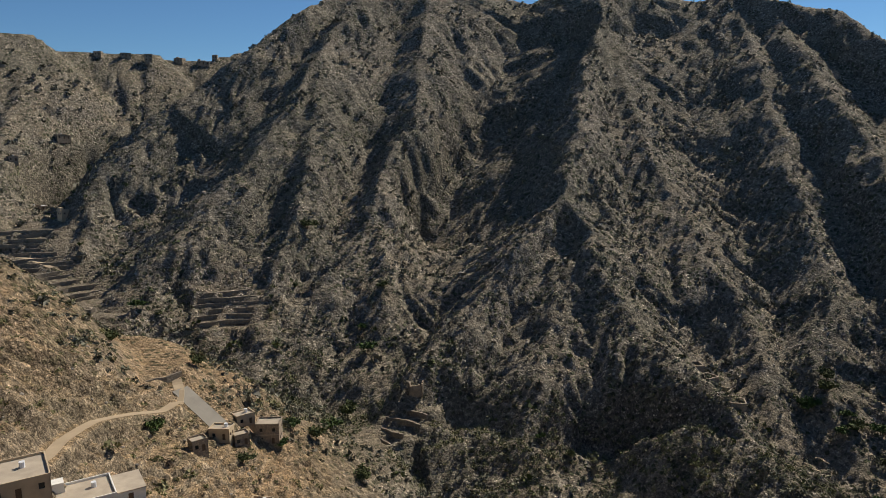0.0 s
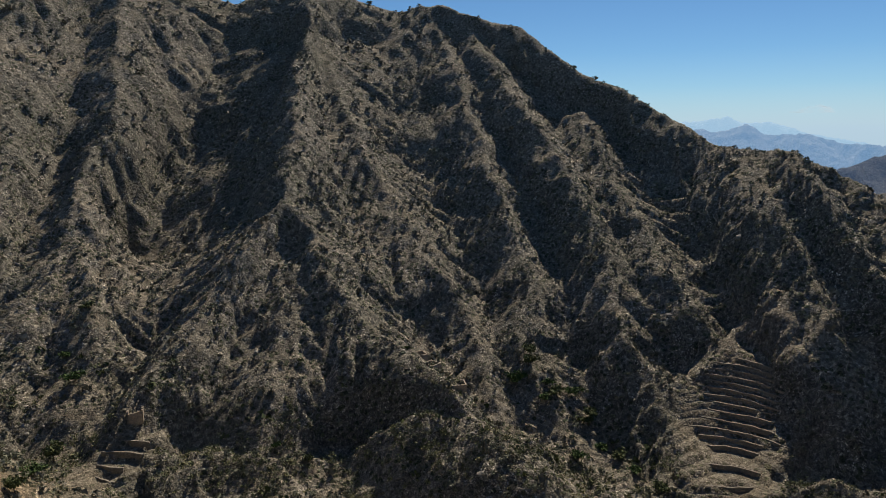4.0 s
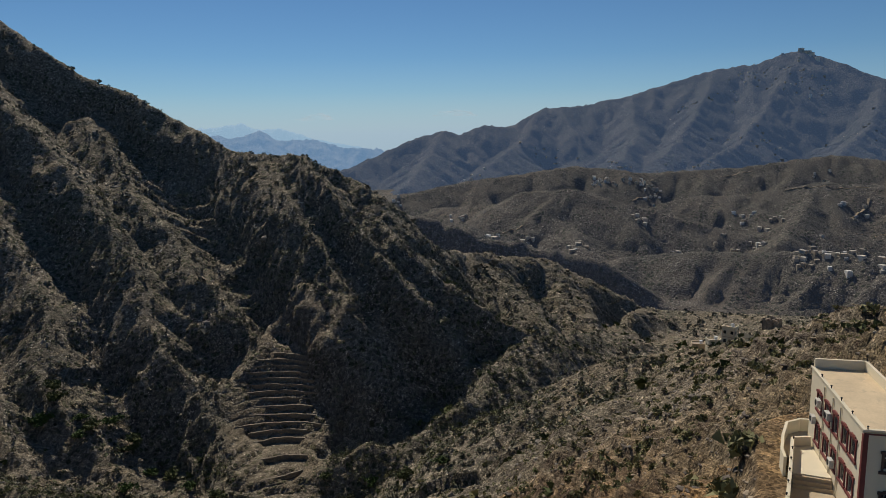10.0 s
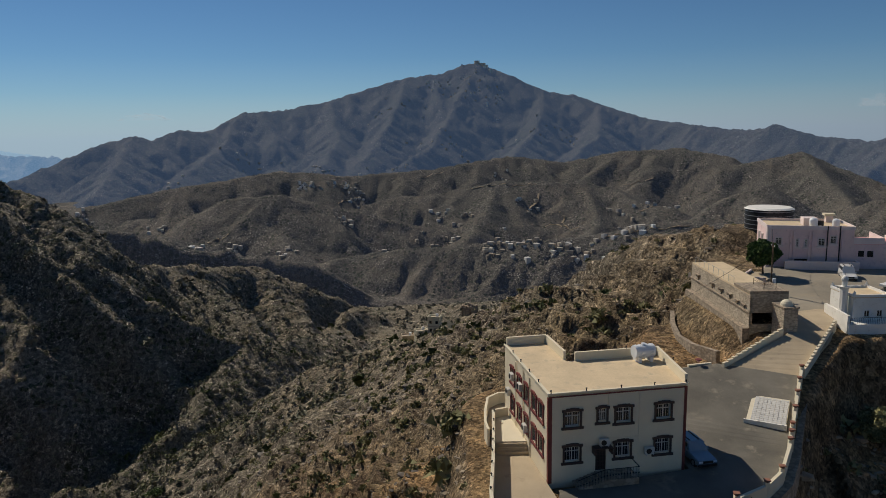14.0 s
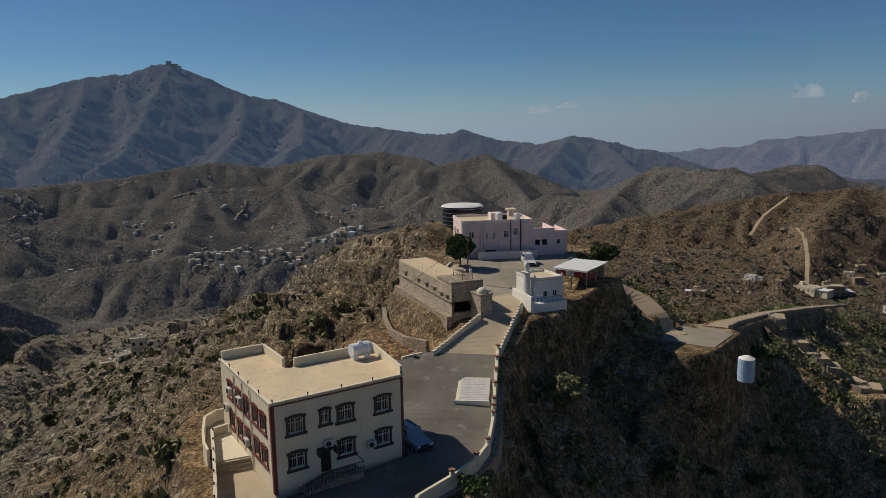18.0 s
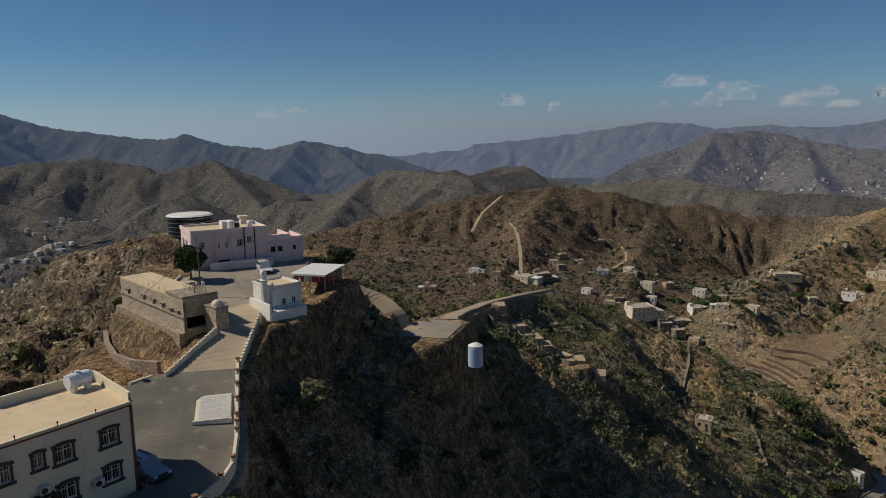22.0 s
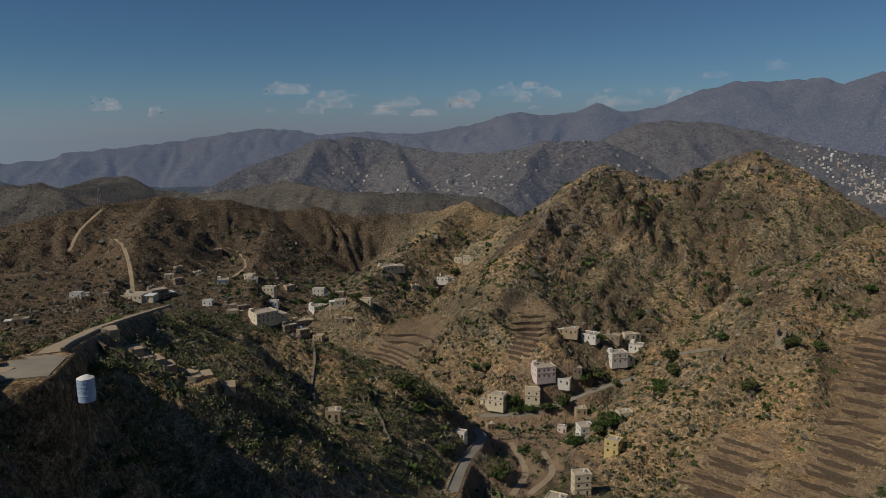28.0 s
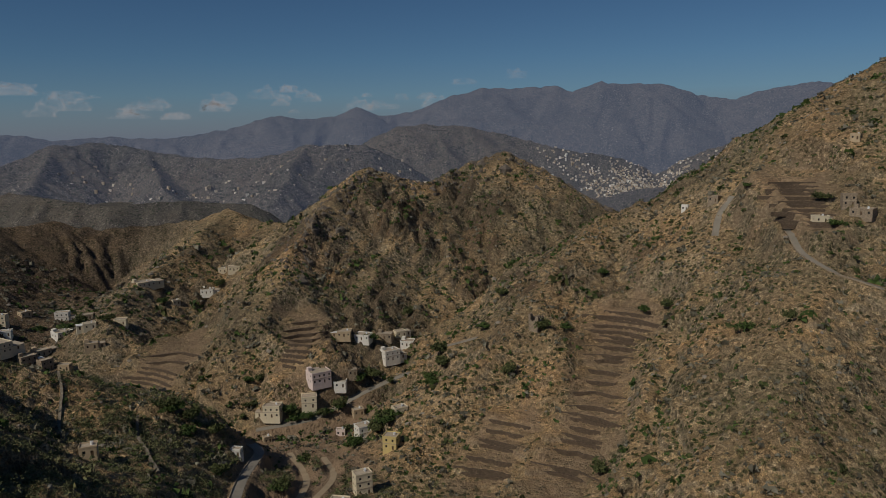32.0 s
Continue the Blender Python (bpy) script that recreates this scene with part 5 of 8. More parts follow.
EDGE = on_yard([(36, -7), (44, -9.5), (52.3, -12.6), (54.8, -16.3), (57.1, -19.3), (59.6, -21.3), (65, -23.8), (68.3, -25.1), (74.4, -27.6), (79.9, -29.9)])
YARD_IN = on_yard([(38, 0), (46, -2.4), (56.4, -2.6), (58.6, -8), (60.9, -14), (62.5, -13.8), (69, -12), (73, -10), (80.6, -15.6), (82.5, -21.6)])
tagged(part("yard_pavement", ribbon(YARD_IN, EDGE, 0.5, 0.02), TARMAC), kind="structure", label="worn dark tarmac yard with pale patches")
parapet = thing("boundary_wall", Matrix(), "curved cream yard wall with maroon-capped lamp posts", "wall")
part("coping_wall", wall_along(EDGE[1:], 0.85, 0.28, 1.0), CREAM, parapet, "cream rendered parapet")
part("retaining_wall", wall_along([(x + 0.25, y - 0.6, z - 0.4) for x, y, z in EDGE], 0.0, 0.9, 3.4), RUBBLE, parapet, "rubble retaining wall below the yard")
for i in range(3, len(EDGE)):
    for k in ((0.0, 0.5) if 5 < i < len(EDGE) - 1 else (0.0,)):
        p = Vector(EDGE[i]).lerp(Vector(EDGE[min(i + 1, len(EDGE) - 1)]), k)
        post = part("post", box(-0.2, 0.2, -0.2, 0.2, 0, 1.1), CREAM, parapet, "cream wall post", Matrix.Translation(p))
        bm = tube(0.2, 0.3, 1.1, 1.26, 4)
        slab(bm, -0.24, 0.24, -0.24, 0.24, 1.26, 1.34)
        part("capital", bm, TERRACOTTA, post, "flared reddish capital")
ramp_left = [(81.8, -22.4, 2.5), (84.5, -26.5, 3.6), (88.0, -30.9, 4.7), (93.0, -33.4, 5.25), (98.0, -35.0, 5.5)]
ramp_right = [(79.9, -29.9, 2.3), (84.0, -33.0, 3.4), (88.1, -36.1, 4.5), (92.0, -38.0, 5.2), (97.0, -39.4, 5.5)]
tagged(part("road_ramp", ribbon(ramp_left, ramp_right, 0.6, 0.06), CONCRETE), kind="structure", label="sunlit concrete ramp up to the courtyard")


def stepped_wall(name, a, b, n, height, deep, label):
    """A wall that climbs in level panels."""
    ob = thing(name, Matrix(), label, "wall")
    a, b = Vector(a), Vector(b)
    yaw = math.degrees(math.atan2(b.y - a.y, b.x - a.x))
    step = Vector((b.x - a.x, b.y - a.y)).length / n
    for k in range(n):
        p = a.lerp(b, k / n)
        part("wall_panel", box(0, step + 0.06, -0.16, 0.16, -deep, height + 0.15 + (k % 2) * 0.004, 0.02), CREAM, ob, m=pose(p.x, p.y, p.z, 0, 0, yaw))
    return ob


stepped_wall("ramp_wall", (81.6, -22.0, 2.3), (88.0, -30.4, 4.8), 13, 0.7, 1.4, "cream stepped wall climbing beside the ramp")
stepped_wall("ramp_wall", (79.9, -30.1, 2.2), (91.0, -37.6, 5.0), 16, 0.8, 2.6, "cream stepped wall on the ramp's outer edge")
stepped_wall("yard_wall", (73.6, -9.6, 0.6), (80.6, -15.4, 1.2), 3, 1.2, 1.5, "cream wall closing the yard behind the house")
stepped_wall("yard_wall", (80.6, -15.4, 1.2), (82.6, -20.9, 1.9), 2, 1.1, 1.5, "cream wall closing the yard by the ramp")
for x, y, z in ((80.6, -15.4, 2.5), (82.0, -19.4, 3.0)):
    urn = thing("urn", pose(x, y, z), "small terracotta urn on the yard wall", "urn")
    part("bowl", tube(0.1, 0.34, 0.0, 0.3, 10), BRIGHT_PINK, urn)
    part("rim", tube(0.38, 0.38, 0.3, 0.37, 10), MAROON, urn)

# tiled platform
PLAT = pose(68.9, -24.7, 0.42, 0, -6, -22)
plat = thing("tiled_platform", PLAT, "low platform paved with pale hexagon-look tiles", "platform")
part("base", box(0, 5.9, 0, 3.6, -0.6, 0.60), CREAM, plat, "pale platform base")
part("kerb", box(-0.12, 0.0, -0.1, 3.8, -0.6, 0.78), WHITE, plat, "white kerb")
tile_mesh = None
for i in range(14):
    for j in range(8):
        if tile_mesh is None:
            first = part("tile", box(0.012, 0.388, 0.012, 0.388, 0, 0.03, 0.006), TILE, plat)
            tile_mesh = first.data
            first.matrix_basis = Matrix.Translation((0.06, 0.04, 0.6))
        else:
            shared("tile", tile_mesh, plat, Matrix.Translation((0.06 + i * 0.4 + (0.0 if j % 2 else 0.02), 0.04 + j * 0.4, 0.6 + 0.003 * ((i * 7 + j * 3) % 3))))


def vehicle(m, paint, label, long=4.7, wide=1.85, tall=1.75, pickup=False):
    car = thing("car", m, label, "car")
    bm = bmesh.new()
    prof = [(0, 0.35), (0, 0.82), (0.95, 0.95), (1.55, 1.02), (2.15, tall), (long - 0.35, tall) if not pickup else (3.2, tall), (long - 0.05, 1.0) if not pickup else (3.45, 1.0), (long, 0.95), (long, 0.35)]
    l = [bm.verts.new((x, -wide / 2 + (0.16 if z > 1.1 else 0), z)) for x, z in prof]
    r = [bm.verts.new((x, wide / 2 - (0.16 if z > 1.1 else 0), z)) for x, z in prof]
    bm.faces.new(l)
    bm.faces.new(r[::-1])
    for i in range(len(prof)):
        j = (i + 1) % len(prof)
        bm.faces.new((l[i], r[i], r[j], l[j]))
    bmesh.ops.recalc_face_normals(bm, faces=bm.faces)
    bmesh.ops.bevel(bm, geom=list(bm.edges), offset=0.06, segments=2, affect="EDGES")
    part("body", bm, paint, car)
    end = long - 0.5 if not pickup else 3.1
    part("windscreen", prism([(1.60, -0.70), (2.05, -0.66), (2.05, 0.66), (1.60, 0.70)], 0, 0.02), GLASS, car, "dark windscreen", Matrix.Translation((0, 0, 0)) @ Matrix(((1, 0, 0, 0), (0, 1, 0, 0), (1.28, 0, 1, -0.96), (0, 0, 0, 1))))
    for s in (-1, 1):
        y = s * (wide / 2 - 0.09)
        part("side_window", prism([(2.1, y - 0.03), (end, y - 0.03), (end, y + 0.03), (2.1, y + 0.03)], 1.12, tall - 0.14), GLASS, car, "dark side window")
        part("headlight", box(-0.02, 0.12, s * 0.68 - 0.16, s * 0.68 + 0.16, 0.66, 0.80), PLASTIC, car, "headlight")
        part("mirror", box(1.75, 1.95, s * (wide / 2 + 0.02), s * (wide / 2 + 0.2), 1.05, 1.2), paint, car)
        for x in (0.85, long - 0.95):
            wheel = part("wheel", tube(0.36, 0.36, -0.12, 0.12, 18, m=Matrix.Translation((x, s * (wide / 2 - 0.1), 0.36)) @ pose(0, 0, 0, 90)), RUBBER, car, "black tyre")
            part("rim", tube(0.22, 0.2, -0.13, 0.13, 12, m=Matrix.Translation((x, s * (wide / 2 - 0.1), 0.36)) @ pose(0, 0, 0, 90)), STEEL, wheel, "steel rim")
    part("bumper", box(-0.1, 0.12, -wide / 2 + 0.05, wide / 2 - 0.05, 0.32, 0.55, 0.03), IRON, car, "dark bumper")
    part("radiator_grille", box(-0.03, 0.05, -0.45, 0.45, 0.6, 0.8), IRON, car)
    for s in (-0.45, 0.45):
        part("roof_rail", box(2.3, end, s - 0.03, s + 0.03, tall + 0.01, tall + 0.07), IRON, car)
    return car


BLUE_PAINT = plain("blue_car_paint", (0.27, 0.33, 0.38), 0.25, 0.3, vary=0.06, bump=0)
WHITE_PAINT = plain("white_car_paint", (0.62, 0.62, 0.60), 0.25, vary=0.05, bump=0)
vehicle(pose(61.0, -15.6, 0.14, 0, 0, 18), BLUE_PAINT, "metallic grey-blue estate car parked in the shade of the house")

# ---- the court, the stone house, the gate pillar ----
COURT_L = [(96.5, -32.8, 5.45), (104, -33.2, 5.9), (112, -35.5, 6.4), (121.5, -38.5, 6.6)]
COURT_R = [(96.5, -41.5, 5.45), (102, -46, 5.9), (109, -52, 6.4), (119, -60, 6.6)]
tagged(part("courtyard_pavement", ribbon(COURT_L, COURT_R, 0.7, 0.04), DUSTY), kind="structure", label="grey asphalt courtyard with dusty edges")
STONE_M = pose(92.0, -27.7, 4.6, 0, 0, 6.2)
stone = thing("stone_house", STONE_M, "long single-storey stone and block house with a flat roof", "house")
BACK = pose(22, 0, 0, 0, 0, 180)
slots = [(x, 1.9, 0.7) for x in (3.2, 9.0, 12.5, 15.6)] + [(x, 1.6, 0.45) for x in (18.2, 20.4)]
part("wall_facade", pierced(22, -1.6, 3.9, 0.35, [(x - w / 2, x + w / 2, z, z + 0.75) for x, z, w in slots]), BLOCK, stone, m=BACK)
for x, z, w in slots:
    win = part("window", box(-w / 2 - 0.35, w / 2 + 0.35, -0.3, 0.02, 0.78, 0.95), RUBBLE, stone, "small deep window under a stone lintel", BACK @ Matrix.Translation((x, 0, z)))
    part("pane", box(-w / 2, w / 2, 0.25, 0.28, 0, 0.75), GLASS, win)
    part("corbel", box(-w / 2 - 0.3, -w / 2 - 0.12, -0.26, 0.02, 0.55, 0.78), RUBBLE, win)
part("wall_end", pierced(4.8, -1.6, 4.1, 0.35, [(0.3, 3.4, 0.2, 1.7)]), BLOCK, stone, m=pose(0, 0, 0, 0, 0, -90))
part("wall_back", box(0.35, 22, -4.8, -4.45, -1.6, 3.9), BLOCK, stone)
part("wall_far_end", box(21.65, 22, -4.45, -0.35, -1.6, 3.9), BLOCK, stone)
part("roof", box(0.05, 21.95, -4.75, -0.05, 3.9, 4.1), ROOF_TAN, stone, "flat tan roof")
part("upper_room", box(0.0, 5.2, -4.8, 0.06, 4.1, 4.5, 0.03), RUBBLE, stone, "raised roof end")
part("ledge", box(-0.25, 22.2, 0.0, 0.18, 2.0 - 0.35, 1.85), RUBBLE, stone, "stone string course")
part("plinth", prism([(-0.3, 0.02), (22.3, 0.02), (22.3, 0.8), (-0.3, 0.9)], -3.5, -0.2), RUBBLE, stone, "battered rubble base")
for k in range(9):
    part("roof_post", bar((6 + 1.9 * k, -0.25, 4.1), (6 + 1.9 * k, -0.25, 5.1), 0.025), STEEL, stone)
part("roof_rail", bar((6, -0.25, 5.1), (21.2, -0.25, 5.1), 0.02), STEEL, stone, "thin steel roof rail")
bed = thing("bed_frame", STONE_M @ pose(1.0, -3.6, 4.5), "rusty metal bed frame standing on the stone house roof", "bed frame")
for x, y in ((0, 0), (3.2, 0), (0, 1.5), (3.2, 1.5)):
    part("leg", bar((x, y, 0), (x, y, 0.8), 0.04), WOOD, bed)
bm = bmesh.new()
for k in range(6):
    bar((0, k * 0.3, 0.55), (3.2, k * 0.3, 0.55), 0.03, bm=bm)
part("slats", bm, WOOD, bed)
tagged(part("terrace_wall", wall_along([(89.5, -23.5, 0.6), (94, -21.4, 0.2), (100, -20.8, -0.4), (107, -21.4, -0.6), (112, -22.2, 0)], 1.4, 0.6, 3.0), RUBBLE), kind="structure", label="rough stone terrace wall below the stone house")
gate = thing("gate_pillar", pose(88.9, -31.6, 4.3, 0, 0, 12), "stone gate pillar with a small domed top beside the ramp", "pillar")
part("shaft", box(-0.1, 2.6, -0.9, 0.9, -1.6, 3.4, 0.06), BLOCK, gate)
part("cap", box(-0.2, 2.7, -1.0, 1.0, 3.4, 3.6, 0.03), RUBBLE, gate)
part("dome", dome(0.75, (0.9, 0.1, 3.6), 1.0), CREAM, gate, "small whitewashed dome")
for k in range(5):
    part("step", box(-0.9 - 0.02 * k, 0.2, -2.2 + 0.32 * k, -0.9, -0.9 + 0.2 * k - 0.2, -0.7 + 0.2 * k), BLOCK, gate)

# ---- the white house with its turret, and the shed ----
mos = thing("white_house", pose(91.9, -39.9, 5.2, 0, 0, -84) @ Matrix.Scale(0.9, 4), "small white house with a slim turret and a walled terrace", "house")
part("wall_front", pierced(5.2, -1.0, 3.5, 0.25, [(1.65, 2.3, 0.9, 1.75), (3.4, 4.05, 0.9, 1.75)]), WHITE, mos)
for x in (1.98, 3.73):
    win = part("window", box(-0.42, 0.42, -0.06, 0.02, -0.12, -0.02), CREAM, mos, "small square window", Matrix.Translation((x, 0, 0.9)))
    part("pane", box(-0.32, 0.32, 0.14, 0.17, 0, 0.85), GLASS, win)
    part("window_frame", box(-0.03, 0.03, 0.08, 0.13, 0, 0.85), GRILLE, win)
part("wall_left", box(0, 0.25, 0.25, 6.0, -1.0, 3.5), WHITE, mos)
part("wall_right", box(4.95, 5.2, 0.25, 6.0, -1.0, 3.5), WHITE, mos)
part("wall_back", box(0.25, 4.95, 5.75, 6.0, -1.0, 3.5), WHITE, mos)
part("roof", box(0.02, 5.18, 0.02, 5.98, 3.5, 3.65), ROOF_TAN, mos, "flat tan roof")
for a in ((-0.06, 5.26, -0.06, 0.16), (-0.06, 0.16, 0.16, 6.06), (5.04, 5.26, 0.16, 6.06), (0.16, 5.04, 5.84, 6.06)):
    part("parapet", box(*a, 3.65, 4.0), WHITE, mos)
for x, y in ((-0.05, -0.05), (4.85, -0.05), (4.85, 5.7), (-0.05, 5.7)):
    part("corner_merlon", tube(0.28, 0.05, 4.0, 4.55, 4, (x + 0.2, y + 0.2)), WHITE, mos, "pointed corner merlon")
part("terrace_wall", prism([(-1.6, -2.2), (5.0, -1.6), (5.4, -0.05), (-1.2, -0.05)], -3.2, 0.35), WHITE, mos, "white terrace wall")
part("side_wall", prism([(-1.7, -2.0), (-1.35, -2.0), (-0.9, 5.0), (-1.3, 5.0)], -2.0, 1.6), WHITE, mos, "tall white side wall")
tur = part("turret", tube(0.62, 0.55, -0.5, 4.6, 8, (-0.7, 1.2)), WHITE, mos, "slim white turret")
part("gallery", tube(0.55, 0.75, 4.6, 4.95, 12, (-0.7, 1.2)), WHITE, tur)
part("lantern", tube(0.36, 0.36, 4.95, 5.9, 12, (-0.7, 1.2)), WHITE, tur)
part("cap", dome(0.45, (-0.7, 1.2, 5.95), 1.25), WHITE, tur, "onion cap")
bm = bar((-0.7, 1.2, 6.3), (-0.7, 1.2, 6.9), 0.03)
part("finial", dome(0.08, (-0.7, 1.2, 6.75), 1, bm, 8), STEEL, tur)
bm = bar((-1.3, -2.0, 1.25), (5.0, -1.6, 1.25), 0.03)
for k in range(26):
    bar((-1.3 + k * 0.252, -2.0 + k * 0.016, 0.35), (-1.3 + k * 0.252, -2.0 + k * 0.016, 1.25), 0.018, 5, bm)
part("railing", bm, IRON, mos, "dark terrace railing")
shed = thing("shed", pose(102.4, -48.2, 5.8, 0, 0, -143) @ Matrix.Scale(0.88, 4), "open shed with a pale metal roof and red shutters", "shed")
part("roof", slab(bmesh.new(), -0.4, 6.4, -0.6, 8.0, 0, 0.14, pose(0, 0, 2.35, 2.0)), SHEET, shed, "pale metal sheet roof")
part("fascia", box(-0.4, 6.4, -0.62, -0.58, 2.15, 2.42), WHITE, shed)
for k in range(4):
    part("shutter", box(0.1 + 1.5 * k, 1.5 + 1.5 * k, 0.9, 0.97, 0.75, 2.05), RED if k in (0, 2, 3) else SHEET, shed, "roller shutter")
for x, y in ((0, 0), (3, 0), (6, 0), (6, 3.6), (6, 7.2), (0, 7.2)):
    part("post", box(x - 0.08, x + 0.08, y - 0.08, y + 0.08, -3.2, 2.35), STEEL, shed)
part("wall_side", box(5.9, 6.05, 0.97, 4.0, 0.75, 1.5), RED, shed)
part("wall_back", box(0, 6, 7.1, 7.25, -1.5, 2.3), BLOCK, shed)

# ---- the pink house ----
PM = pose(121.7, -38.7, 6.3, 0, 0, -98)
pink = thing("pink_house", PM, "pink two-storey house with pilasters and roof domes", "house")
pw = [(1.8, 3.9, 0.9), (4.6, 3.7, 0.35), (5.9, 3.7, 0.35), (8.2, 3.9, 0.9), (9.9, 4.3, 0.8)]
part("wall_front", pierced(12.9, -1.0, 6.6, 0.3, [(x - w / 2, x + w / 2, z, z + 1.2) for x, z, w in pw] + [(4.0, 6.4, 0.8, 1.7)]), PINK, pink)
for x, z, w in pw:
    window(pink, x, z, w, 1.2, trim=PINK_PALE, arched=False, bars=2)
part("wall_left", pierced(9.5, -1.0, 6.6, 0.3, [(2, 3.2, 3.6, 5.2), (5, 6.2, 3.6, 5.2)]), PINK, pink, m=pose(0, 9.5, 0, 0, 0, -90))
for x in (2.6, 5.6):
    window(pink, x, 3.6, 1.2, 1.6, pose(0, 9.5, 0, 0, 0, -90), PINK_PALE, arched=False)
part("wall_back", box(0.3, 12.9, 9.2, 9.5, -1, 6.6), PINK, pink)
part("wall_right", box(12.6, 12.9, 0.3, 9.2, -1, 6.6), PINK, pink)
# black sheet behind the basement hole stands for the dark inside
part("basement_shade_panel", box(4.0, 6.4, 0.5, 0.6, 0.8, 1.7), IRON, pink, "black panel for the shade inside the basement opening")
part("roof", box(0.02, 12.88, 0.02, 9.48, 6.6, 6.75), ROOF_TAN, pink)
for a in ((-0.1, 13.0, -0.1, 0.12), (-0.1, 0.12, 0.12, 9.6), (12.78, 13.0, 0.12, 9.6), (0.12, 12.78, 9.38, 9.6)):
    part("parapet", box(*a, 6.55, 7.15), PINK_PALE, pink, "pale pink parapet")
for x in (0.25, 3.6, 4.1, 6.4, 6.9, 11.2):
    part("pilaster", tube(0.42, 0.38, -0.5, 6.9, 10, (x, -0.1)) if x < 1 else box(x - 0.14, x + 0.14, -0.2, 0.0, -0.5, 6.3), PINK_PALE if x < 1 else PINK, pink, "pink pilaster")
for x in (9.0, 10.8):
    part("drain_pipe", bar((x, -0.1, 0.2), (x, -0.1, 7.2), 0.09), IRON, pink, "dark vertical pipe")
lower = part("lower_wing", pierced(6.8, -1.5, 4.2, 0.3, [(0.8, 1.7, 2.2, 3.2), (2.1, 3.0, 2.2, 3.2), (4.9, 5.5, 2.3, 3.1)]), PINK, pink, "lower pink wing", pose(12.9, 0.4, 0))
for x, w in ((1.25, 0.9), (2.55, 0.9), (5.2, 0.6)):
    part("window", box(x - w / 2, x + w / 2, 0.2, 0.24, 2.2, 3.2), GLASS, lower, "dark window")
part("wing_side", box(6.5, 6.8, 0.3, 7.5, -1.5, 4.2), PINK, lower)
part("wing_back", box(0, 6.5, 7.2, 7.5, -1.5, 4.2), PINK, lower)
part("wing_roof", box(0.02, 6.78, 0.02, 7.48, 4.2, 4.32), BRIGHT_PINK, lower, "bright pink roof terrace")
for a, z in (((0, 4.3, -0.05, 0.15), 5.3), ((4.3, 4.5, 0.15, 7.5), 5.3), ((4.5, 6.85, -0.05, 0.15), 4.8), ((6.65, 6.85, 0.15, 7.5), 4.8)):
    part("wing_parapet", box(*a, 4.3, z), PINK_PALE, lower)
part("porch_wall", box(2.6, 13.4, -1.9, -1.65, -0.8, 1.7, 0.03), PINK_PALE, pink, "pale pink porch wall")
part("porch_floor", box(2.8, 13.4, -1.65, -0.02, 1.0, 1.15), CONCRETE, pink)
part("porch_side", box(13.15, 13.4, -1.65, -0.02, -0.8, 1.7), PINK_PALE, pink)
part("stair_head", box(6.0, 8.2, 3.0, 5.5, 6.75, 8.0, 0.03), PINK_PALE, pink, "roof stair head")
for x, y, r in ((7.4, 2.6, 0.65), (10.6, 2.0, 0.55)):
    d = part("roof_tank", tube(r, r, 6.75, 7.7, 16, (x, y)), PLASTIC, pink, "white domed roof tank")
    part("tank_top", dome(r, (x, y, 7.7), 0.8), PLASTIC, d)
part("roof_tank", tube(0.5, 0.5, 6.75, 7.6, 14, (8.6, 3.2)), TANK_BLACK, pink, "dark roof tank")
rt = part("roof_turret", box(10.4, 11.5, 7.6, 8.7, 6.75, 7.9), PINK_PALE, pink, "small roof lookout")
part("turret_cap", box(10.1, 11.8, 7.3, 9.0, 7.9, 8.25), CREAM, rt)
suv = vehicle(pose(111.0, -47.6, 6.3, 0, 0, -12), WHITE_PAINT, "white van parked in the courtyard", tall=2.0)
reservoir = thing("water_reservoir", pose(141.0, -45.0, 10.2), "big round black steel water reservoir with a white lid", "reservoir")
part("shell", tube(4.2, 4.2, -1.5, 3.8, 40), TANK_BLACK, reservoir)
for k in range(5):
    part("hoop", tube(4.27, 4.27, 0.2 + 0.8 * k, 0.3 + 0.8 * k, 40), STEEL, reservoir, "riveted steel hoop")
part("lid", tube(4.4, 3.9, 3.8, 4.1, 40), WHITE, reservoir, "white round lid")
planter = thing("planter_wall", pose(110.8, -31.8, 6.0, 0, 0, -30), "white-washed retaining box round a courtyard tree", "planter")
part("wall", box(0, 6, -0.2, 0.05, -1.5, 1.3), PINK_PALE, planter)
part("wall", box(-0.2, 0.0, -3.6, 0.05, -1.5, 1.3), PINK_PALE, planter)
part("soil", box(0, 6, -3.6, -0.2, -0.5, 0.9), CONCRETE, planter, "dusty raised ground")


def utility_pole(x, y, z, h, label="weathered wooden utility pole"):
    ob = thing("utility_pole", pose(x, y, z), label, "pole", "utility poles")
    part("shaft", tube(0.14, 0.1, -0.6, h, 8), WOOD, ob)
    part("crossarm", box(-0.7, 0.7, -0.06, 0.06, h - 0.6, h - 0.48), WOOD, ob)
    for k in (-0.6, 0, 0.6):
        part("insulator", tube(0.06, 0.04, h - 0.48, h - 0.28, 8, (k, 0)), PLASTIC, ob)
    return ob


def cable(a, b, sag=1.0, r=0.025):
    a, b = Vector(a), Vector(b)
    bm = bmesh.new()
    pts = [a.lerp(b, k / 14) - Vector((0, 0, sag * 4 * (k / 14) * (1 - k / 14))) for k in range(15)]
    for p, q in zip(pts, pts[1:]):
        bar(p, q, r, 4, bm)
    return tagged(part("power_cable", bm, IRON), "thin black overhead power cable", "cable", "overhead cables")


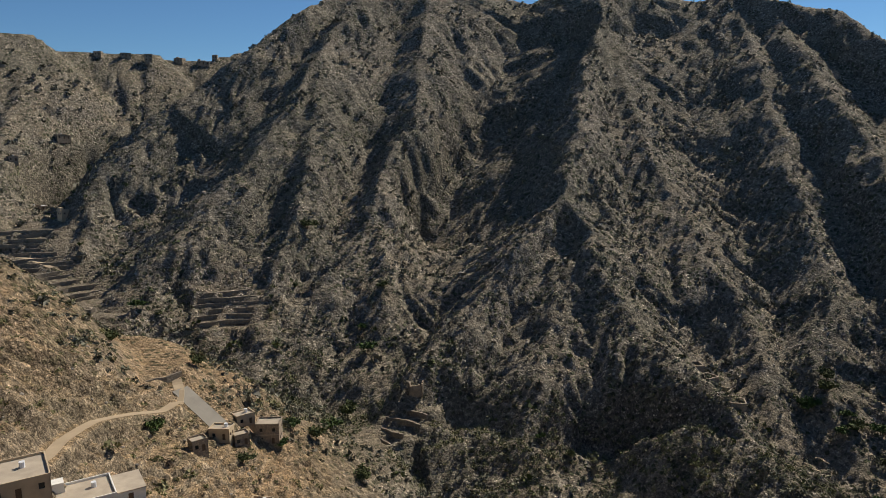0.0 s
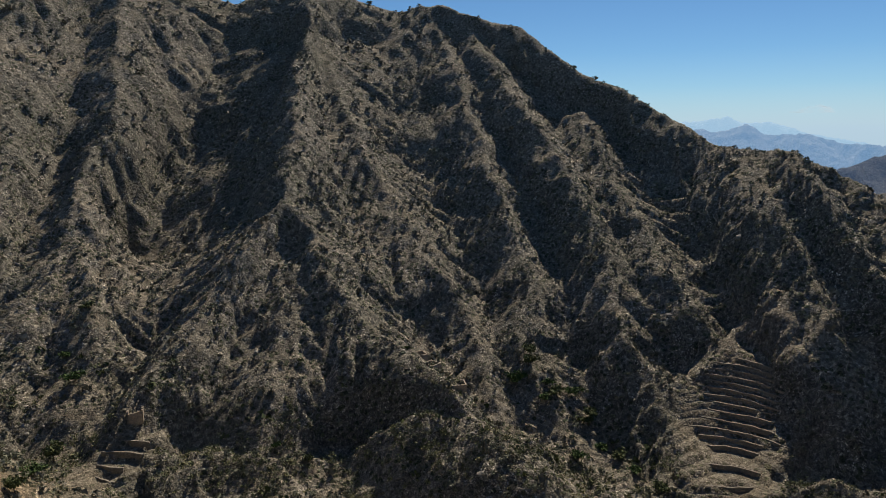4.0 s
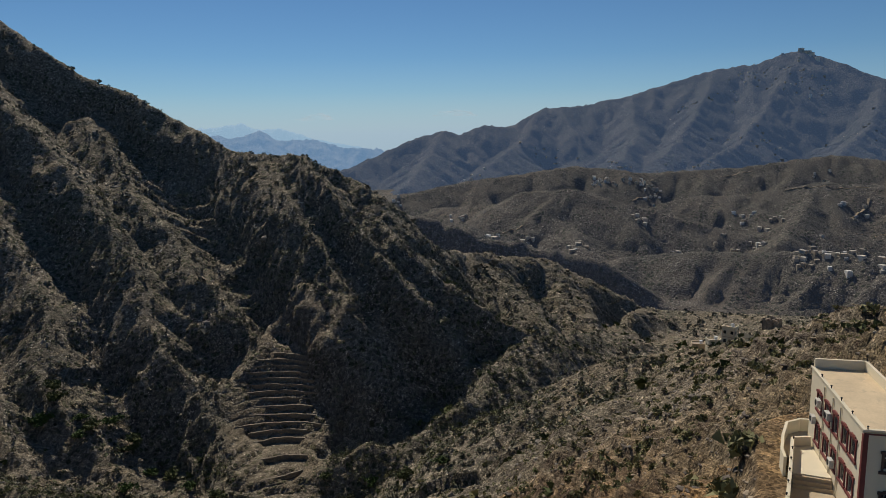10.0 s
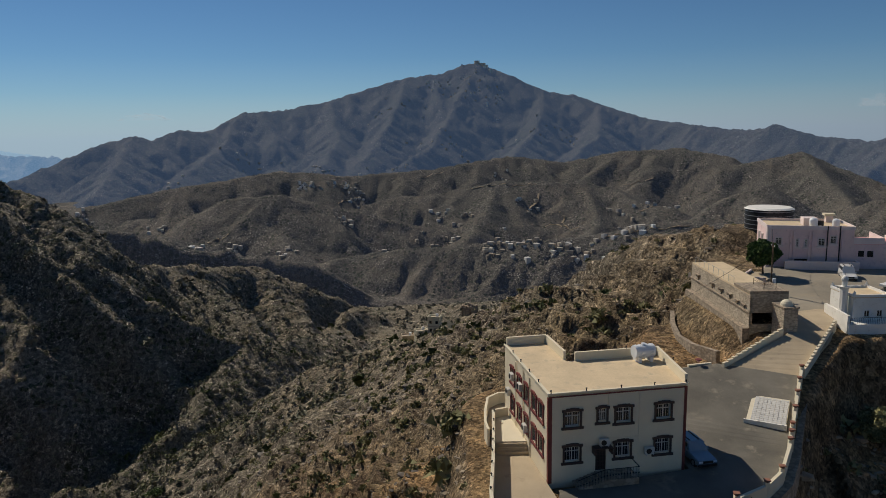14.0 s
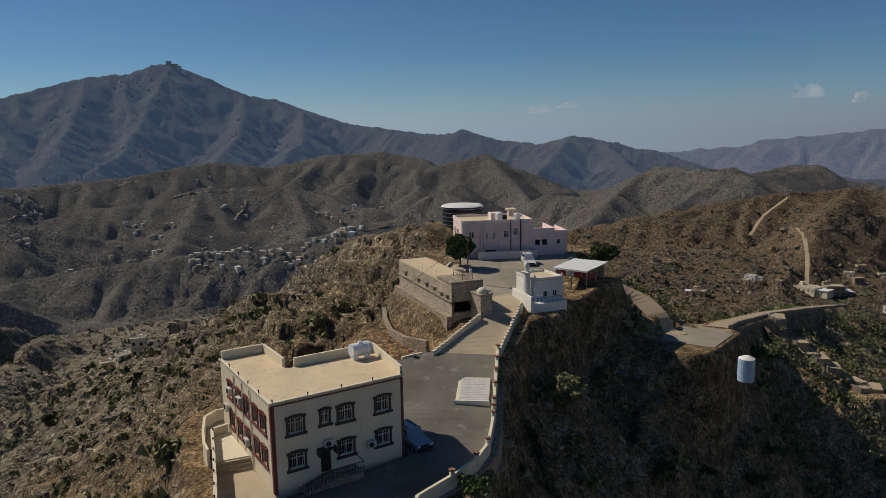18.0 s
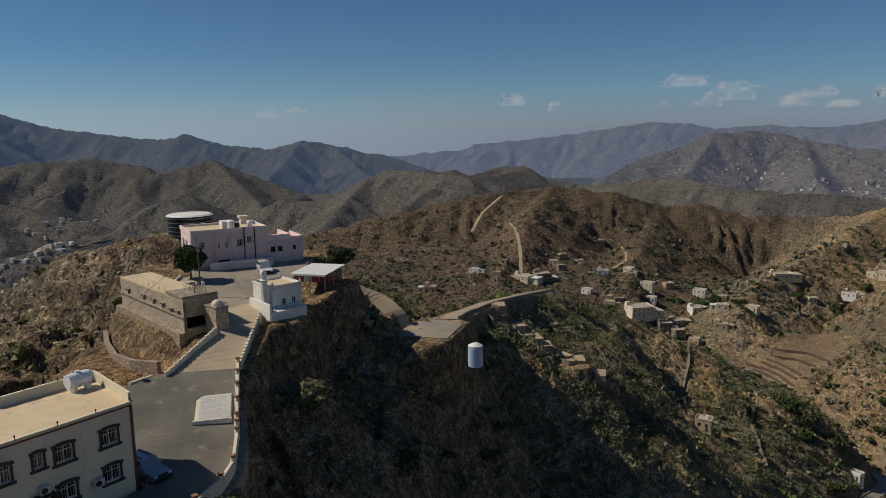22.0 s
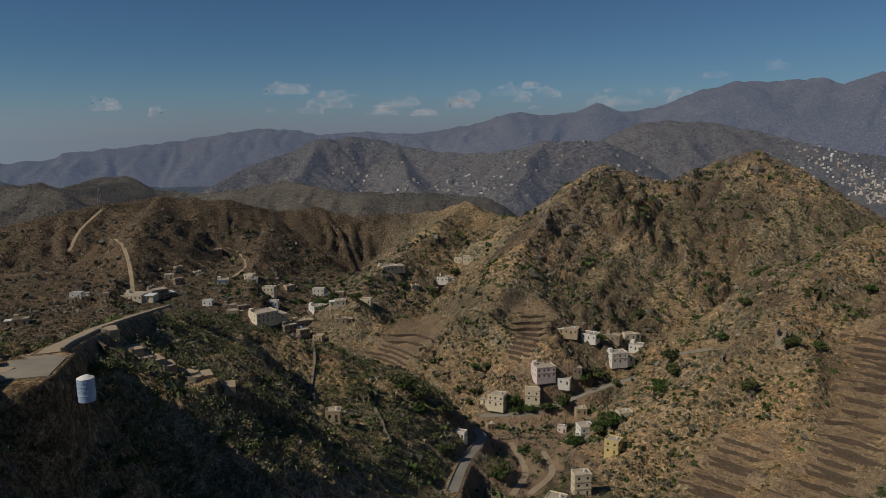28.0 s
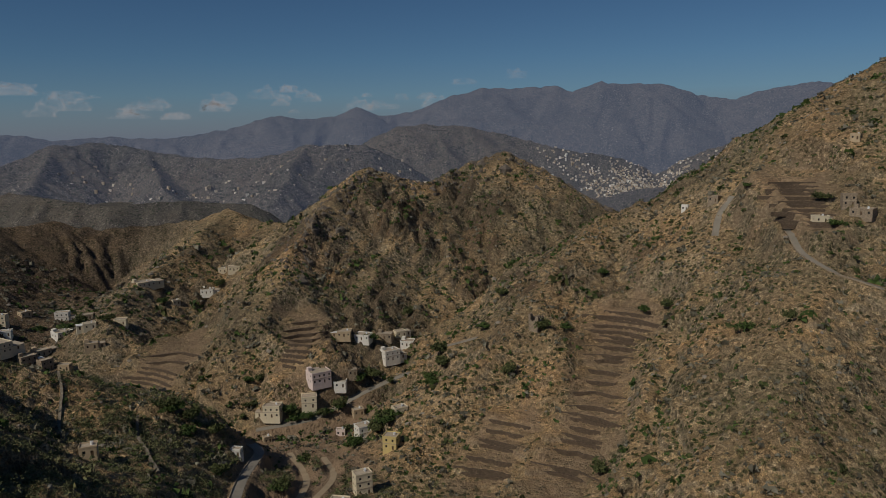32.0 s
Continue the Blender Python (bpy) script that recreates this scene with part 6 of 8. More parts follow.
utility_pole(104.6, -34.2, 5.9, 7.4)
cable((104.6, -34.2, 13.0), (92.0, 8.0, -6.0), 1.5)
cable((104.6, -34.2, 12.8), (121.7, -39.5, 12.8), 0.6)
lamp = thing("street_lamp", pose(101.5, -33.6, 5.6), "short white lamp post by the stone house", "street lamp")
part("post", tube(0.05, 0.05, 0, 2.6, 8), STEEL, lamp)
part("head", box(-0.2, 0.2, -0.2, 0.2, 2.6, 3.2, 0.05), PLASTIC, lamp)
cistern = thing("water_tank", Matrix.Translation((0, 0, 0)), "pale blue upright plastic water tank on the slope", "water tank")
BLUE_TANK = plain("pale_blue_plastic", (0.42, 0.54, 0.70), 0.4, vary=0.06)
part("body", tube(1.15, 1.15, -0.6, 2.7, 22), BLUE_TANK, cistern)
for k in range(4):
    part("rib", tube(1.2, 1.2, 0.3 + 0.65 * k, 0.4 + 0.65 * k, 22), BLUE_TANK, cistern)
part("top", tube(1.15, 0.45, 2.7, 3.05, 22), WHITE, cistern, "white domed top")
cistern.matrix_basis = pose(83, -69, -6)

# ---- roads and tracks ----
GRAVEL = plain("dusty_gravel", (0.40, 0.31, 0.20), 0.95, vary=0.15, scale=0.15, bump=0.3, grain=5)
ASPHALT = plain("grey_asphalt", (0.27, 0.245, 0.20), 0.9, vary=0.2, scale=0.12, bump=0.2, grain=6)
ROADS = []
ROADS += [("dirt_road_west", 3.2, "gravel", [(-83, 143, -38.4), (-83, 149, -38.8), (-86, 161, -40.7), (-88, 181, -44.5), (-85, 196, -48.8), (-80, 205, -51.7), (-79, 214, -52.5), (-81, 224, -51.8), (-84, 231, -50.6)])]
ROADS += [("paved_road_west", 6, "asphalt", [(-81, 225, -52.1), (-75, 221, -55.6), (-66, 214, -60.0)])]
ROADS += [("dirt_road_upper", 3.6, "gravel", [(-217, 413, -38.4), (-232, 419, -34.6), (-253, 429, -32.5)])]
ROADS += [("bench_road", 4.2, "gravel", [(112, -62, 3.2), (108, -66, 0.6), (103, -67, -1.6), (98, -68, -3.2)])]
ROADS += [("bench_platform", 8.4, "dusty", [(93, -66, -3.8), (97, -71, -4.2), (101, -76, -4.7), (103, -79, -5.2)])]
ROADS += [("bench_road_beyond", 4.0, "gravel", [(104, -80, -5.4), (118, -93, -9.5), (137, -112, -15.4), (160, -139, -22.0), (198, -189, -34.0), (237, -243, -46.8)])]
ROADS += [("hill_track", 3, "gravel", [(413, -391, -80.0), (450, -425, -72.0), (498, -465, -65.4), (527, -484, -60.4)])]
ROADS += [("hill_track_upper", 3, "gravel", [(559, -460, -63.5), (572, -485, -54.3), (577, -507, -45.6), (578, -518, -38.3)])]
ROADS += [("hill_track_east", 3, "gravel", [(393, -477, -87.9), (412, -522, -82.4), (454, -566, -76.7), (467, -564, -71.0)])]
ROADS += [("valley_road", 4.5, "asphalt", [(92, -225, -99.8), (104, -270, -110.2), (111, -311, -118.2), (122, -331, -123.2)])]
ROADS += [("village_road", 4.5, "asphalt", [(136, -378, -136.5), (105, -390, -130.4), (77, -416, -123.4), (50, -433, -114.2), (30, -423, -102.9), (11, -418, -91.1)])]
ROADS += [("field_track", 3, "gravel", [(81, -264, -118.4), (87, -304, -127.6), (109, -352, -137.6)])]
ROADS += [("field_track_east", 3, "gravel", [(89, -344, -134.4), (75, -307, -127.1), (76, -272, -120.3)])]
ROADS += [("slope_road", 4, "asphalt", [(-184, -347, -47.8), (-174, -356, -44.6), (-166, -361, -40.1), (-162, -388, -35.3), (-167, -423, -32.8), (-156, -434, -33.2)])]
ROADS += [("slope_road_upper", 4, "asphalt", [(-137, -454, -35.0), (-144, -470, -25.3), (-154, -478, -14.6)])]
ROADS += [("north_track", 3, "gravel", [(239, 18, -33.0), (221, 5, -26.0), (200, -4, -22.0), (183, -10, -20.0), (167, -15, -18.0)])]


def glide(pts, n=6):
    """Points along a smooth line through the given ones."""
    out = []
    P = [Vector(p) for p in pts]
    P = [P[0] * 2 - P[1], *P, P[-1] * 2 - P[-2]]
    for a, b, c, d in zip(P, P[1:], P[2:], P[3:]):
        for k in range(n):
            t = k / n
            out.append(0.5 * ((2 * b) + (c - a) * t + (2 * a - 5 * b + 4 * c - d) * t * t + (3 * b - a - 3 * c + d) * t ** 3))
    return out + [P[-2]]


for name, wide, kind, pts in ROADS:
    mid = glide(pts)
    left, right = [], []
    for i, p in enumerate(mid):
        d = mid[min(i + 1, len(mid) - 1)] - mid[max(i - 1, 0)]
        n = Vector((-d.y, d.x, 0)).normalized() * (wide / 2)
        z = float(ground([p.x], [p.y])[0])
        left.append(Vector((p.x, p.y, z)) + n)
        right.append(Vector((p.x, p.y, z)) - n)
    tagged(part("road", ribbon(left, right, 0.9, 0.12, 1), {"asphalt": ASPHALT, "dusty": DUSTY, "gravel": GRAVEL}[kind]), kind="structure", label="narrow grey asphalt hill road" if kind == "asphalt" else "pale dusty dirt track")
    if name == "bench_road_beyond":
        tagged(part("kerb", wall_along([(v.x, v.y, v.z) for v in right[::2] + right[-1:]], 0.7, 0.5, 2.6), RUBBLE), kind="structure", label="dry-stone wall holding the road's edge")
    if kind == "asphalt" and wide < 5:
        tagged(part("kerb", wall_along([(v.x, v.y, v.z) for v in left[::2] + left[-1:]], 0.6, 0.4, 1.2), RUBBLE), kind="structure", label="low stone wall along the road")


def track_beyond(pts, wide, height):
    """A pale hill track laid over one of the ranges beyond."""
    mid = glide([(*p, 0) for p in pts], 10)
    left, right = [], []
    for i, p in enumerate(mid):
        d = mid[min(i + 1, len(mid) - 1)] - mid[max(i - 1, 0)]
        n = Vector((-d.y, d.x, 0)).normalized() * (wide / 2)
        z = float(height(np.array([p.x]), np.array([p.y]))[0]) + 0.1
        left.append(Vector((p.x, p.y, z)) + n)
        right.append(Vector((p.x, p.y, z)) - n)
    tagged(part("road", ribbon(left, right, 1.2, 0.22, 1), GRAVEL), kind="structure", label="pale dirt track across the far hills")


# ---- flights of stone-walled field terraces ----
PALE_STONE = masonry("pale_terrace_stone", (0.26, 0.22, 0.165), 0.7, 0.4, 0.5)
TERRACE_STONE = masonry("terrace_stone", (0.13, 0.095, 0.065), 0.7, 0.4, 0.5)


def flight(drop, line):
    rf = random.Random(int(line[0][0]))
    for (ax, ay, ah), (bx, by, bh) in zip(line, line[1:]):
        n = math.hypot(bx - ax, by - ay)
        f = np.array([(bx - ax) / n, (by - ay) / n])
        steps = np.linspace(0, 1, 80)
        zs = ground(ax + (bx - ax) * steps, ay + (by - ay) * steps)
        for level in range(int(math.floor(min(zs) / drop)), int(math.ceil(max(zs) / drop))):
            z = (level + 0.65) * drop
            hits = np.nonzero((zs[:-1] > z) & (zs[1:] <= z))[0]
            if not len(hits):
                continue
            t = steps[hits[0]]
            half = (ah + (bh - ah) * t) * rf.uniform(0.5, 1.1)
            s = np.arange(-half, half + 0.1, 2.5)
            m = np.linspace(-9, 9, 37)
            S, M = np.meshgrid(s, m, indexing="ij")
            px = ax + (bx - ax) * t - f[1] * S + f[0] * M
            py = ay + (by - ay) * t + f[0] * S + f[1] * M
            g = np.abs(ground(px.ravel(), py.ravel()).reshape(px.shape) - z) + 0.04 * np.abs(M)
            k = g.argmin(1)
            k = np.round(np.convolve(np.pad(k, 3, mode="edge"), np.ones(7) / 7, mode="valid")).astype(int)
            pts = [(float(px[a, b]), float(py[a, b]), (level + 1) * drop + 0.15 * rf.uniform(-1, 1)) for a, b in enumerate(k)]
            if len(pts) > 2:
                tagged(part("terrace_wall", wall_along(pts, 0.55, 0.7, 2.0), PALE_STONE if ay > 100 else TERRACE_STONE), kind="structure", label="low dry-stone wall holding a field terrace")


for drop, line in FLIGHTS:
    flight(drop, line)

# little stone-edged plots beside the bench road and on the sunny top of the wooded spur
def plot_wall(x, y, turn, wide, tall):
    pts = []
    for k in range(7):
        a = (k - 3) / 3
        u, v = a * wide / 2, -0.22 * wide * (1 - a * a)
        px, py = x + u * math.cos(turn) - v * math.sin(turn), y + u * math.sin(turn) + v * math.cos(turn)
        pts.append((px, py))
    z = float(np.mean(ground([p[0] for p in pts], [p[1] for p in pts])))
    tagged(part("terrace_wall", wall_along([(px, py, z) for px, py in pts], tall, 0.55, 2.0), PALE_STONE), kind="structure", label="low curved dry-stone wall of a small plot")
    bm = prism(pts + [(pts[-1][0] - wide * 0.5 * math.sin(turn), pts[-1][1] + wide * 0.5 * math.cos(turn)), (pts[0][0] - wide * 0.5 * math.sin(turn), pts[0][1] + wide * 0.5 * math.cos(turn))], z - 2.0, z + tall - 0.25)
    tagged(part("plot", bm, GRAVEL), kind="structure", label="bare ochre earth of a small walled plot")


rw = random.Random(31)
for k in range(9):
    t = k / 8
    plot_wall(113 + 24 * t + rw.uniform(-1.5, 1.5), -74 - 29 * t + rw.uniform(-1.5, 1.5), radians(150 + rw.uniform(-20, 20)), rw.uniform(3.2, 5.0), rw.uniform(0.5, 1.0))
for k in range(10):
    t = k / 9
    plot_wall(150 - 24 * t + rw.uniform(-2, 2), -131 - 13 * t + rw.uniform(-2, 2), radians(148 + rw.uniform(-25, 25)), rw.uniform(4.0, 6.0), rw.uniform(0.4, 0.9))
for run, tall in (([(186, -282), (179, -272), (173, -259), (163, -246)], 1.3), ([(150, -277), (143, -262), (131, -246), (119, -230)], 1.1)):
    P = glide([(*p, 0) for p in run], 5)
    z = ground([p.x for p in P], [p.y for p in P])
    tagged(part("stone_wall", wall_along([(p.x, p.y, float(h)) for p, h in zip(P, z)], tall, 1.1, 2.5), PALE_STONE), kind="structure", label="thick pale dry-stone wall running down the spur")

# ---- hamlets ----
STYLES = {
    "tan": (plain("tan_render", (0.52, 0.41, 0.27), 0.9, vary=0.14, scale=0.4), "tan rendered flat-roofed house"),
    "cream": (CREAM, "cream rendered flat-roofed house"),
    "white": (WHITE, "whitewashed flat-roofed house"),
    "stone": (RUBBLE, "grey-brown stone house with a flat roof"),
    "pink": (PINK_PALE, "pale pink flat-roofed house"),
    "orange": (plain("orange_render", (0.58, 0.33, 0.20), 0.9, vary=0.1, scale=0.4), "orange rendered low house"),
    "yellow": (plain("yellow_render", (0.62, 0.50, 0.22), 0.9, vary=0.1, scale=0.4), "yellow rendered house"),
}
DULL_ROOF = plain("dusty_roof", (0.44, 0.37, 0.28), 0.95, vary=0.18, scale=0.3)
HAMLETS = {}
HAMLETS["west_village"] = [(-63, 207, 7.8, 1, 'tan'), (-61, 224, 7.7, 1, 'tan'), (-52, 221, 9.3, 2, 'stone'), (-58, 209, 4.4, 1, 'stone'), (-66, 194, 4.2, 1, 'stone')]
HAMLETS["near_roofs"] = [(-79, 127, 17.0, 1, 'tan'), (-72, 140, 14.5, 1, 'white'), (-48, 188, 7.4, 1, 'tan'), (-42, 192, 7.4, 1, 'tan')]
HAMLETS["north_spur"] = [(260, 35, 5.4, 2, 'cream'), (259, 40, 4.1, 1, 'cream'), (264, 46, 5.9, 1, 'tan')]
HAMLETS["south_hamlet"] = [(402, -382, 19.2, 1, 'cream'), (395, -397, 15.0, 2, 'stone'), (380, -277, 10.3, 1, 'tan'), (305, -402, 20.6, 2, 'cream'), (289, -409, 11.8, 2, 'stone'), (277, -408, 9.3, 2, 'stone'), (267, -412, 8.5, 1, 'tan'), (327, -397, 9.7, 1, 'tan'), (322, -438, 8.5, 1, 'white'), (295, -456, 13.7, 1, 'white'), (268, -444, 9.8, 1, 'cream'), (256, -462, 10.0, 1, 'cream'), (323, -402, 8.1, 1, 'stone'), (259, -429, 10.2, 1, 'tan')]
HAMLETS["south_slopes"] = [(279, -543, 18.2, 1, 'cream'), (247, -590, 13.1, 1, 'white'), (233, -618, 12.4, 1, 'cream'), (470, -550, 14.8, 1, 'orange'), (359, -462, 10.1, 1, 'cream'), (438, -488, 8.2, 1, 'cream'), (415, -440, 8.6, 1, 'stone'), (406, -360, 7.7, 1, 'stone'), (420, -356, 6.9, 1, 'tan'), (422, -346, 7.7, 1, 'tan'), (255, -545, 7.6, 1, 'cream')]
HAMLETS["valley_village"] = [(128, -386, 12.2, 2, 'cream'), (109, -395, 11.0, 2, 'cream'), (127, -370, 5.5, 1, 'tan'), (105, -404, 15.1, 2, 'pink'), (93, -408, 9.2, 1, 'white'), (87, -415, 6.7, 1, 'stone'), (102, -467, 11.3, 1, 'tan'), (90, -471, 12.8, 1, 'white'), (78, -490, 13.3, 1, 'stone'), (71, -465, 14.0, 2, 'white'), (62, -490, 11.6, 1, 'white'), (71, -362, 9.9, 2, 'white'), (51, -330, 8.9, 2, 'yellow'), (51, -362, 9.2, 1, 'cream'), (88, -382, 6.2, 1, 'pink'), (58, -289, 9.3, 3, 'cream')]
HAMLETS["valley_village"] += [(63, -265, 9.4, 1, 'cream'), (115, -294, 5.5, 1, 'white')]
HAMLETS["ruins"] = [(140, -224, 7.1, 1, 'tan'), (-6, 313, 8.9, 1, 'ruin'), (-24, -410, 9.5, 3, 'ruin'), (149, -568, 7.4, 1, 'ruin'), (239, 20, 4.5, 1, 'ruin')]
HAMLETS["west_slope"] = [(-182, -414, 9.9, 1, 'cream'), (-203, -410, 14.4, 1, 'stone'), (-145, -484, 8.7, 1, 'stone'), (-131, -503, 4.9, 1, 'white'), (-225, -470, 7.4, 1, 'tan'), (-199, -419, 8.8, 2, 'stone')]
HAMLETS["hilltop"] = [(-318, 732, 8.8, 1, 'stone'), (-295, 740, 11.3, 1, 'stone'), (-273, 740, 8.7, 2, 'stone'), (-253, 773, 11.5, 1, 'stone'), (-231, 774, 10.2, 1, 'stone'), (-296, 597, 9.7, 1, 'stone'), (-297, 547, 11.7, 1, 'stone'), (-303, 538, 7.8, 1, 'stone'), (-233, 468, 10.7, 1, 'tan'), (-220, 785, 6.4, 2, 'stone')]
HAMLETS["south_hamlet"] += [(432, -359, 10.0, 1, 'white'), (431, -447, 9.0, 1, 'cream'), (450, -478, 8.0, 1, 'tan'), (383, -455, 11.0, 1, 'white'), (337, -406, 11.0, 1, 'stone'), (339, -456, 12.0, 2, 'cream'), (323, -502, 12.0, 2, 'white'), (291, -426, 12.0, 1, 'tan'), (351, -400, 9.0, 1, 'white'), (290, -480, 9.0, 1, 'stone'), (248, -630, 10.0, 1, 'cream'), (371, -474, 10.0, 1, 'cream'), (345, -491, 9.0, 1, 'tan'), (69, -501, 10.0, 1, 'cream'), (81, -398, 8.0, 1, 'tan')]


def village_house(x, y, wide, storeys, style, rng, group, facing=None):
    """A flat-roofed village house: walls with real window openings, panes, roof and parapets."""
    mat, label = STYLES[style]
    deep, high = wide * rng.uniform(0.65, 0.9), 3.1 * storeys
    yaw = math.degrees(math.atan2(-y, -x)) + 90 + rng.uniform(-28, 28) if facing is None else facing
    cs = [(x + r * math.cos(a), y + r * math.sin(a)) for r, a in [(wide * 0.45, k * math.pi / 2) for k in range(4)]]
    zs = ground([c[0] for c in cs] + [x], [c[1] for c in cs] + [y])
    z = float(np.max(zs)) * 0.1 + float(np.mean(zs)) * 0.9 - 0.3
    extra = {1: " on the slope", 2: " with two storeys", 3: " with three storeys"}[storeys]
    ob = thing("house", pose(x, y, z, 0, 0, yaw), label + extra, "house", group)
    n = max(2, int(wide / 3))
    holes = []
    for s in range(storeys):
        for k in range(n):
            c = (k + 0.5) * wide / n + rng.uniform(-0.2, 0.2)
            if s == 0 and k == n // 2:
                holes.append((c - 0.5, c + 0.5, 0.05, 2.1))
            else:
                holes.append((c - 0.5, c + 0.5, 3.1 * s + 1.0, 3.1 * s + 2.2))
    base = Matrix.Translation((-wide / 2, -deep / 2, 0))
    part("wall_front", pierced(wide, -3.5, high, 0.3, holes), mat, ob, m=base)
    for h in holes:
        part("door" if h[3] - h[2] > 1.5 else "window", box(h[0], h[1], 0.2, 0.25, h[2], h[3]), WOOD if h[3] - h[2] > 1.5 else GLASS, ob, m=base)
    sides = [(c - 0.45, c + 0.45, 3.1 * s + 1.0, 3.1 * s + 2.1) for s in range(storeys) for c in (deep * 0.3, deep * 0.7)]
    for mm in (base @ pose(0, deep, 0, 0, 0, -90), base @ pose(wide, 0, 0, 0, 0, 90)):
        part("wall_side", pierced(deep - 0.002, -3.5, high - 0.003, 0.3, sides), mat, ob, m=mm)
        for h in sides:
            part("window", box(h[0], h[1], 0.2, 0.25, h[2], h[3]), GLASS, ob, m=mm)
    part("wall_back", box(0.3, wide - 0.3, deep - 0.3, deep, -3.5, high - 0.004), mat, ob, m=base)
    part("roof", box(0.02, wide - 0.02, 0.02, deep - 0.02, high, high + 0.15), DULL_ROOF, ob, m=base)
    for a in ((-0.1, wide + 0.1, -0.1, 0.15), (-0.1, 0.15, 0.15, deep + 0.1), (wide - 0.15, wide + 0.1, 0.15, deep + 0.1), (0.15, wide - 0.15, deep - 0.15, deep + 0.1)):
        part("parapet", box(*a, high + 0.02, high + 0.65), mat, ob, m=base)
    for s in range(1, storeys):
        part("string_course", box(-0.12, wide + 0.12, -0.14, -0.01, 3.1 * s - 0.12, 3.1 * s + 0.1), DULL_ROOF, ob, m=base)
    if wide > 7.5 and rng.random() < 0.65:
        side = rng.choice((-1, 1))
        x0, x1 = (wide, wide * 1.5) if side > 0 else (-wide * 0.5, 0)
        wing = part("annex", box(x0 + 0.01, x1 - 0.01, deep * 0.15, deep * 0.95, -3.5, 2.7), mat, ob, "lower annex", m=base)
        part("annex_roof", box(x0 - 0.15, x1 + 0.15, deep * 0.1, deep, 2.71, 2.9), SHEET if rng.random() < 0.4 else DULL_ROOF, wing)
        part("annex_door", box((x0 + x1) / 2 - 0.5, (x0 + x1) / 2 + 0.5, deep * 0.15 - 0.04, deep * 0.15 - 0.005, 0.0, 2.0), WOOD, wing)
    if wide > 8 and rng.random() < 0.6:
        part("stair_head", box(0.4, 2.8, deep - 3.2, deep - 0.5, high + 0.15, high + 2.3), mat, ob, m=base)
    if rng.random() < 0.5:
        part("roof_tank", tube(0.55, 0.55, high + 0.15, high + 1.3, 10, (wide * 0.7, deep * 0.6)), PLASTIC, ob, "white roof water tank", m=base)
    return ob


def ruin(x, y, wide, tall, rng):
    z = float(ground([x], [y])[0])
    ob = thing("ruined_tower", pose(x, y, z, 0, 0, rng.uniform(0, 90)), "roofless ruined dry-stone building on the slope", "ruin", "stone ruins")
    h = 3.2 * tall
    for k, (a, b) in enumerate(((0.0, 0.0), (0.0, 90.0), (0.0, 180.0), (0.0, 270.0))):
        bm = bmesh.new()
        n = 6
        for i in range(n):
            slab(bm, -wide / 2 + i * wide / n, -wide / 2 + (i + 1) * wide / n, -wide / 2, -wide / 2 + 0.6, -3, h * rng.uniform(0.55, 1.0))
        part("wall", bm, RUBBLE, ob, m=pose(0, 0, 0, 0, 0, b))
    return ob


rng = random.Random(4)
for hamlet, rows in HAMLETS.items():
    for x, y, wide, storeys, style in rows:
        if style == "ruin":
            ruin(x, y, max(4, wide * 0.7), storeys, rng)
        else:
            village_house(x, y, max(4.5, wide * 0.8), storeys, style, rng, "houses of the " + hamlet.replace("_", " "))

# stone ruins on the spur
for k in range(4):
    t = k / 3
    x, y = 121 + 7 * t, 312 - 30 * t
    z = float(ground([x], [y])[0])
    enc = thing("stone_enclosure", pose(x, y, z, 0, 0, 25 * k), "low ruined dry-stone enclosure on the spur", "ruin", "spur enclosures")
    for b in (0, 90, 180, 270):
        part("wall", box(-3.2, 3.2, -3.4, -2.8, -2.5, 1.0 + 0.3 * ((k + b) % 3)), RUBBLE, enc, m=pose(0, 0, 0, 0, 0, b + 0.5))
# pylon on the hill
zp = float(ground([581], [-519])[0])
mast = thing("radio_mast", pose(581, -519, zp), "slim red and white lattice radio mast on the hill", "mast")
for sx, sy in ((-1, -1), (1, -1), (1, 1), (-1, 1)):
    part("leg", bar((sx * 1.6, sy * 1.6, -1), (sx * 0.3, sy * 0.3, 26), 0.16), STEEL, mast)
for k in range(9):
    w = 1.6 - 1.3 * k / 9
    bm = bmesh.new()
    for (ax, ay), (bx, by) in zip(((-1, -1), (1, -1), (1, 1), (-1, 1)), ((1, -1), (1, 1), (-1, 1), (-1, -1))):
        bar((ax * w, ay * w, 2.8 * k), (bx * (w - 0.14), by * (w - 0.14), 2.8 * k + 2.8), 0.1, 4, bm)
    part("brace", bm, RED if k % 2 else STEEL, mast)
part("aerial", bar((0, 0, 26), (0, 0, 31), 0.08), RED, mast)


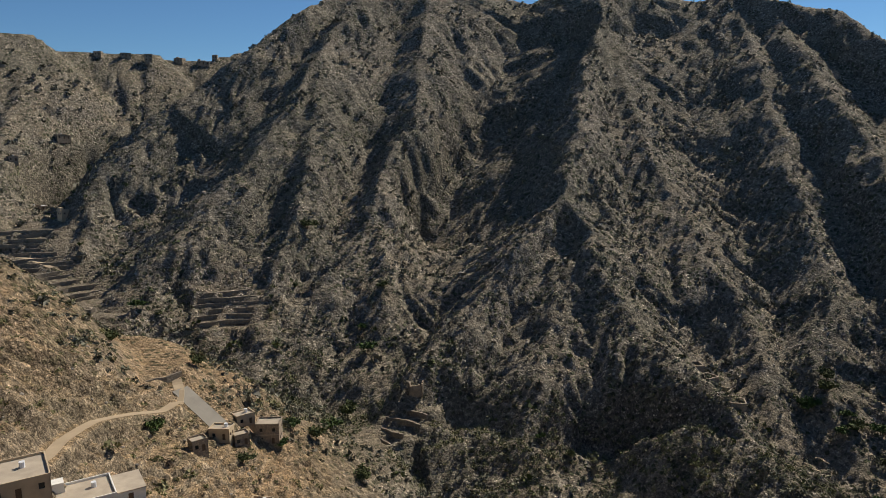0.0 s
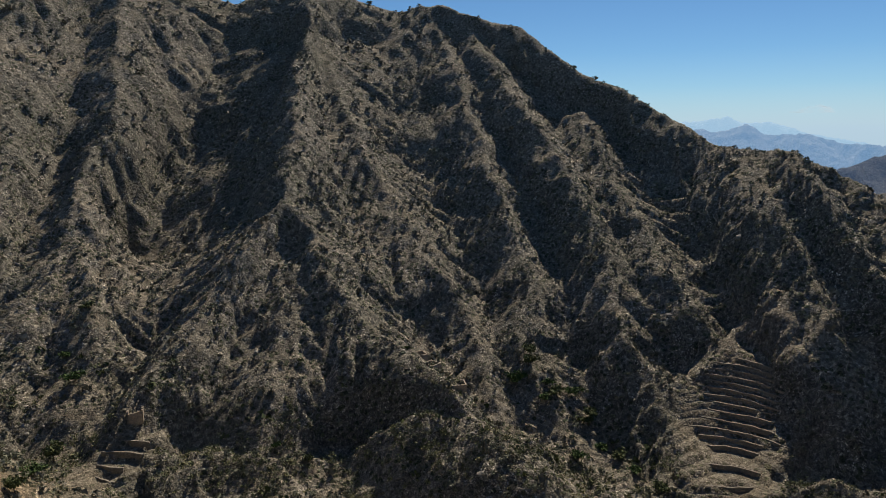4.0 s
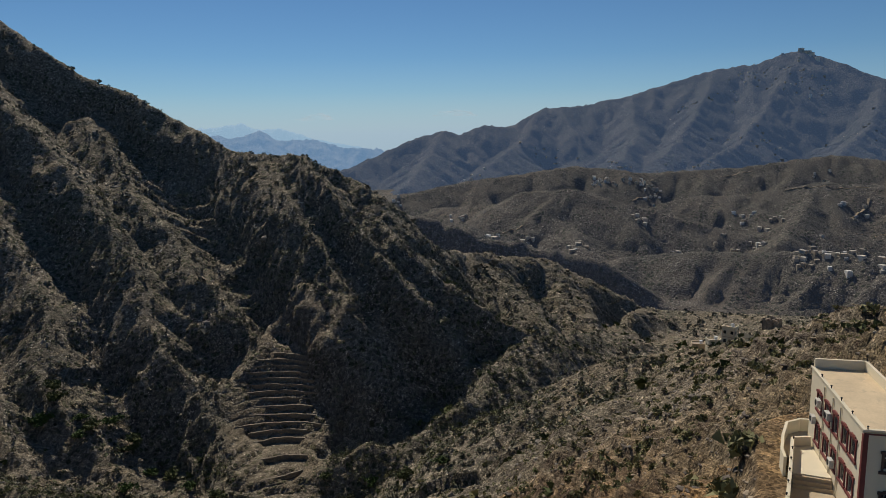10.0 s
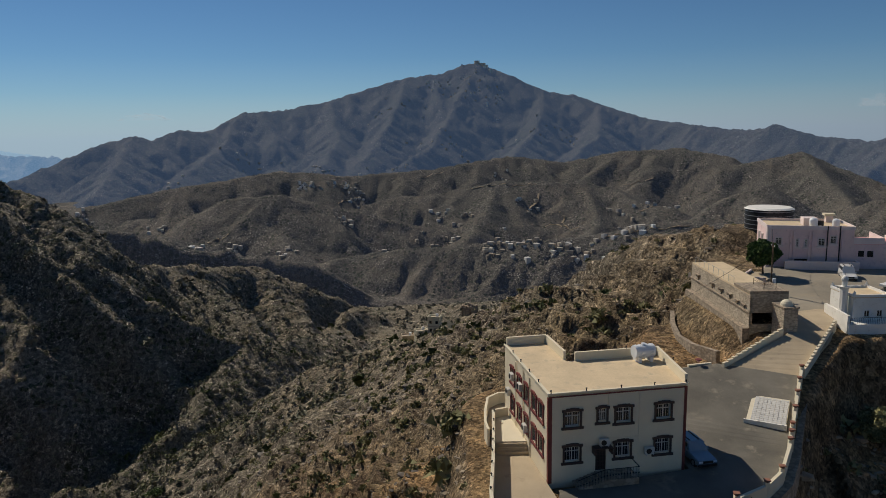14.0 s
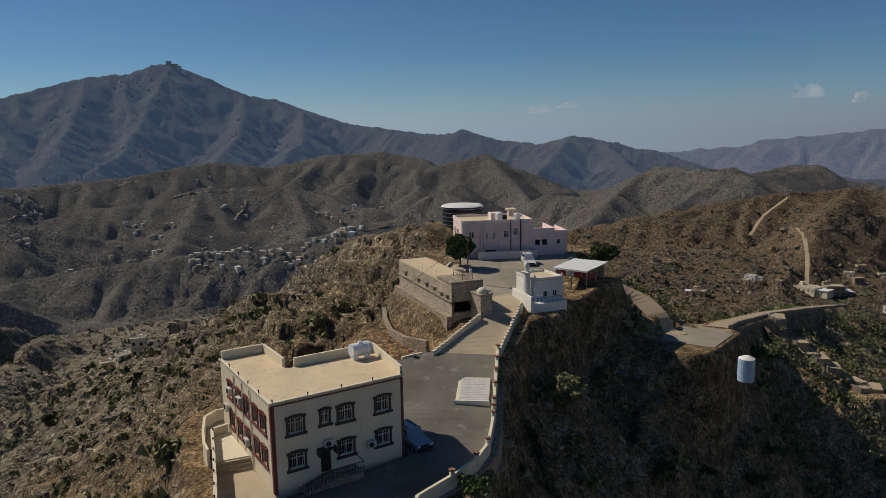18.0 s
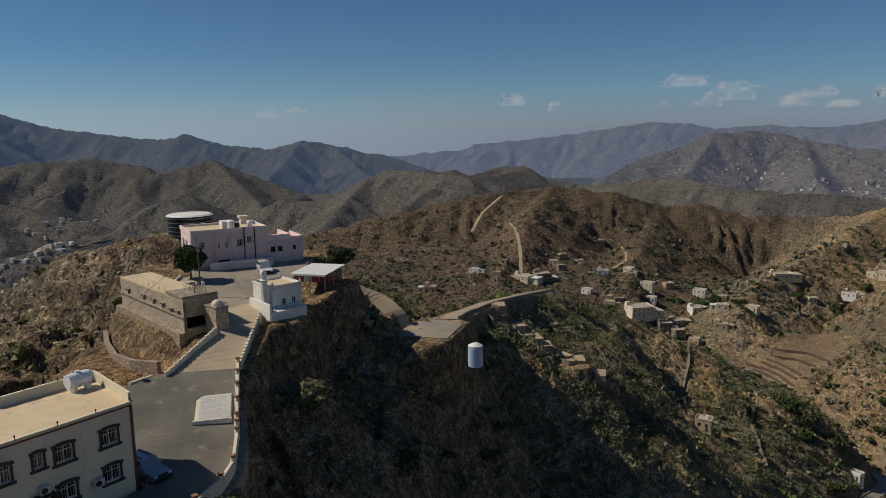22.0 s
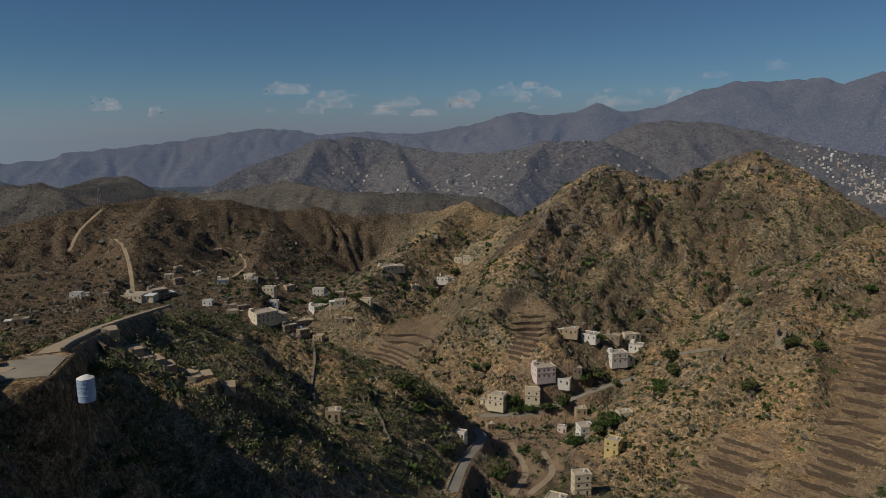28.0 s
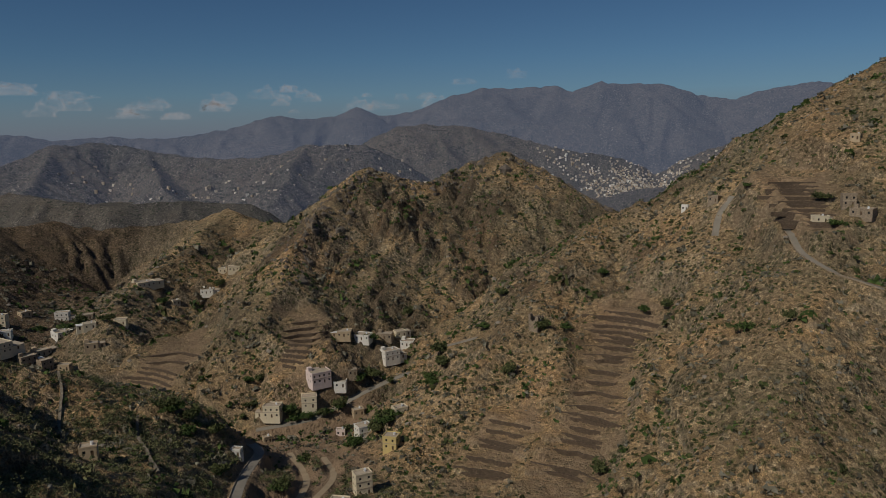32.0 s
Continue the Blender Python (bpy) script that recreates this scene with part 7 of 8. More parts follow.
# ---- small settlements on the hills beyond, too far to tell their windows ----
def far_houses(name, centres, count, spread, height, size, seed, label):
    r = np.random.default_rng(seed)
    V, Q = [], []
    for cx, cy in centres:
        X, Y = cx + r.normal(0, spread, count), cy + r.normal(0, spread, count)
        Z = height(X, Y)
        for x, y, z in zip(X, Y, Z):
            w, d, h, a = size * r.uniform(0.6, 1.3), size * r.uniform(0.6, 1.1), size * r.uniform(0.35, 0.7), r.uniform(0, 3.14)
            c, s = math.cos(a), math.sin(a)
            o = len(V)
            for zz in (z - size, z + h):
                for px, py in ((-w, -d), (w, -d), (w, d), (-w, d)):
                    V.append((x + (px * c - py * s) / 2, y + (px * s + py * c) / 2, zz))
            Q += [(o + 4, o + 5, o + 6, o + 7)] + [(o + i, o + (i + 1) % 4, o + 4 + (i + 1) % 4, o + 4 + i) for i in range(4)]
    me = bpy.data.meshes.new(name)
    me.from_pydata(V, [], Q)
    me.materials.append(FAR_WALLS)
    return tagged(new(name, me), label, "settlement", kind="stuff")


FAR_WALLS, n, l, b = material("far_walls")
l.new(ramp(n, l, n.new("ShaderNodeNewGeometry").outputs["Random Per Island"], [(0.0, (0.70, 0.66, 0.58)), (0.4, (0.46, 0.39, 0.30)), (0.65, (0.34, 0.29, 0.23)), (1.0, (0.80, 0.79, 0.76))]), b.inputs["Base Color"])
far_houses("hilltop_fort", [(4235, 295), (4230, 250)], 4, 14, lambda X, Y: RANGE["backdrop_high_mountain"](X, Y), 22, 4, "dark fort houses on the high mountain's peak")
HILL_HAMLETS = [(1750, 568), (1750, 527), (1788, 494), (1803, 471), (1784, 439), (894, 441), (1028, 445), (1111, 608), (1394, 934), (980, 345), (1171, 303), (1035, 216), (1191, 174), (1205, 139), (995, 65), (1228, 30), (985, -5)]
HILL_HAMLETS += [(999, -35), (974, -58), (961, -76), (1370, 172), (1328, 120), (1955, 77), (1410, -164), (1414, -225), (1801, -346), (983, -125), (979, -152), (1405, 4), (1743, 554), (1765, 416), (988, 40), (992, 20), (1336, -180)]
far_houses("hamlet_mid_hills", HILL_HAMLETS, 7, 13, lambda X, Y: RANGE["backdrop_near_hills"](X, Y), 6.8, 1, "small pale houses scattered along the hill terraces")
far_houses("hamlet_high_mountain", [(2640, 882), (2523, 759), (2668, 714), (2664, 670), (4052, 422), (4034, 202), (3482, 15), (3344, 404), (2652, 493), (3008, 1180), (2266, 1206), (3676, -180), (4100, 330), (3900, 250), (3950, 560), (3700, 700), (3300, 250)], 14, 60, lambda X, Y: RANGE["backdrop_high_mountain"](X, Y), 9, 2, "tiny pale houses on the high mountain's flanks")
far_houses("far_town", [(-450, -3374), (-513, -3292), (-560, -3230), (-620, -3290), (-680, -3330), (-752, -3402), (-810, -3347), (-600, -3360), (-700, -3260), (-650, -3200), (-560, -3310), (-640, -3400)], 70, 45, lambda X, Y: RANGE["backdrop_south_ranges"](X, Y), 7.5, 3, "far white town in the basin")
far_houses("town_fringe", [(-305, -3455), (-378, -3415), (-874, -3323), (-947, -3336), (-575, -3388), (-724, -3522), (-364, -3537), (-1016, -3341), (987, -2287), (895, -2244), (1327, -2426), (700, -2150), (420, -2200), (300, -2350)], 22, 80, lambda X, Y: RANGE["backdrop_south_ranges"](X, Y), 9, 5, "scattered pale houses round the far basin")
for pts in [[(986, -101), (978, -139), (972, -175), (968, -210)], [(1709, 463), (1755, 443), (1777, 416)], [(1046, 492), (1047, 476), (1054, 460)], [(1881, 291), (1907, 255), (1948, 213)], [(1342, -5), (1364, -50), (1316, -91)], [(1137, -103), (1162, -122), (1164, -149), (1162, -176), (1296, -228)], [(1464, 116), (1476, 75), (1481, 29), (1488, -19)], [(1398, -59), (1384, -68), (1373, -63)], [(1389, 6), (1428, -15), (1453, -20)], [(1403, -210), (1405, -238)], [(1880, -243), (1865, -284), (1879, -315)]]:
    track_beyond(pts, 3.6, RANGE["backdrop_near_hills"])


# ---- scrub, trees and stones ----
def leaves(name, dark, light, rough=0.8):
    m, n, l, b = material(name)
    l.new(ramp(n, l, n.new("ShaderNodeNewGeometry").outputs["Random Per Island"], [(0.0, dark), (1.0, light)]), b.inputs["Base Color"])
    b.inputs["Roughness"].default_value = rough
    b.inputs["Specular IOR Level"].default_value = 0.2
    return m


SCRUB_LEAF = leaves("scrub_leaf", (0.075, 0.072, 0.052), (0.25, 0.235, 0.18))
OLIVE_LEAF = leaves("olive_leaf", (0.10, 0.10, 0.042), (0.31, 0.29, 0.14))
THICKET_LEAF = leaves("thicket_leaf", (0.042, 0.05, 0.023), (0.22, 0.225, 0.105))
GREEN_LEAF = leaves("bush_leaf", (0.04, 0.055, 0.02), (0.13, 0.145, 0.055))
TREE_LEAF = leaves("tree_leaf", (0.03, 0.055, 0.016), (0.10, 0.15, 0.04))
STONES = plain("loose_stone", (0.30, 0.265, 0.215), 0.95, vary=0.3, scale=0.5, bump=0.4)


def clump_points(r, count, flat=0.75, leaf=0.30, lobes=7, tight=0.26):
    """Small leaf triangles spread through an uneven, gappy crown of radius 1."""
    mids = r.normal(0, 0.42, (lobes, 3)) * (1, 1, 0.7)
    c = mids[r.integers(0, lobes, count)] + r.normal(0, tight, (count, 3))
    c[:, 2] = np.abs(c[:, 2] * flat) + 0.12
    a = r.normal(0, 1, (count, 3, 3))
    a -= a.mean(1, keepdims=True)
    a /= np.linalg.norm(a, axis=2, keepdims=True)
    return c[:, None, :] + a * leaf * r.uniform(0.6, 1.3, (count, 1, 1))


def cast(name, x, y, size, shapes, r, mat, label, category, sink=0.1):
    """Many small plants or stones as one mesh, each a turned and scaled copy of one of a few shapes."""
    z = ground(x, y)
    V = []
    pick = r.integers(0, len(shapes), len(x))
    turn = r.uniform(0, 2 * np.pi, len(x))
    for i in range(len(x)):
        t = shapes[pick[i]]
        c, s = math.cos(turn[i]), math.sin(turn[i])
        p = t.reshape(-1, 3) * size[i]
        V.append(np.stack([x[i] + p[:, 0] * c - p[:, 1] * s, y[i] + p[:, 0] * s + p[:, 1] * c, z[i] + p[:, 2] - sink * size[i]], 1))
    co = np.concatenate(V).astype(np.float32)
    n = len(co) // 3
    me = bpy.data.meshes.new(name)
    me.vertices.add(len(co))
    me.vertices.foreach_set("co", co.ravel())
    me.loops.add(n * 3)
    me.loops.foreach_set("vertex_index", np.arange(n * 3, dtype=np.int32))
    me.polygons.add(n)
    me.polygons.foreach_set("loop_start", np.arange(0, n * 3, 3, dtype=np.int32))
    me.polygons.foreach_set("loop_total", np.full(n, 3, dtype=np.int32))
    me.materials.append(mat)
    me.update(calc_edges=True)
    return tagged(new(name, me), label, category, kind="stuff")


def free_of_roads(x, y, gap=3.0):
    ok = np.ones(len(x), bool)
    for pts, half, soft in PADS:
        d, z, s = to_line(x, y, pts)
        ok &= d > half + 0.6 if half > 5 else d > half + 2.5
    for drop, line in FLIGHTS:
        d, half, s = to_line(x, y, line)
        ok &= d > half
    for rows in HAMLETS.values():
        for hx, hy, w, st, sty in rows:
            ok &= np.hypot(x - hx, y - hy) > w * 0.75
    return ok


def scatter(r, count, r0, r1, power, grove, seed, yaw0=-211, yaw1=33):
    """Random places in view, thicker where a slow noise says so."""
    yaw = np.radians(r.uniform(yaw0, yaw1, count))
    d = (r0 ** power + (r1 ** power - r0 ** power) * r.uniform(0, 1, count)) ** (1 / power)
    x, y = -np.sin(yaw) * d, np.cos(yaw) * d
    keep = perlin(x / 45, y / 45, seed) + 0.6 * perlin(x / 14, y / 14, seed + 1) + r.normal(0, 0.25, count) > grove
    x, y = x[keep], y[keep]
    ok = free_of_roads(x, y)
    return x[ok], y[ok]


def round_points(r, count, leaf):
    """A low round shrub of radius 1: leaf triangles over an uneven dome."""
    a = r.uniform(0, 2 * np.pi, count)
    up = r.uniform(0.0, 1.0, count)
    side = np.sqrt(1 - up * up)
    lump = 0.78 + 0.2 * np.sin(3 * a + r.uniform(0, 6)) * side + r.normal(0, 0.10, count)
    c = np.stack([side * np.cos(a), side * np.sin(a), up * 0.85], 1) * lump[:, None]
    t = r.normal(0, 1, (count, 3, 3))
    t -= t.mean(1, keepdims=True)
    t /= np.linalg.norm(t, axis=2, keepdims=True)
    return c[:, None, :] + t * leaf * r.uniform(0.7, 1.3, (count, 1, 1))


rg = np.random.default_rng(12)
rounds = [round_points(rg, 11, 0.58) for _ in range(10)]
fulls = [round_points(rg, 26, 0.34) for _ in range(8)]
bushy_crowns = [clump_points(rg, 52, 1.1, 0.15, 10, 0.22) for _ in range(8)]
x, y = scatter(rg, 32000, 230, 760, 1.4, -0.35, 41)
cast("scrub", x, y, rg.lognormal(0.12, 0.38, len(x)) * (0.75 + np.hypot(x, y) / 1200), rounds, rg, SCRUB_LEAF, "grey-green thorny scrub dotted over the slopes", "scrub")
GREY_LEAF = leaves("grey_shrub_leaf", (0.085, 0.088, 0.058), (0.27, 0.265, 0.18))
x, y = scatter(rg, 11000, 235, 560, 1.2, -0.1, 45, -78, 33)
cast("slope_shrubs", x, y, rg.lognormal(0.32, 0.32, len(x)), fulls, rg, GREY_LEAF, "round grey-green shrubs on the lower mountain slopes", "scrub")
bushes = [round_points(rg, 50, 0.34) for _ in range(6)]
x, y = scatter(rg, 7000, 45, 170, 1.5, -0.2, 43)
cast("near_bushes", x, y, rg.lognormal(-0.3, 0.45, len(x)), bushes, rg, OLIVE_LEAF, "low olive green bushes on the ochre slope below the houses", "scrub")
x, y = scatter(rg, 11000, 165, 310, 1.6, -0.2, 43)
cast("near_scrub", x, y, rg.lognormal(-0.35, 0.45, len(x)), fulls, rg, OLIVE_LEAF, "low olive green bushes on the ochre slope", "scrub")
x, y = scatter(rg, 11000, 120, 600, 1.2, 0.1, 51)
keep = (y < 140) | (to_line(x, y, STREAMS[0][1])[0] < 55)
x, y = x[keep], y[keep]
cast("green_bushes", x, y, rg.lognormal(0.1, 0.4, len(x)) * (0.7 + np.hypot(x, y) / 900), rounds, rg, GREEN_LEAF, "dull green bushes in the gullies and on the slopes", "bush")

x, y = scatter(rg, 12000, 230, 760, 1.3, 0.05, 53, -212, -140)
cast("southern_bushes", x, y, rg.lognormal(0.0, 0.4, len(x)) * (0.7 + np.hypot(x, y) / 900), rounds, rg, TREE_LEAF, "dark green bushes dotted over the southern slopes", "bush")

# thickets: the shady flank of the wooded spur, and the stream banks below the great mountain
SPUR = next(pts for slope, pts in RIDGES if slope == 0.55 and pts[0][0] == 146)
yaw, d = np.radians(rg.uniform(-175, -112, 24000)), 70 + 280 * rg.uniform(0, 1, 24000) ** 0.75
x, y = -np.sin(yaw) * d, np.cos(yaw) * d
gap = to_line(x, y, SPUR)[0]
keep = (gap < 75) & (perlin(x / 25, y / 25, 91) + rg.normal(0, 0.3, 24000) > -0.1) & ~((x < 112) & (y > -90)) & free_of_roads(x, y) & (to_line(x, y, [(152, -130, 0), (124, -145, 0)])[0] > 7) & (to_line(x, y, [(112, -72, 0), (140, -104, 0)])[0] > 6)
cast("thicket", x[keep], y[keep], rg.lognormal(0.24, 0.42, keep.sum()), bushy_crowns, rg, THICKET_LEAF, "dense dark green thicket on the wooded spur", "bush")
yaw, d = np.radians(rg.uniform(-75, 25, 16000)), rg.uniform(200, 480, 16000)
x, y = -np.sin(yaw) * d, np.cos(yaw) * d
keep = (to_line(x, y, STREAMS[0][1])[0] < 30) & (perlin(x / 25, y / 25, 95) + rg.normal(0, 0.3, 16000) > -0.1) & free_of_roads(x, y)
cast("stream_thicket", x[keep], y[keep], rg.lognormal(0.4, 0.4, keep.sum()), bushy_crowns, rg, THICKET_LEAF, "green bushes along the stream bed", "bush")


def stone_shape(r):
    """A rough angular stone as triangles."""
    bm = bmesh.new()
    bmesh.ops.create_icosphere(bm, subdivisions=1, radius=0.5)
    co = {v: Vector(v.co) * r.uniform(0.8, 1.15) for v in bm.verts}
    t = np.array([[co[v][:] for v in f.verts] for f in bm.faces]) * (1.2, 0.9, 0.7)
    bm.free()
    return t


stones = [stone_shape(rg) for _ in range(6)]
x, y = scatter(rg, 15000, 50, 650, 1.15, 0.0, 61)
cast("loose_stones", x, y, rg.lognormal(-0.25, 0.5, len(x)) * (0.6 + np.hypot(x, y) / 500), stones, rg, STONES, "pale angular stones lying over the slopes", "stones", 0.15)


# dark crags along the crest of the southern hill and in bands on the house ridge
CRAG = plain("dark_crag_rock", (0.15, 0.125, 0.10), 0.95, vary=0.4, scale=0.4, bump=0.6, grain=3)
spine = next(pts for slope, pts in RIDGES if pts[0] == (105, -427, -100))
cx, cy = [], []
for (ax, ay, az), (bx, by, bz) in zip(spine[2:], spine[3:]):
    t = rg.uniform(0, 1, 130)
    cx.append(ax + (bx - ax) * t + rg.normal(0, 11, 130))
    cy.append(ay + (by - ay) * t + rg.normal(0, 11, 130))
x, y = np.concatenate(cx), np.concatenate(cy)
cast("crest_crags", x, y, rg.lognormal(1.2, 0.5, len(x)), [s * (0.8, 1.0, 1.3) for s in stones], rg, CRAG, "dark jagged crags along the hill crest", "rock", 0.3)
RUBBLE_STONE = plain("ochre_rubble", (0.36, 0.29, 0.20), 0.95, vary=0.4, scale=0.6, bump=0.4)
x, y = scatter(rg, 17000, 50, 200, 1.35, -0.15, 65, -128, 10)
cast("slope_rubble", x, y, rg.lognormal(-0.75, 0.5, len(x)), [s * (1.2, 1.0, 0.75) for s in stones], rg, RUBBLE_STONE, "ochre rubble strewn over the slope below the houses", "stones", 0.2)
x, y = scatter(rg, 15000, 58, 190, 1.3, 0.35, 63, -125, 5)
cast("ledge_rocks", x, y, rg.lognormal(-0.1, 0.45, len(x)), [s * (1.3, 1.1, 0.6) for s in stones], rg, CRAG, "dark rock ledges cropping out of the ochre slope", "rock", 0.3)


def tree_kind(seed, tall, wide, leaf, count=620, fine=0.17, full=False):
    """A tree with a tapered forked trunk and an uneven crown of many small leaves."""
    r = np.random.default_rng(seed)
    ob = thing("tree", pose(0, 0, -900), "bushy green tree with a short forked trunk", "tree", "trees")
    bm = tube(0.09 * tall / 3, 0.05 * tall / 3, -0.5, tall * 0.45, 7)
    for k in range(5):
        a = k * 1.3 + r.uniform(0, 1)
        bar((0, 0, tall * r.uniform(0.25, 0.42)), (wide * 0.35 * math.cos(a), wide * 0.35 * math.sin(a), tall * r.uniform(0.55, 0.75)), 0.03 * tall / 3, 5, bm)
    part("trunk", bm, BARK, ob)
    t = clump_points(r, count, 0.9, fine, 11, 0.22) * (wide * 0.62, wide * 0.62, tall * 0.55) + (0, 0, tall * 0.32)
    if full:
        c = r.normal(0, 1, (count, 3))
        c /= np.linalg.norm(c, axis=1, keepdims=True)
        c *= (0.86 + 0.16 * np.sin(5 * c[:, :1] + 4 * c[:, 1:2]) * np.cos(6 * c[:, 2:]) + r.normal(0, 0.05, (count, 1))) * r.uniform(0.55, 1, (count, 1)) ** 0.3
        t = (t - t.mean(1, keepdims=True)) + c[:, None, :] * (wide * 0.55, wide * 0.55, tall * 0.40) + (0, 0, tall * 0.62)
    me = bpy.data.meshes.new("crown")
    me.from_pydata(t.reshape(-1, 3).tolist(), [], [(3 * i, 3 * i + 1, 3 * i + 2) for i in range(count)])
    me.materials.append(leaf)
    crown = new("crown", me)
    crown.parent = ob
    return ob


KINDS = [tree_kind(1, 4.5, 4.2, TREE_LEAF), tree_kind(2, 5.5, 4.6, GREEN_LEAF), tree_kind(3, 3.6, 4.0, TREE_LEAF), tree_kind(4, 4.2, 4.8, GREEN_LEAF)]
TREES = {}
TREES["near_slope"] = [(53, -18, 0.5), (77, -52, 0.7), (85, -64, 0.65), (86, -74, 0.55), (90, -80, 0.6), (74, -66, 0.5), (88, -90, 0.7)]
TREES["mountain_foot"] = [(-73, 437, 1.6), (-31, 359, 1.53), (-38, 317, 1.6), (-40, 282, 1.5), (-24, 236, 1.25), (-48, 240, 1.11), (-41, 245, 1.12), (-48, 219, 0.85), (-55, 200, 0.78), (-79, 196, 1.02), (-81, 245, 0.97), (-153, 371, 1.6), (-111, 246, 1.14), (48, 293, 0.81), (60, 286, 0.71), (-36, 378, 1.15)]
TREES["mountain_foot"] += [(-25, 398, 1.08)]
TREES["gully"] = [(173, 312, 1.51), (182, 312, 1.42), (181, 295, 1.25), (189, 296, 1.49), (198, 294, 1.39), (199, 281, 1.36), (196, 267, 1.3), (199, 258, 1.28), (178, 260, 1.24), (160, 252, 0.99), (198, 244, 1.23), (195, 225, 1.17), (175, 310, 1.29), (186, 318, 1.33), (188, 303, 1.18), (196, 279, 1.13)]
TREES["gully"] += [(236, 175, 1.11), (231, 154, 1.26), (231, 135, 1.05), (226, 192, 0.98)]
TREES["valley"] = [(139, -286, 1.6), (132, -287, 1.6), (123, -292, 1.24), (146, -385, 0.87), (119, -390, 1.6), (92, -396, 1.6), (99, -392, 1.47), (78, -428, 1.6), (59, -358, 1.6), (63, -358, 1.6), (53, -359, 1.6), (32, -412, 1.6), (38, -401, 1.6), (95, -333, 1.15), (88, -272, 1.47), (111, -266, 1.31)]
TREES["valley"] += [(116, -387, 1.47), (66, -529, 1.6), (6, -425, 1.41), (-5, -469, 1.6)]
TREES["hamlet"] = [(296, -465, 1.6), (277, -451, 1.6), (320, -470, 1.6), (257, -449, 1.56), (256, -526, 1.6), (238, -594, 1.6), (197, -546, 1.6), (140, -286, 1.6), (133, -286, 1.6), (123, -290, 1.14), (226, -272, 1.39), (201, -226, 1.1), (110, -93, 0.65), (113, -100, 0.55)]
TREES["slope"] = [(-73, -478, 1.6), (-189, -432, 1.6), (-186, -404, 1.48), (-27, -405, 1.6), (-41, -410, 1.49), (-44, -293, 1.6), (-158, -464, 1.04), (33, -419, 1.6), (39, -407, 1.6), (59, -360, 1.6), (74, -348, 1.6), (-7, -375, 1.47), (-88, -421, 1.6), (-101, -420, 1.6), (-121, -347, 1.44), (-133, -325, 1.17)]
TREES["village"] = [(139, -286, 1.35), (133, -286, 1.1), (124, -294, 1.01), (111, -264, 0.99), (97, -332, 1.1), (117, -390, 1.6), (108, -388, 1.4), (101, -390, 1.16), (91, -397, 1.6), (78, -428, 1.6), (84, -416, 1.48), (64, -420, 0.9), (56, -358, 1.53), (64, -359, 1.54), (73, -346, 1.23), (86, -385, 0.96)]
TREES["village"] += [(37, -403, 1.6), (31, -412, 1.6), (86, -470, 1.6), (88, -272, 1.21), (127, -386, 1.17), (142, -391, 1.19), (148, -402, 1.04), (142, -407, 1.04)]
rt = random.Random(9)
placed = 0
for grove, rows in TREES.items():
    for x, y, s in rows:
        z = float(ground([x], [y])[0])
        k = KINDS[placed % 4]
        m = pose(x, y, z, 0, 0, rt.uniform(0, 360)) @ Matrix.Scale(s, 4)
        if placed < 4:
            k.matrix_basis, ob = m, k
        else:
            ob = copy_thing(k, m)
            ob.matrix_basis = m
        tagged(ob, group="trees of the " + grove.replace("_", " "))
        placed += 1
# the dense round tree of the courtyard
court_tree = tree_kind(7, 5.2, 4.6, TREE_LEAF, 5200, 0.11, True)
court_tree.matrix_basis = pose(114.2, -36.0, 6.9)
tagged(court_tree, "dense dark green round-crowned courtyard tree", "tree", "courtyard trees")
shade_tree = tree_kind(8, 4.0, 5.0, GREEN_LEAF, 4200, 0.10, True)
shade_tree.matrix_basis = pose(116.5, -64.5, 4.5)
tagged(shade_tree, "light green feathery tree beside the shed", "tree", "courtyard trees")

slope_tree = tree_kind(9, 4.6, 5.2, OLIVE_LEAF, 5200, 0.085, True)
slope_tree.matrix_basis = pose(80, -39, -6.0)
tagged(slope_tree, "light olive round-crowned tree on the shady slope below the yard", "tree", "courtyard trees")

# ---- haze on the horizon: a glowing shell, painted brighter towards the sun ----
HAZE, n, l, b = material("horizon_haze")
n.remove(b)
pos = n.new("ShaderNodeNewGeometry").outputs["Position"]
sep = n.new("ShaderNodeSeparateXYZ")
l.new(pos, sep.inputs[0])
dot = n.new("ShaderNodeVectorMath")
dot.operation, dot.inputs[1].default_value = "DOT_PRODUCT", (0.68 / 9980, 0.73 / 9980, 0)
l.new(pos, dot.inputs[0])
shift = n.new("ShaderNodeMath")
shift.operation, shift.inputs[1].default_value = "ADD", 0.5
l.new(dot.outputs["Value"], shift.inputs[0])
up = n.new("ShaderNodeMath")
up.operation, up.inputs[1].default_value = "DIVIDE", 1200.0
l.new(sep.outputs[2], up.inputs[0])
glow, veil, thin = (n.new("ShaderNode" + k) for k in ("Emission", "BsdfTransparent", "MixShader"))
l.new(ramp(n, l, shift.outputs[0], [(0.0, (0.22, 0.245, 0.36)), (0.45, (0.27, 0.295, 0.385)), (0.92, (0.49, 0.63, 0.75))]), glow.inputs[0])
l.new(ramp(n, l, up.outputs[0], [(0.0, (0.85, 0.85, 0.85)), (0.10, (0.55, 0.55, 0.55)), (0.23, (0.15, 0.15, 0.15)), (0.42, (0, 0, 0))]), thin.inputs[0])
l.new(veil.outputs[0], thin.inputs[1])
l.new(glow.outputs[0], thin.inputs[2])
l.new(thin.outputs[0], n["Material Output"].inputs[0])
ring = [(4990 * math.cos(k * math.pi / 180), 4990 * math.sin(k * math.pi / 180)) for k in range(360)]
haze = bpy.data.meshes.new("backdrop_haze")
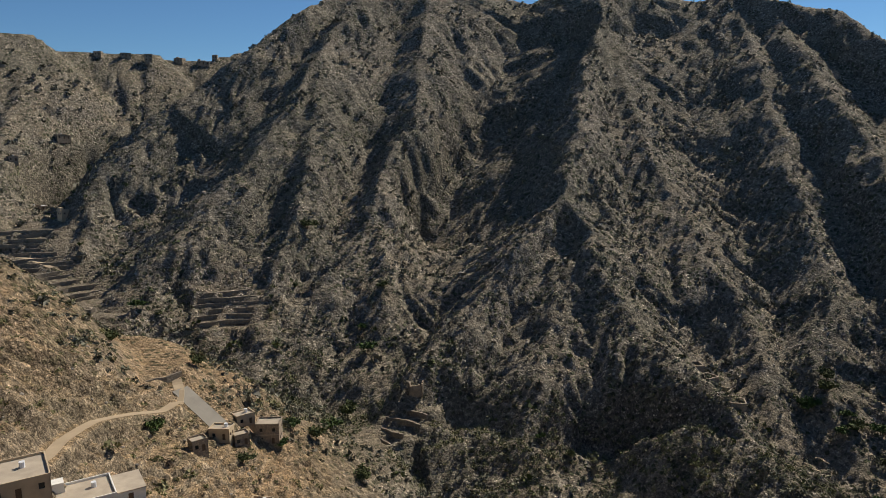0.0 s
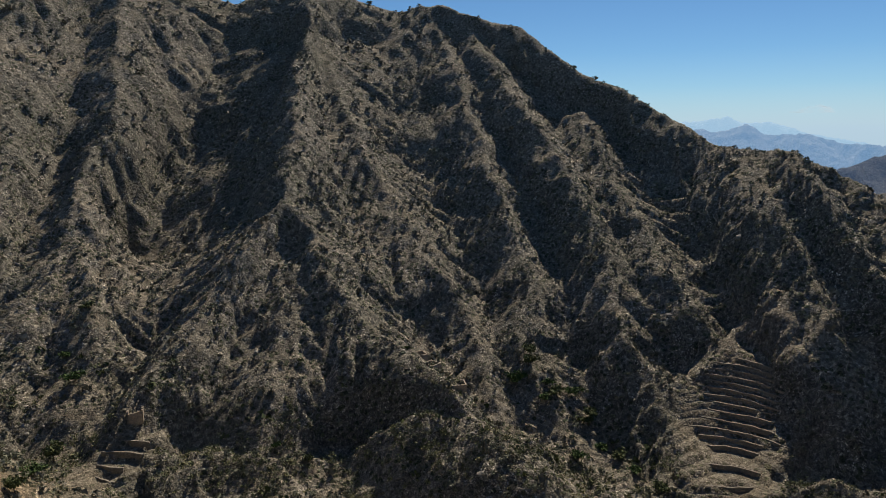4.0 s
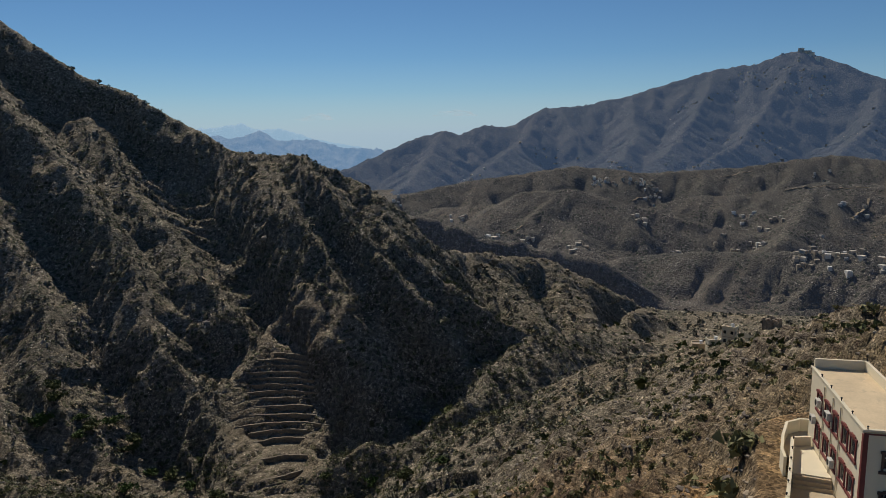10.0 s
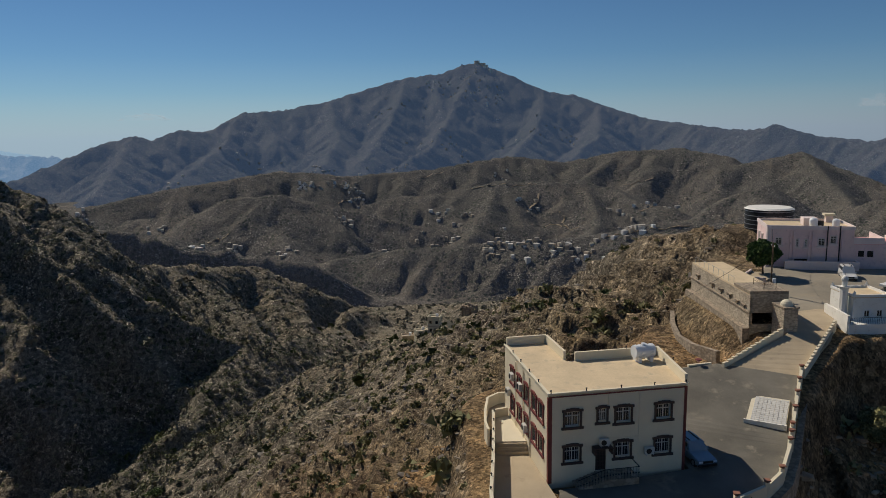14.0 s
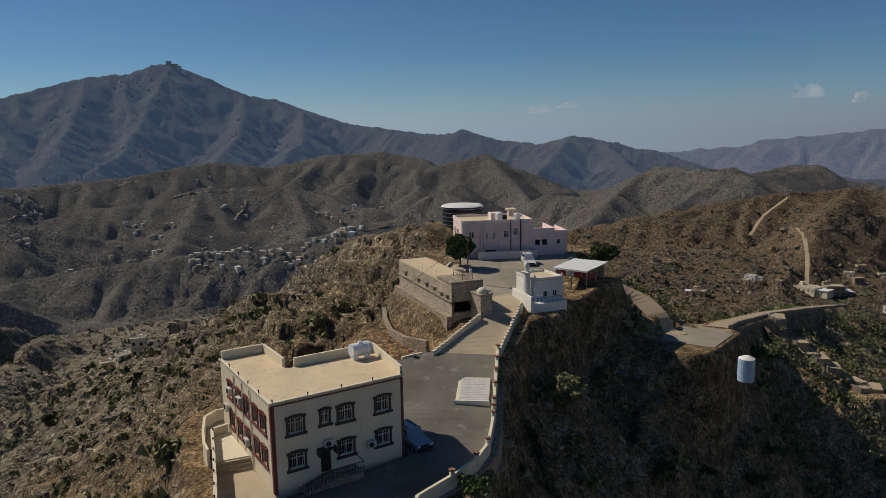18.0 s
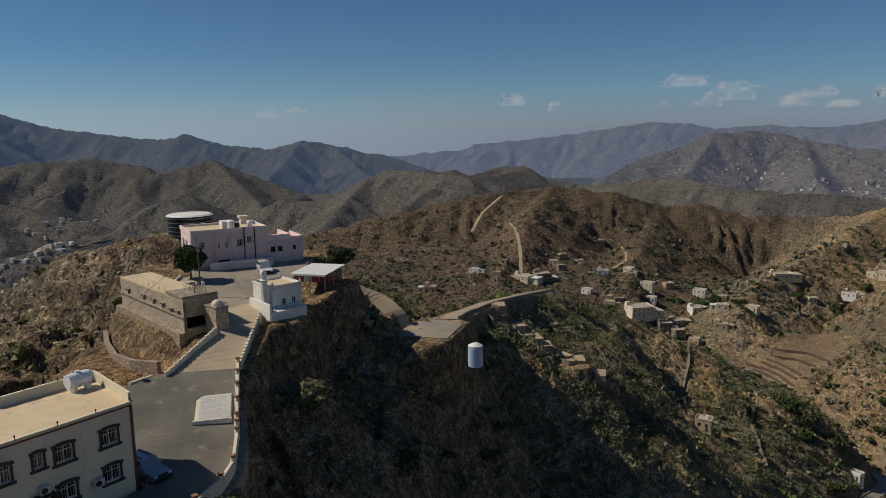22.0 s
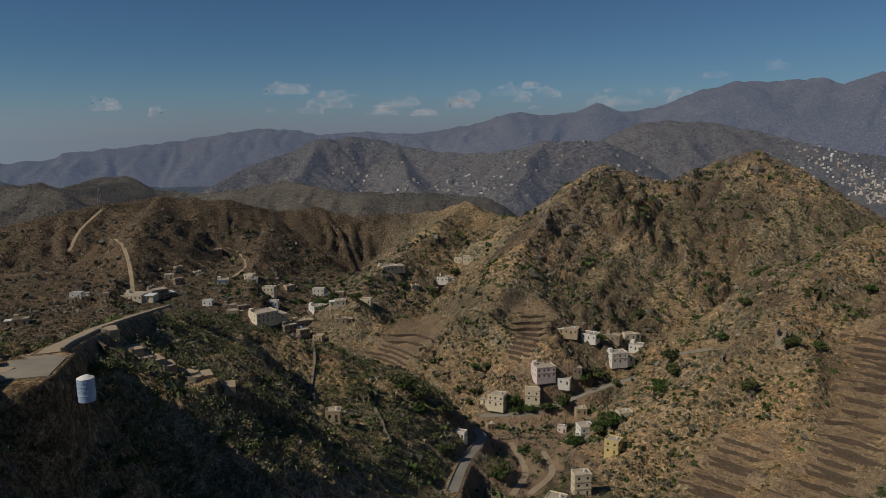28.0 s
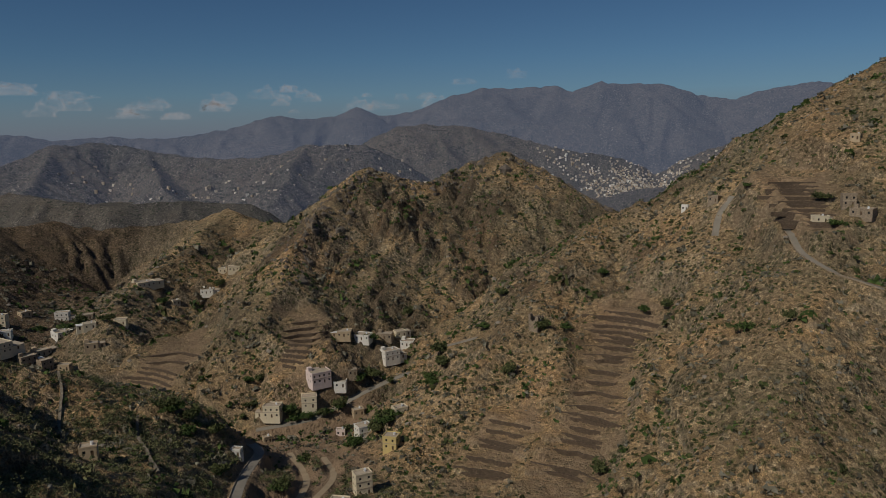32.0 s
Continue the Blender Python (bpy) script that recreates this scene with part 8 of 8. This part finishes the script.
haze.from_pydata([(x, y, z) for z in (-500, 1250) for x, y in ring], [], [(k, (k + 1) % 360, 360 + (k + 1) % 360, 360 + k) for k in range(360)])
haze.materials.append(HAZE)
tagged(new("backdrop_haze", haze), kind="structure", label="glowing see-through ring that stands for pale haze along the horizon")

# ---- small clouds over the far ranges ----
CLOUD, n, l, b = material("cloud_vapour")
pos = n.new("ShaderNodeNewGeometry").outputs["Position"]
n.remove(b)
# the clouds' sunlit white is emission; this material takes no light from the sun
glow, veil, thin = (n.new("ShaderNode" + k) for k in ("Emission", "BsdfTransparent", "MixShader"))
glow.inputs[0].default_value, glow.inputs[1].default_value = (1.0, 0.95, 0.95, 1), 0.72
l.new(ramp(n, l, noise_node(n, l, pos, 0.011, 9, 0.72), [(0.42, (0, 0, 0)), (0.68, (0.18, 0.18, 0.18))]), thin.inputs[0])
l.new(veil.outputs[0], thin.inputs[1])
l.new(glow.outputs[0], thin.inputs[2])
l.new(thin.outputs[0], n["Material Output"].inputs[0])
CLOUDS = [
    (3752, 3104, 113, 230, 54),
    (4269, 2343, 127, 268, 54),
    (3583, -3299, 193, 153, 100),
    (3381, -3506, 151, 107, 77),
    (4460, -1956, 134, 153, 84),
    (4378, -2133, 160, 153, 46),
    (3582, -3300, 200, 184, 107),
    (3386, -3500, 160, 92, 69),
    (2841, -3956, 175, 77, 46),
    (2766, -4008, 293, 306, 100),
    (2505, -4176, 268, 230, 77),
]
CLOUDS += [
    (2224, -4333, 153, 230, 54),
    (1975, -4452, 147, 191, 61),
    (1761, -4540, 193, 191, 84),
    (1323, -4687, 310, 138, 61),
    (1760, -4541, 195, 191, 77),
    (1986, -4446, 143, 191, 54),
    (1337, -4683, 309, 92, 61),
    (197, -4866, 346, 153, 54),
    (-142, -4868, 379, 138, 77),
    (752, -4812, 195, 230, 69),
    (2769, -4006, 297, 268, 100),
]
rc = random.Random(5)


def cloud(x, y, z, wide, tall):
    """One heaped shell with a flat base."""
    bm = bmesh.new()
    turn = Matrix.Rotation(math.atan2(x, -y), 4, "Z")
    off = Vector((rc.uniform(0, 90), rc.uniform(0, 90), 0))
    for v in bmesh.ops.create_icosphere(bm, subdivisions=4, radius=1.0)["verts"]:
        d = v.co.copy()
        heap = 1 + 0.55 * noise.noise(d * 1.9 + off) + 0.32 * noise.noise(d * 4.3 + off) + 0.16 * noise.noise(d * 9.5 + off)
        v.co = turn @ Vector((d.x * heap * wide * 0.55, d.y * heap * wide * 0.25, max(-0.12, d.z * heap) * tall * 0.75))
    ob = part("backdrop_cloud", bm, CLOUD, m=Matrix.Translation((x, y, z)))
    return tagged(ob, "small white cumulus cloud above the ranges", "cloud", "clouds", "structure")


for c in CLOUDS:
    cloud(c[0], c[1], c[2] - 15, c[3] * 0.8, c[4] * 0.8)
# a broken band of low cloud over the southern rim
for k in range(22):
    a, w = radians(rc.uniform(-176, -140)), rc.uniform(60, 200)
    cloud(-math.sin(a) * 4860, math.cos(a) * 4860, rc.uniform(150, 260), 0.8 * w, w * rc.uniform(0.28, 0.5))
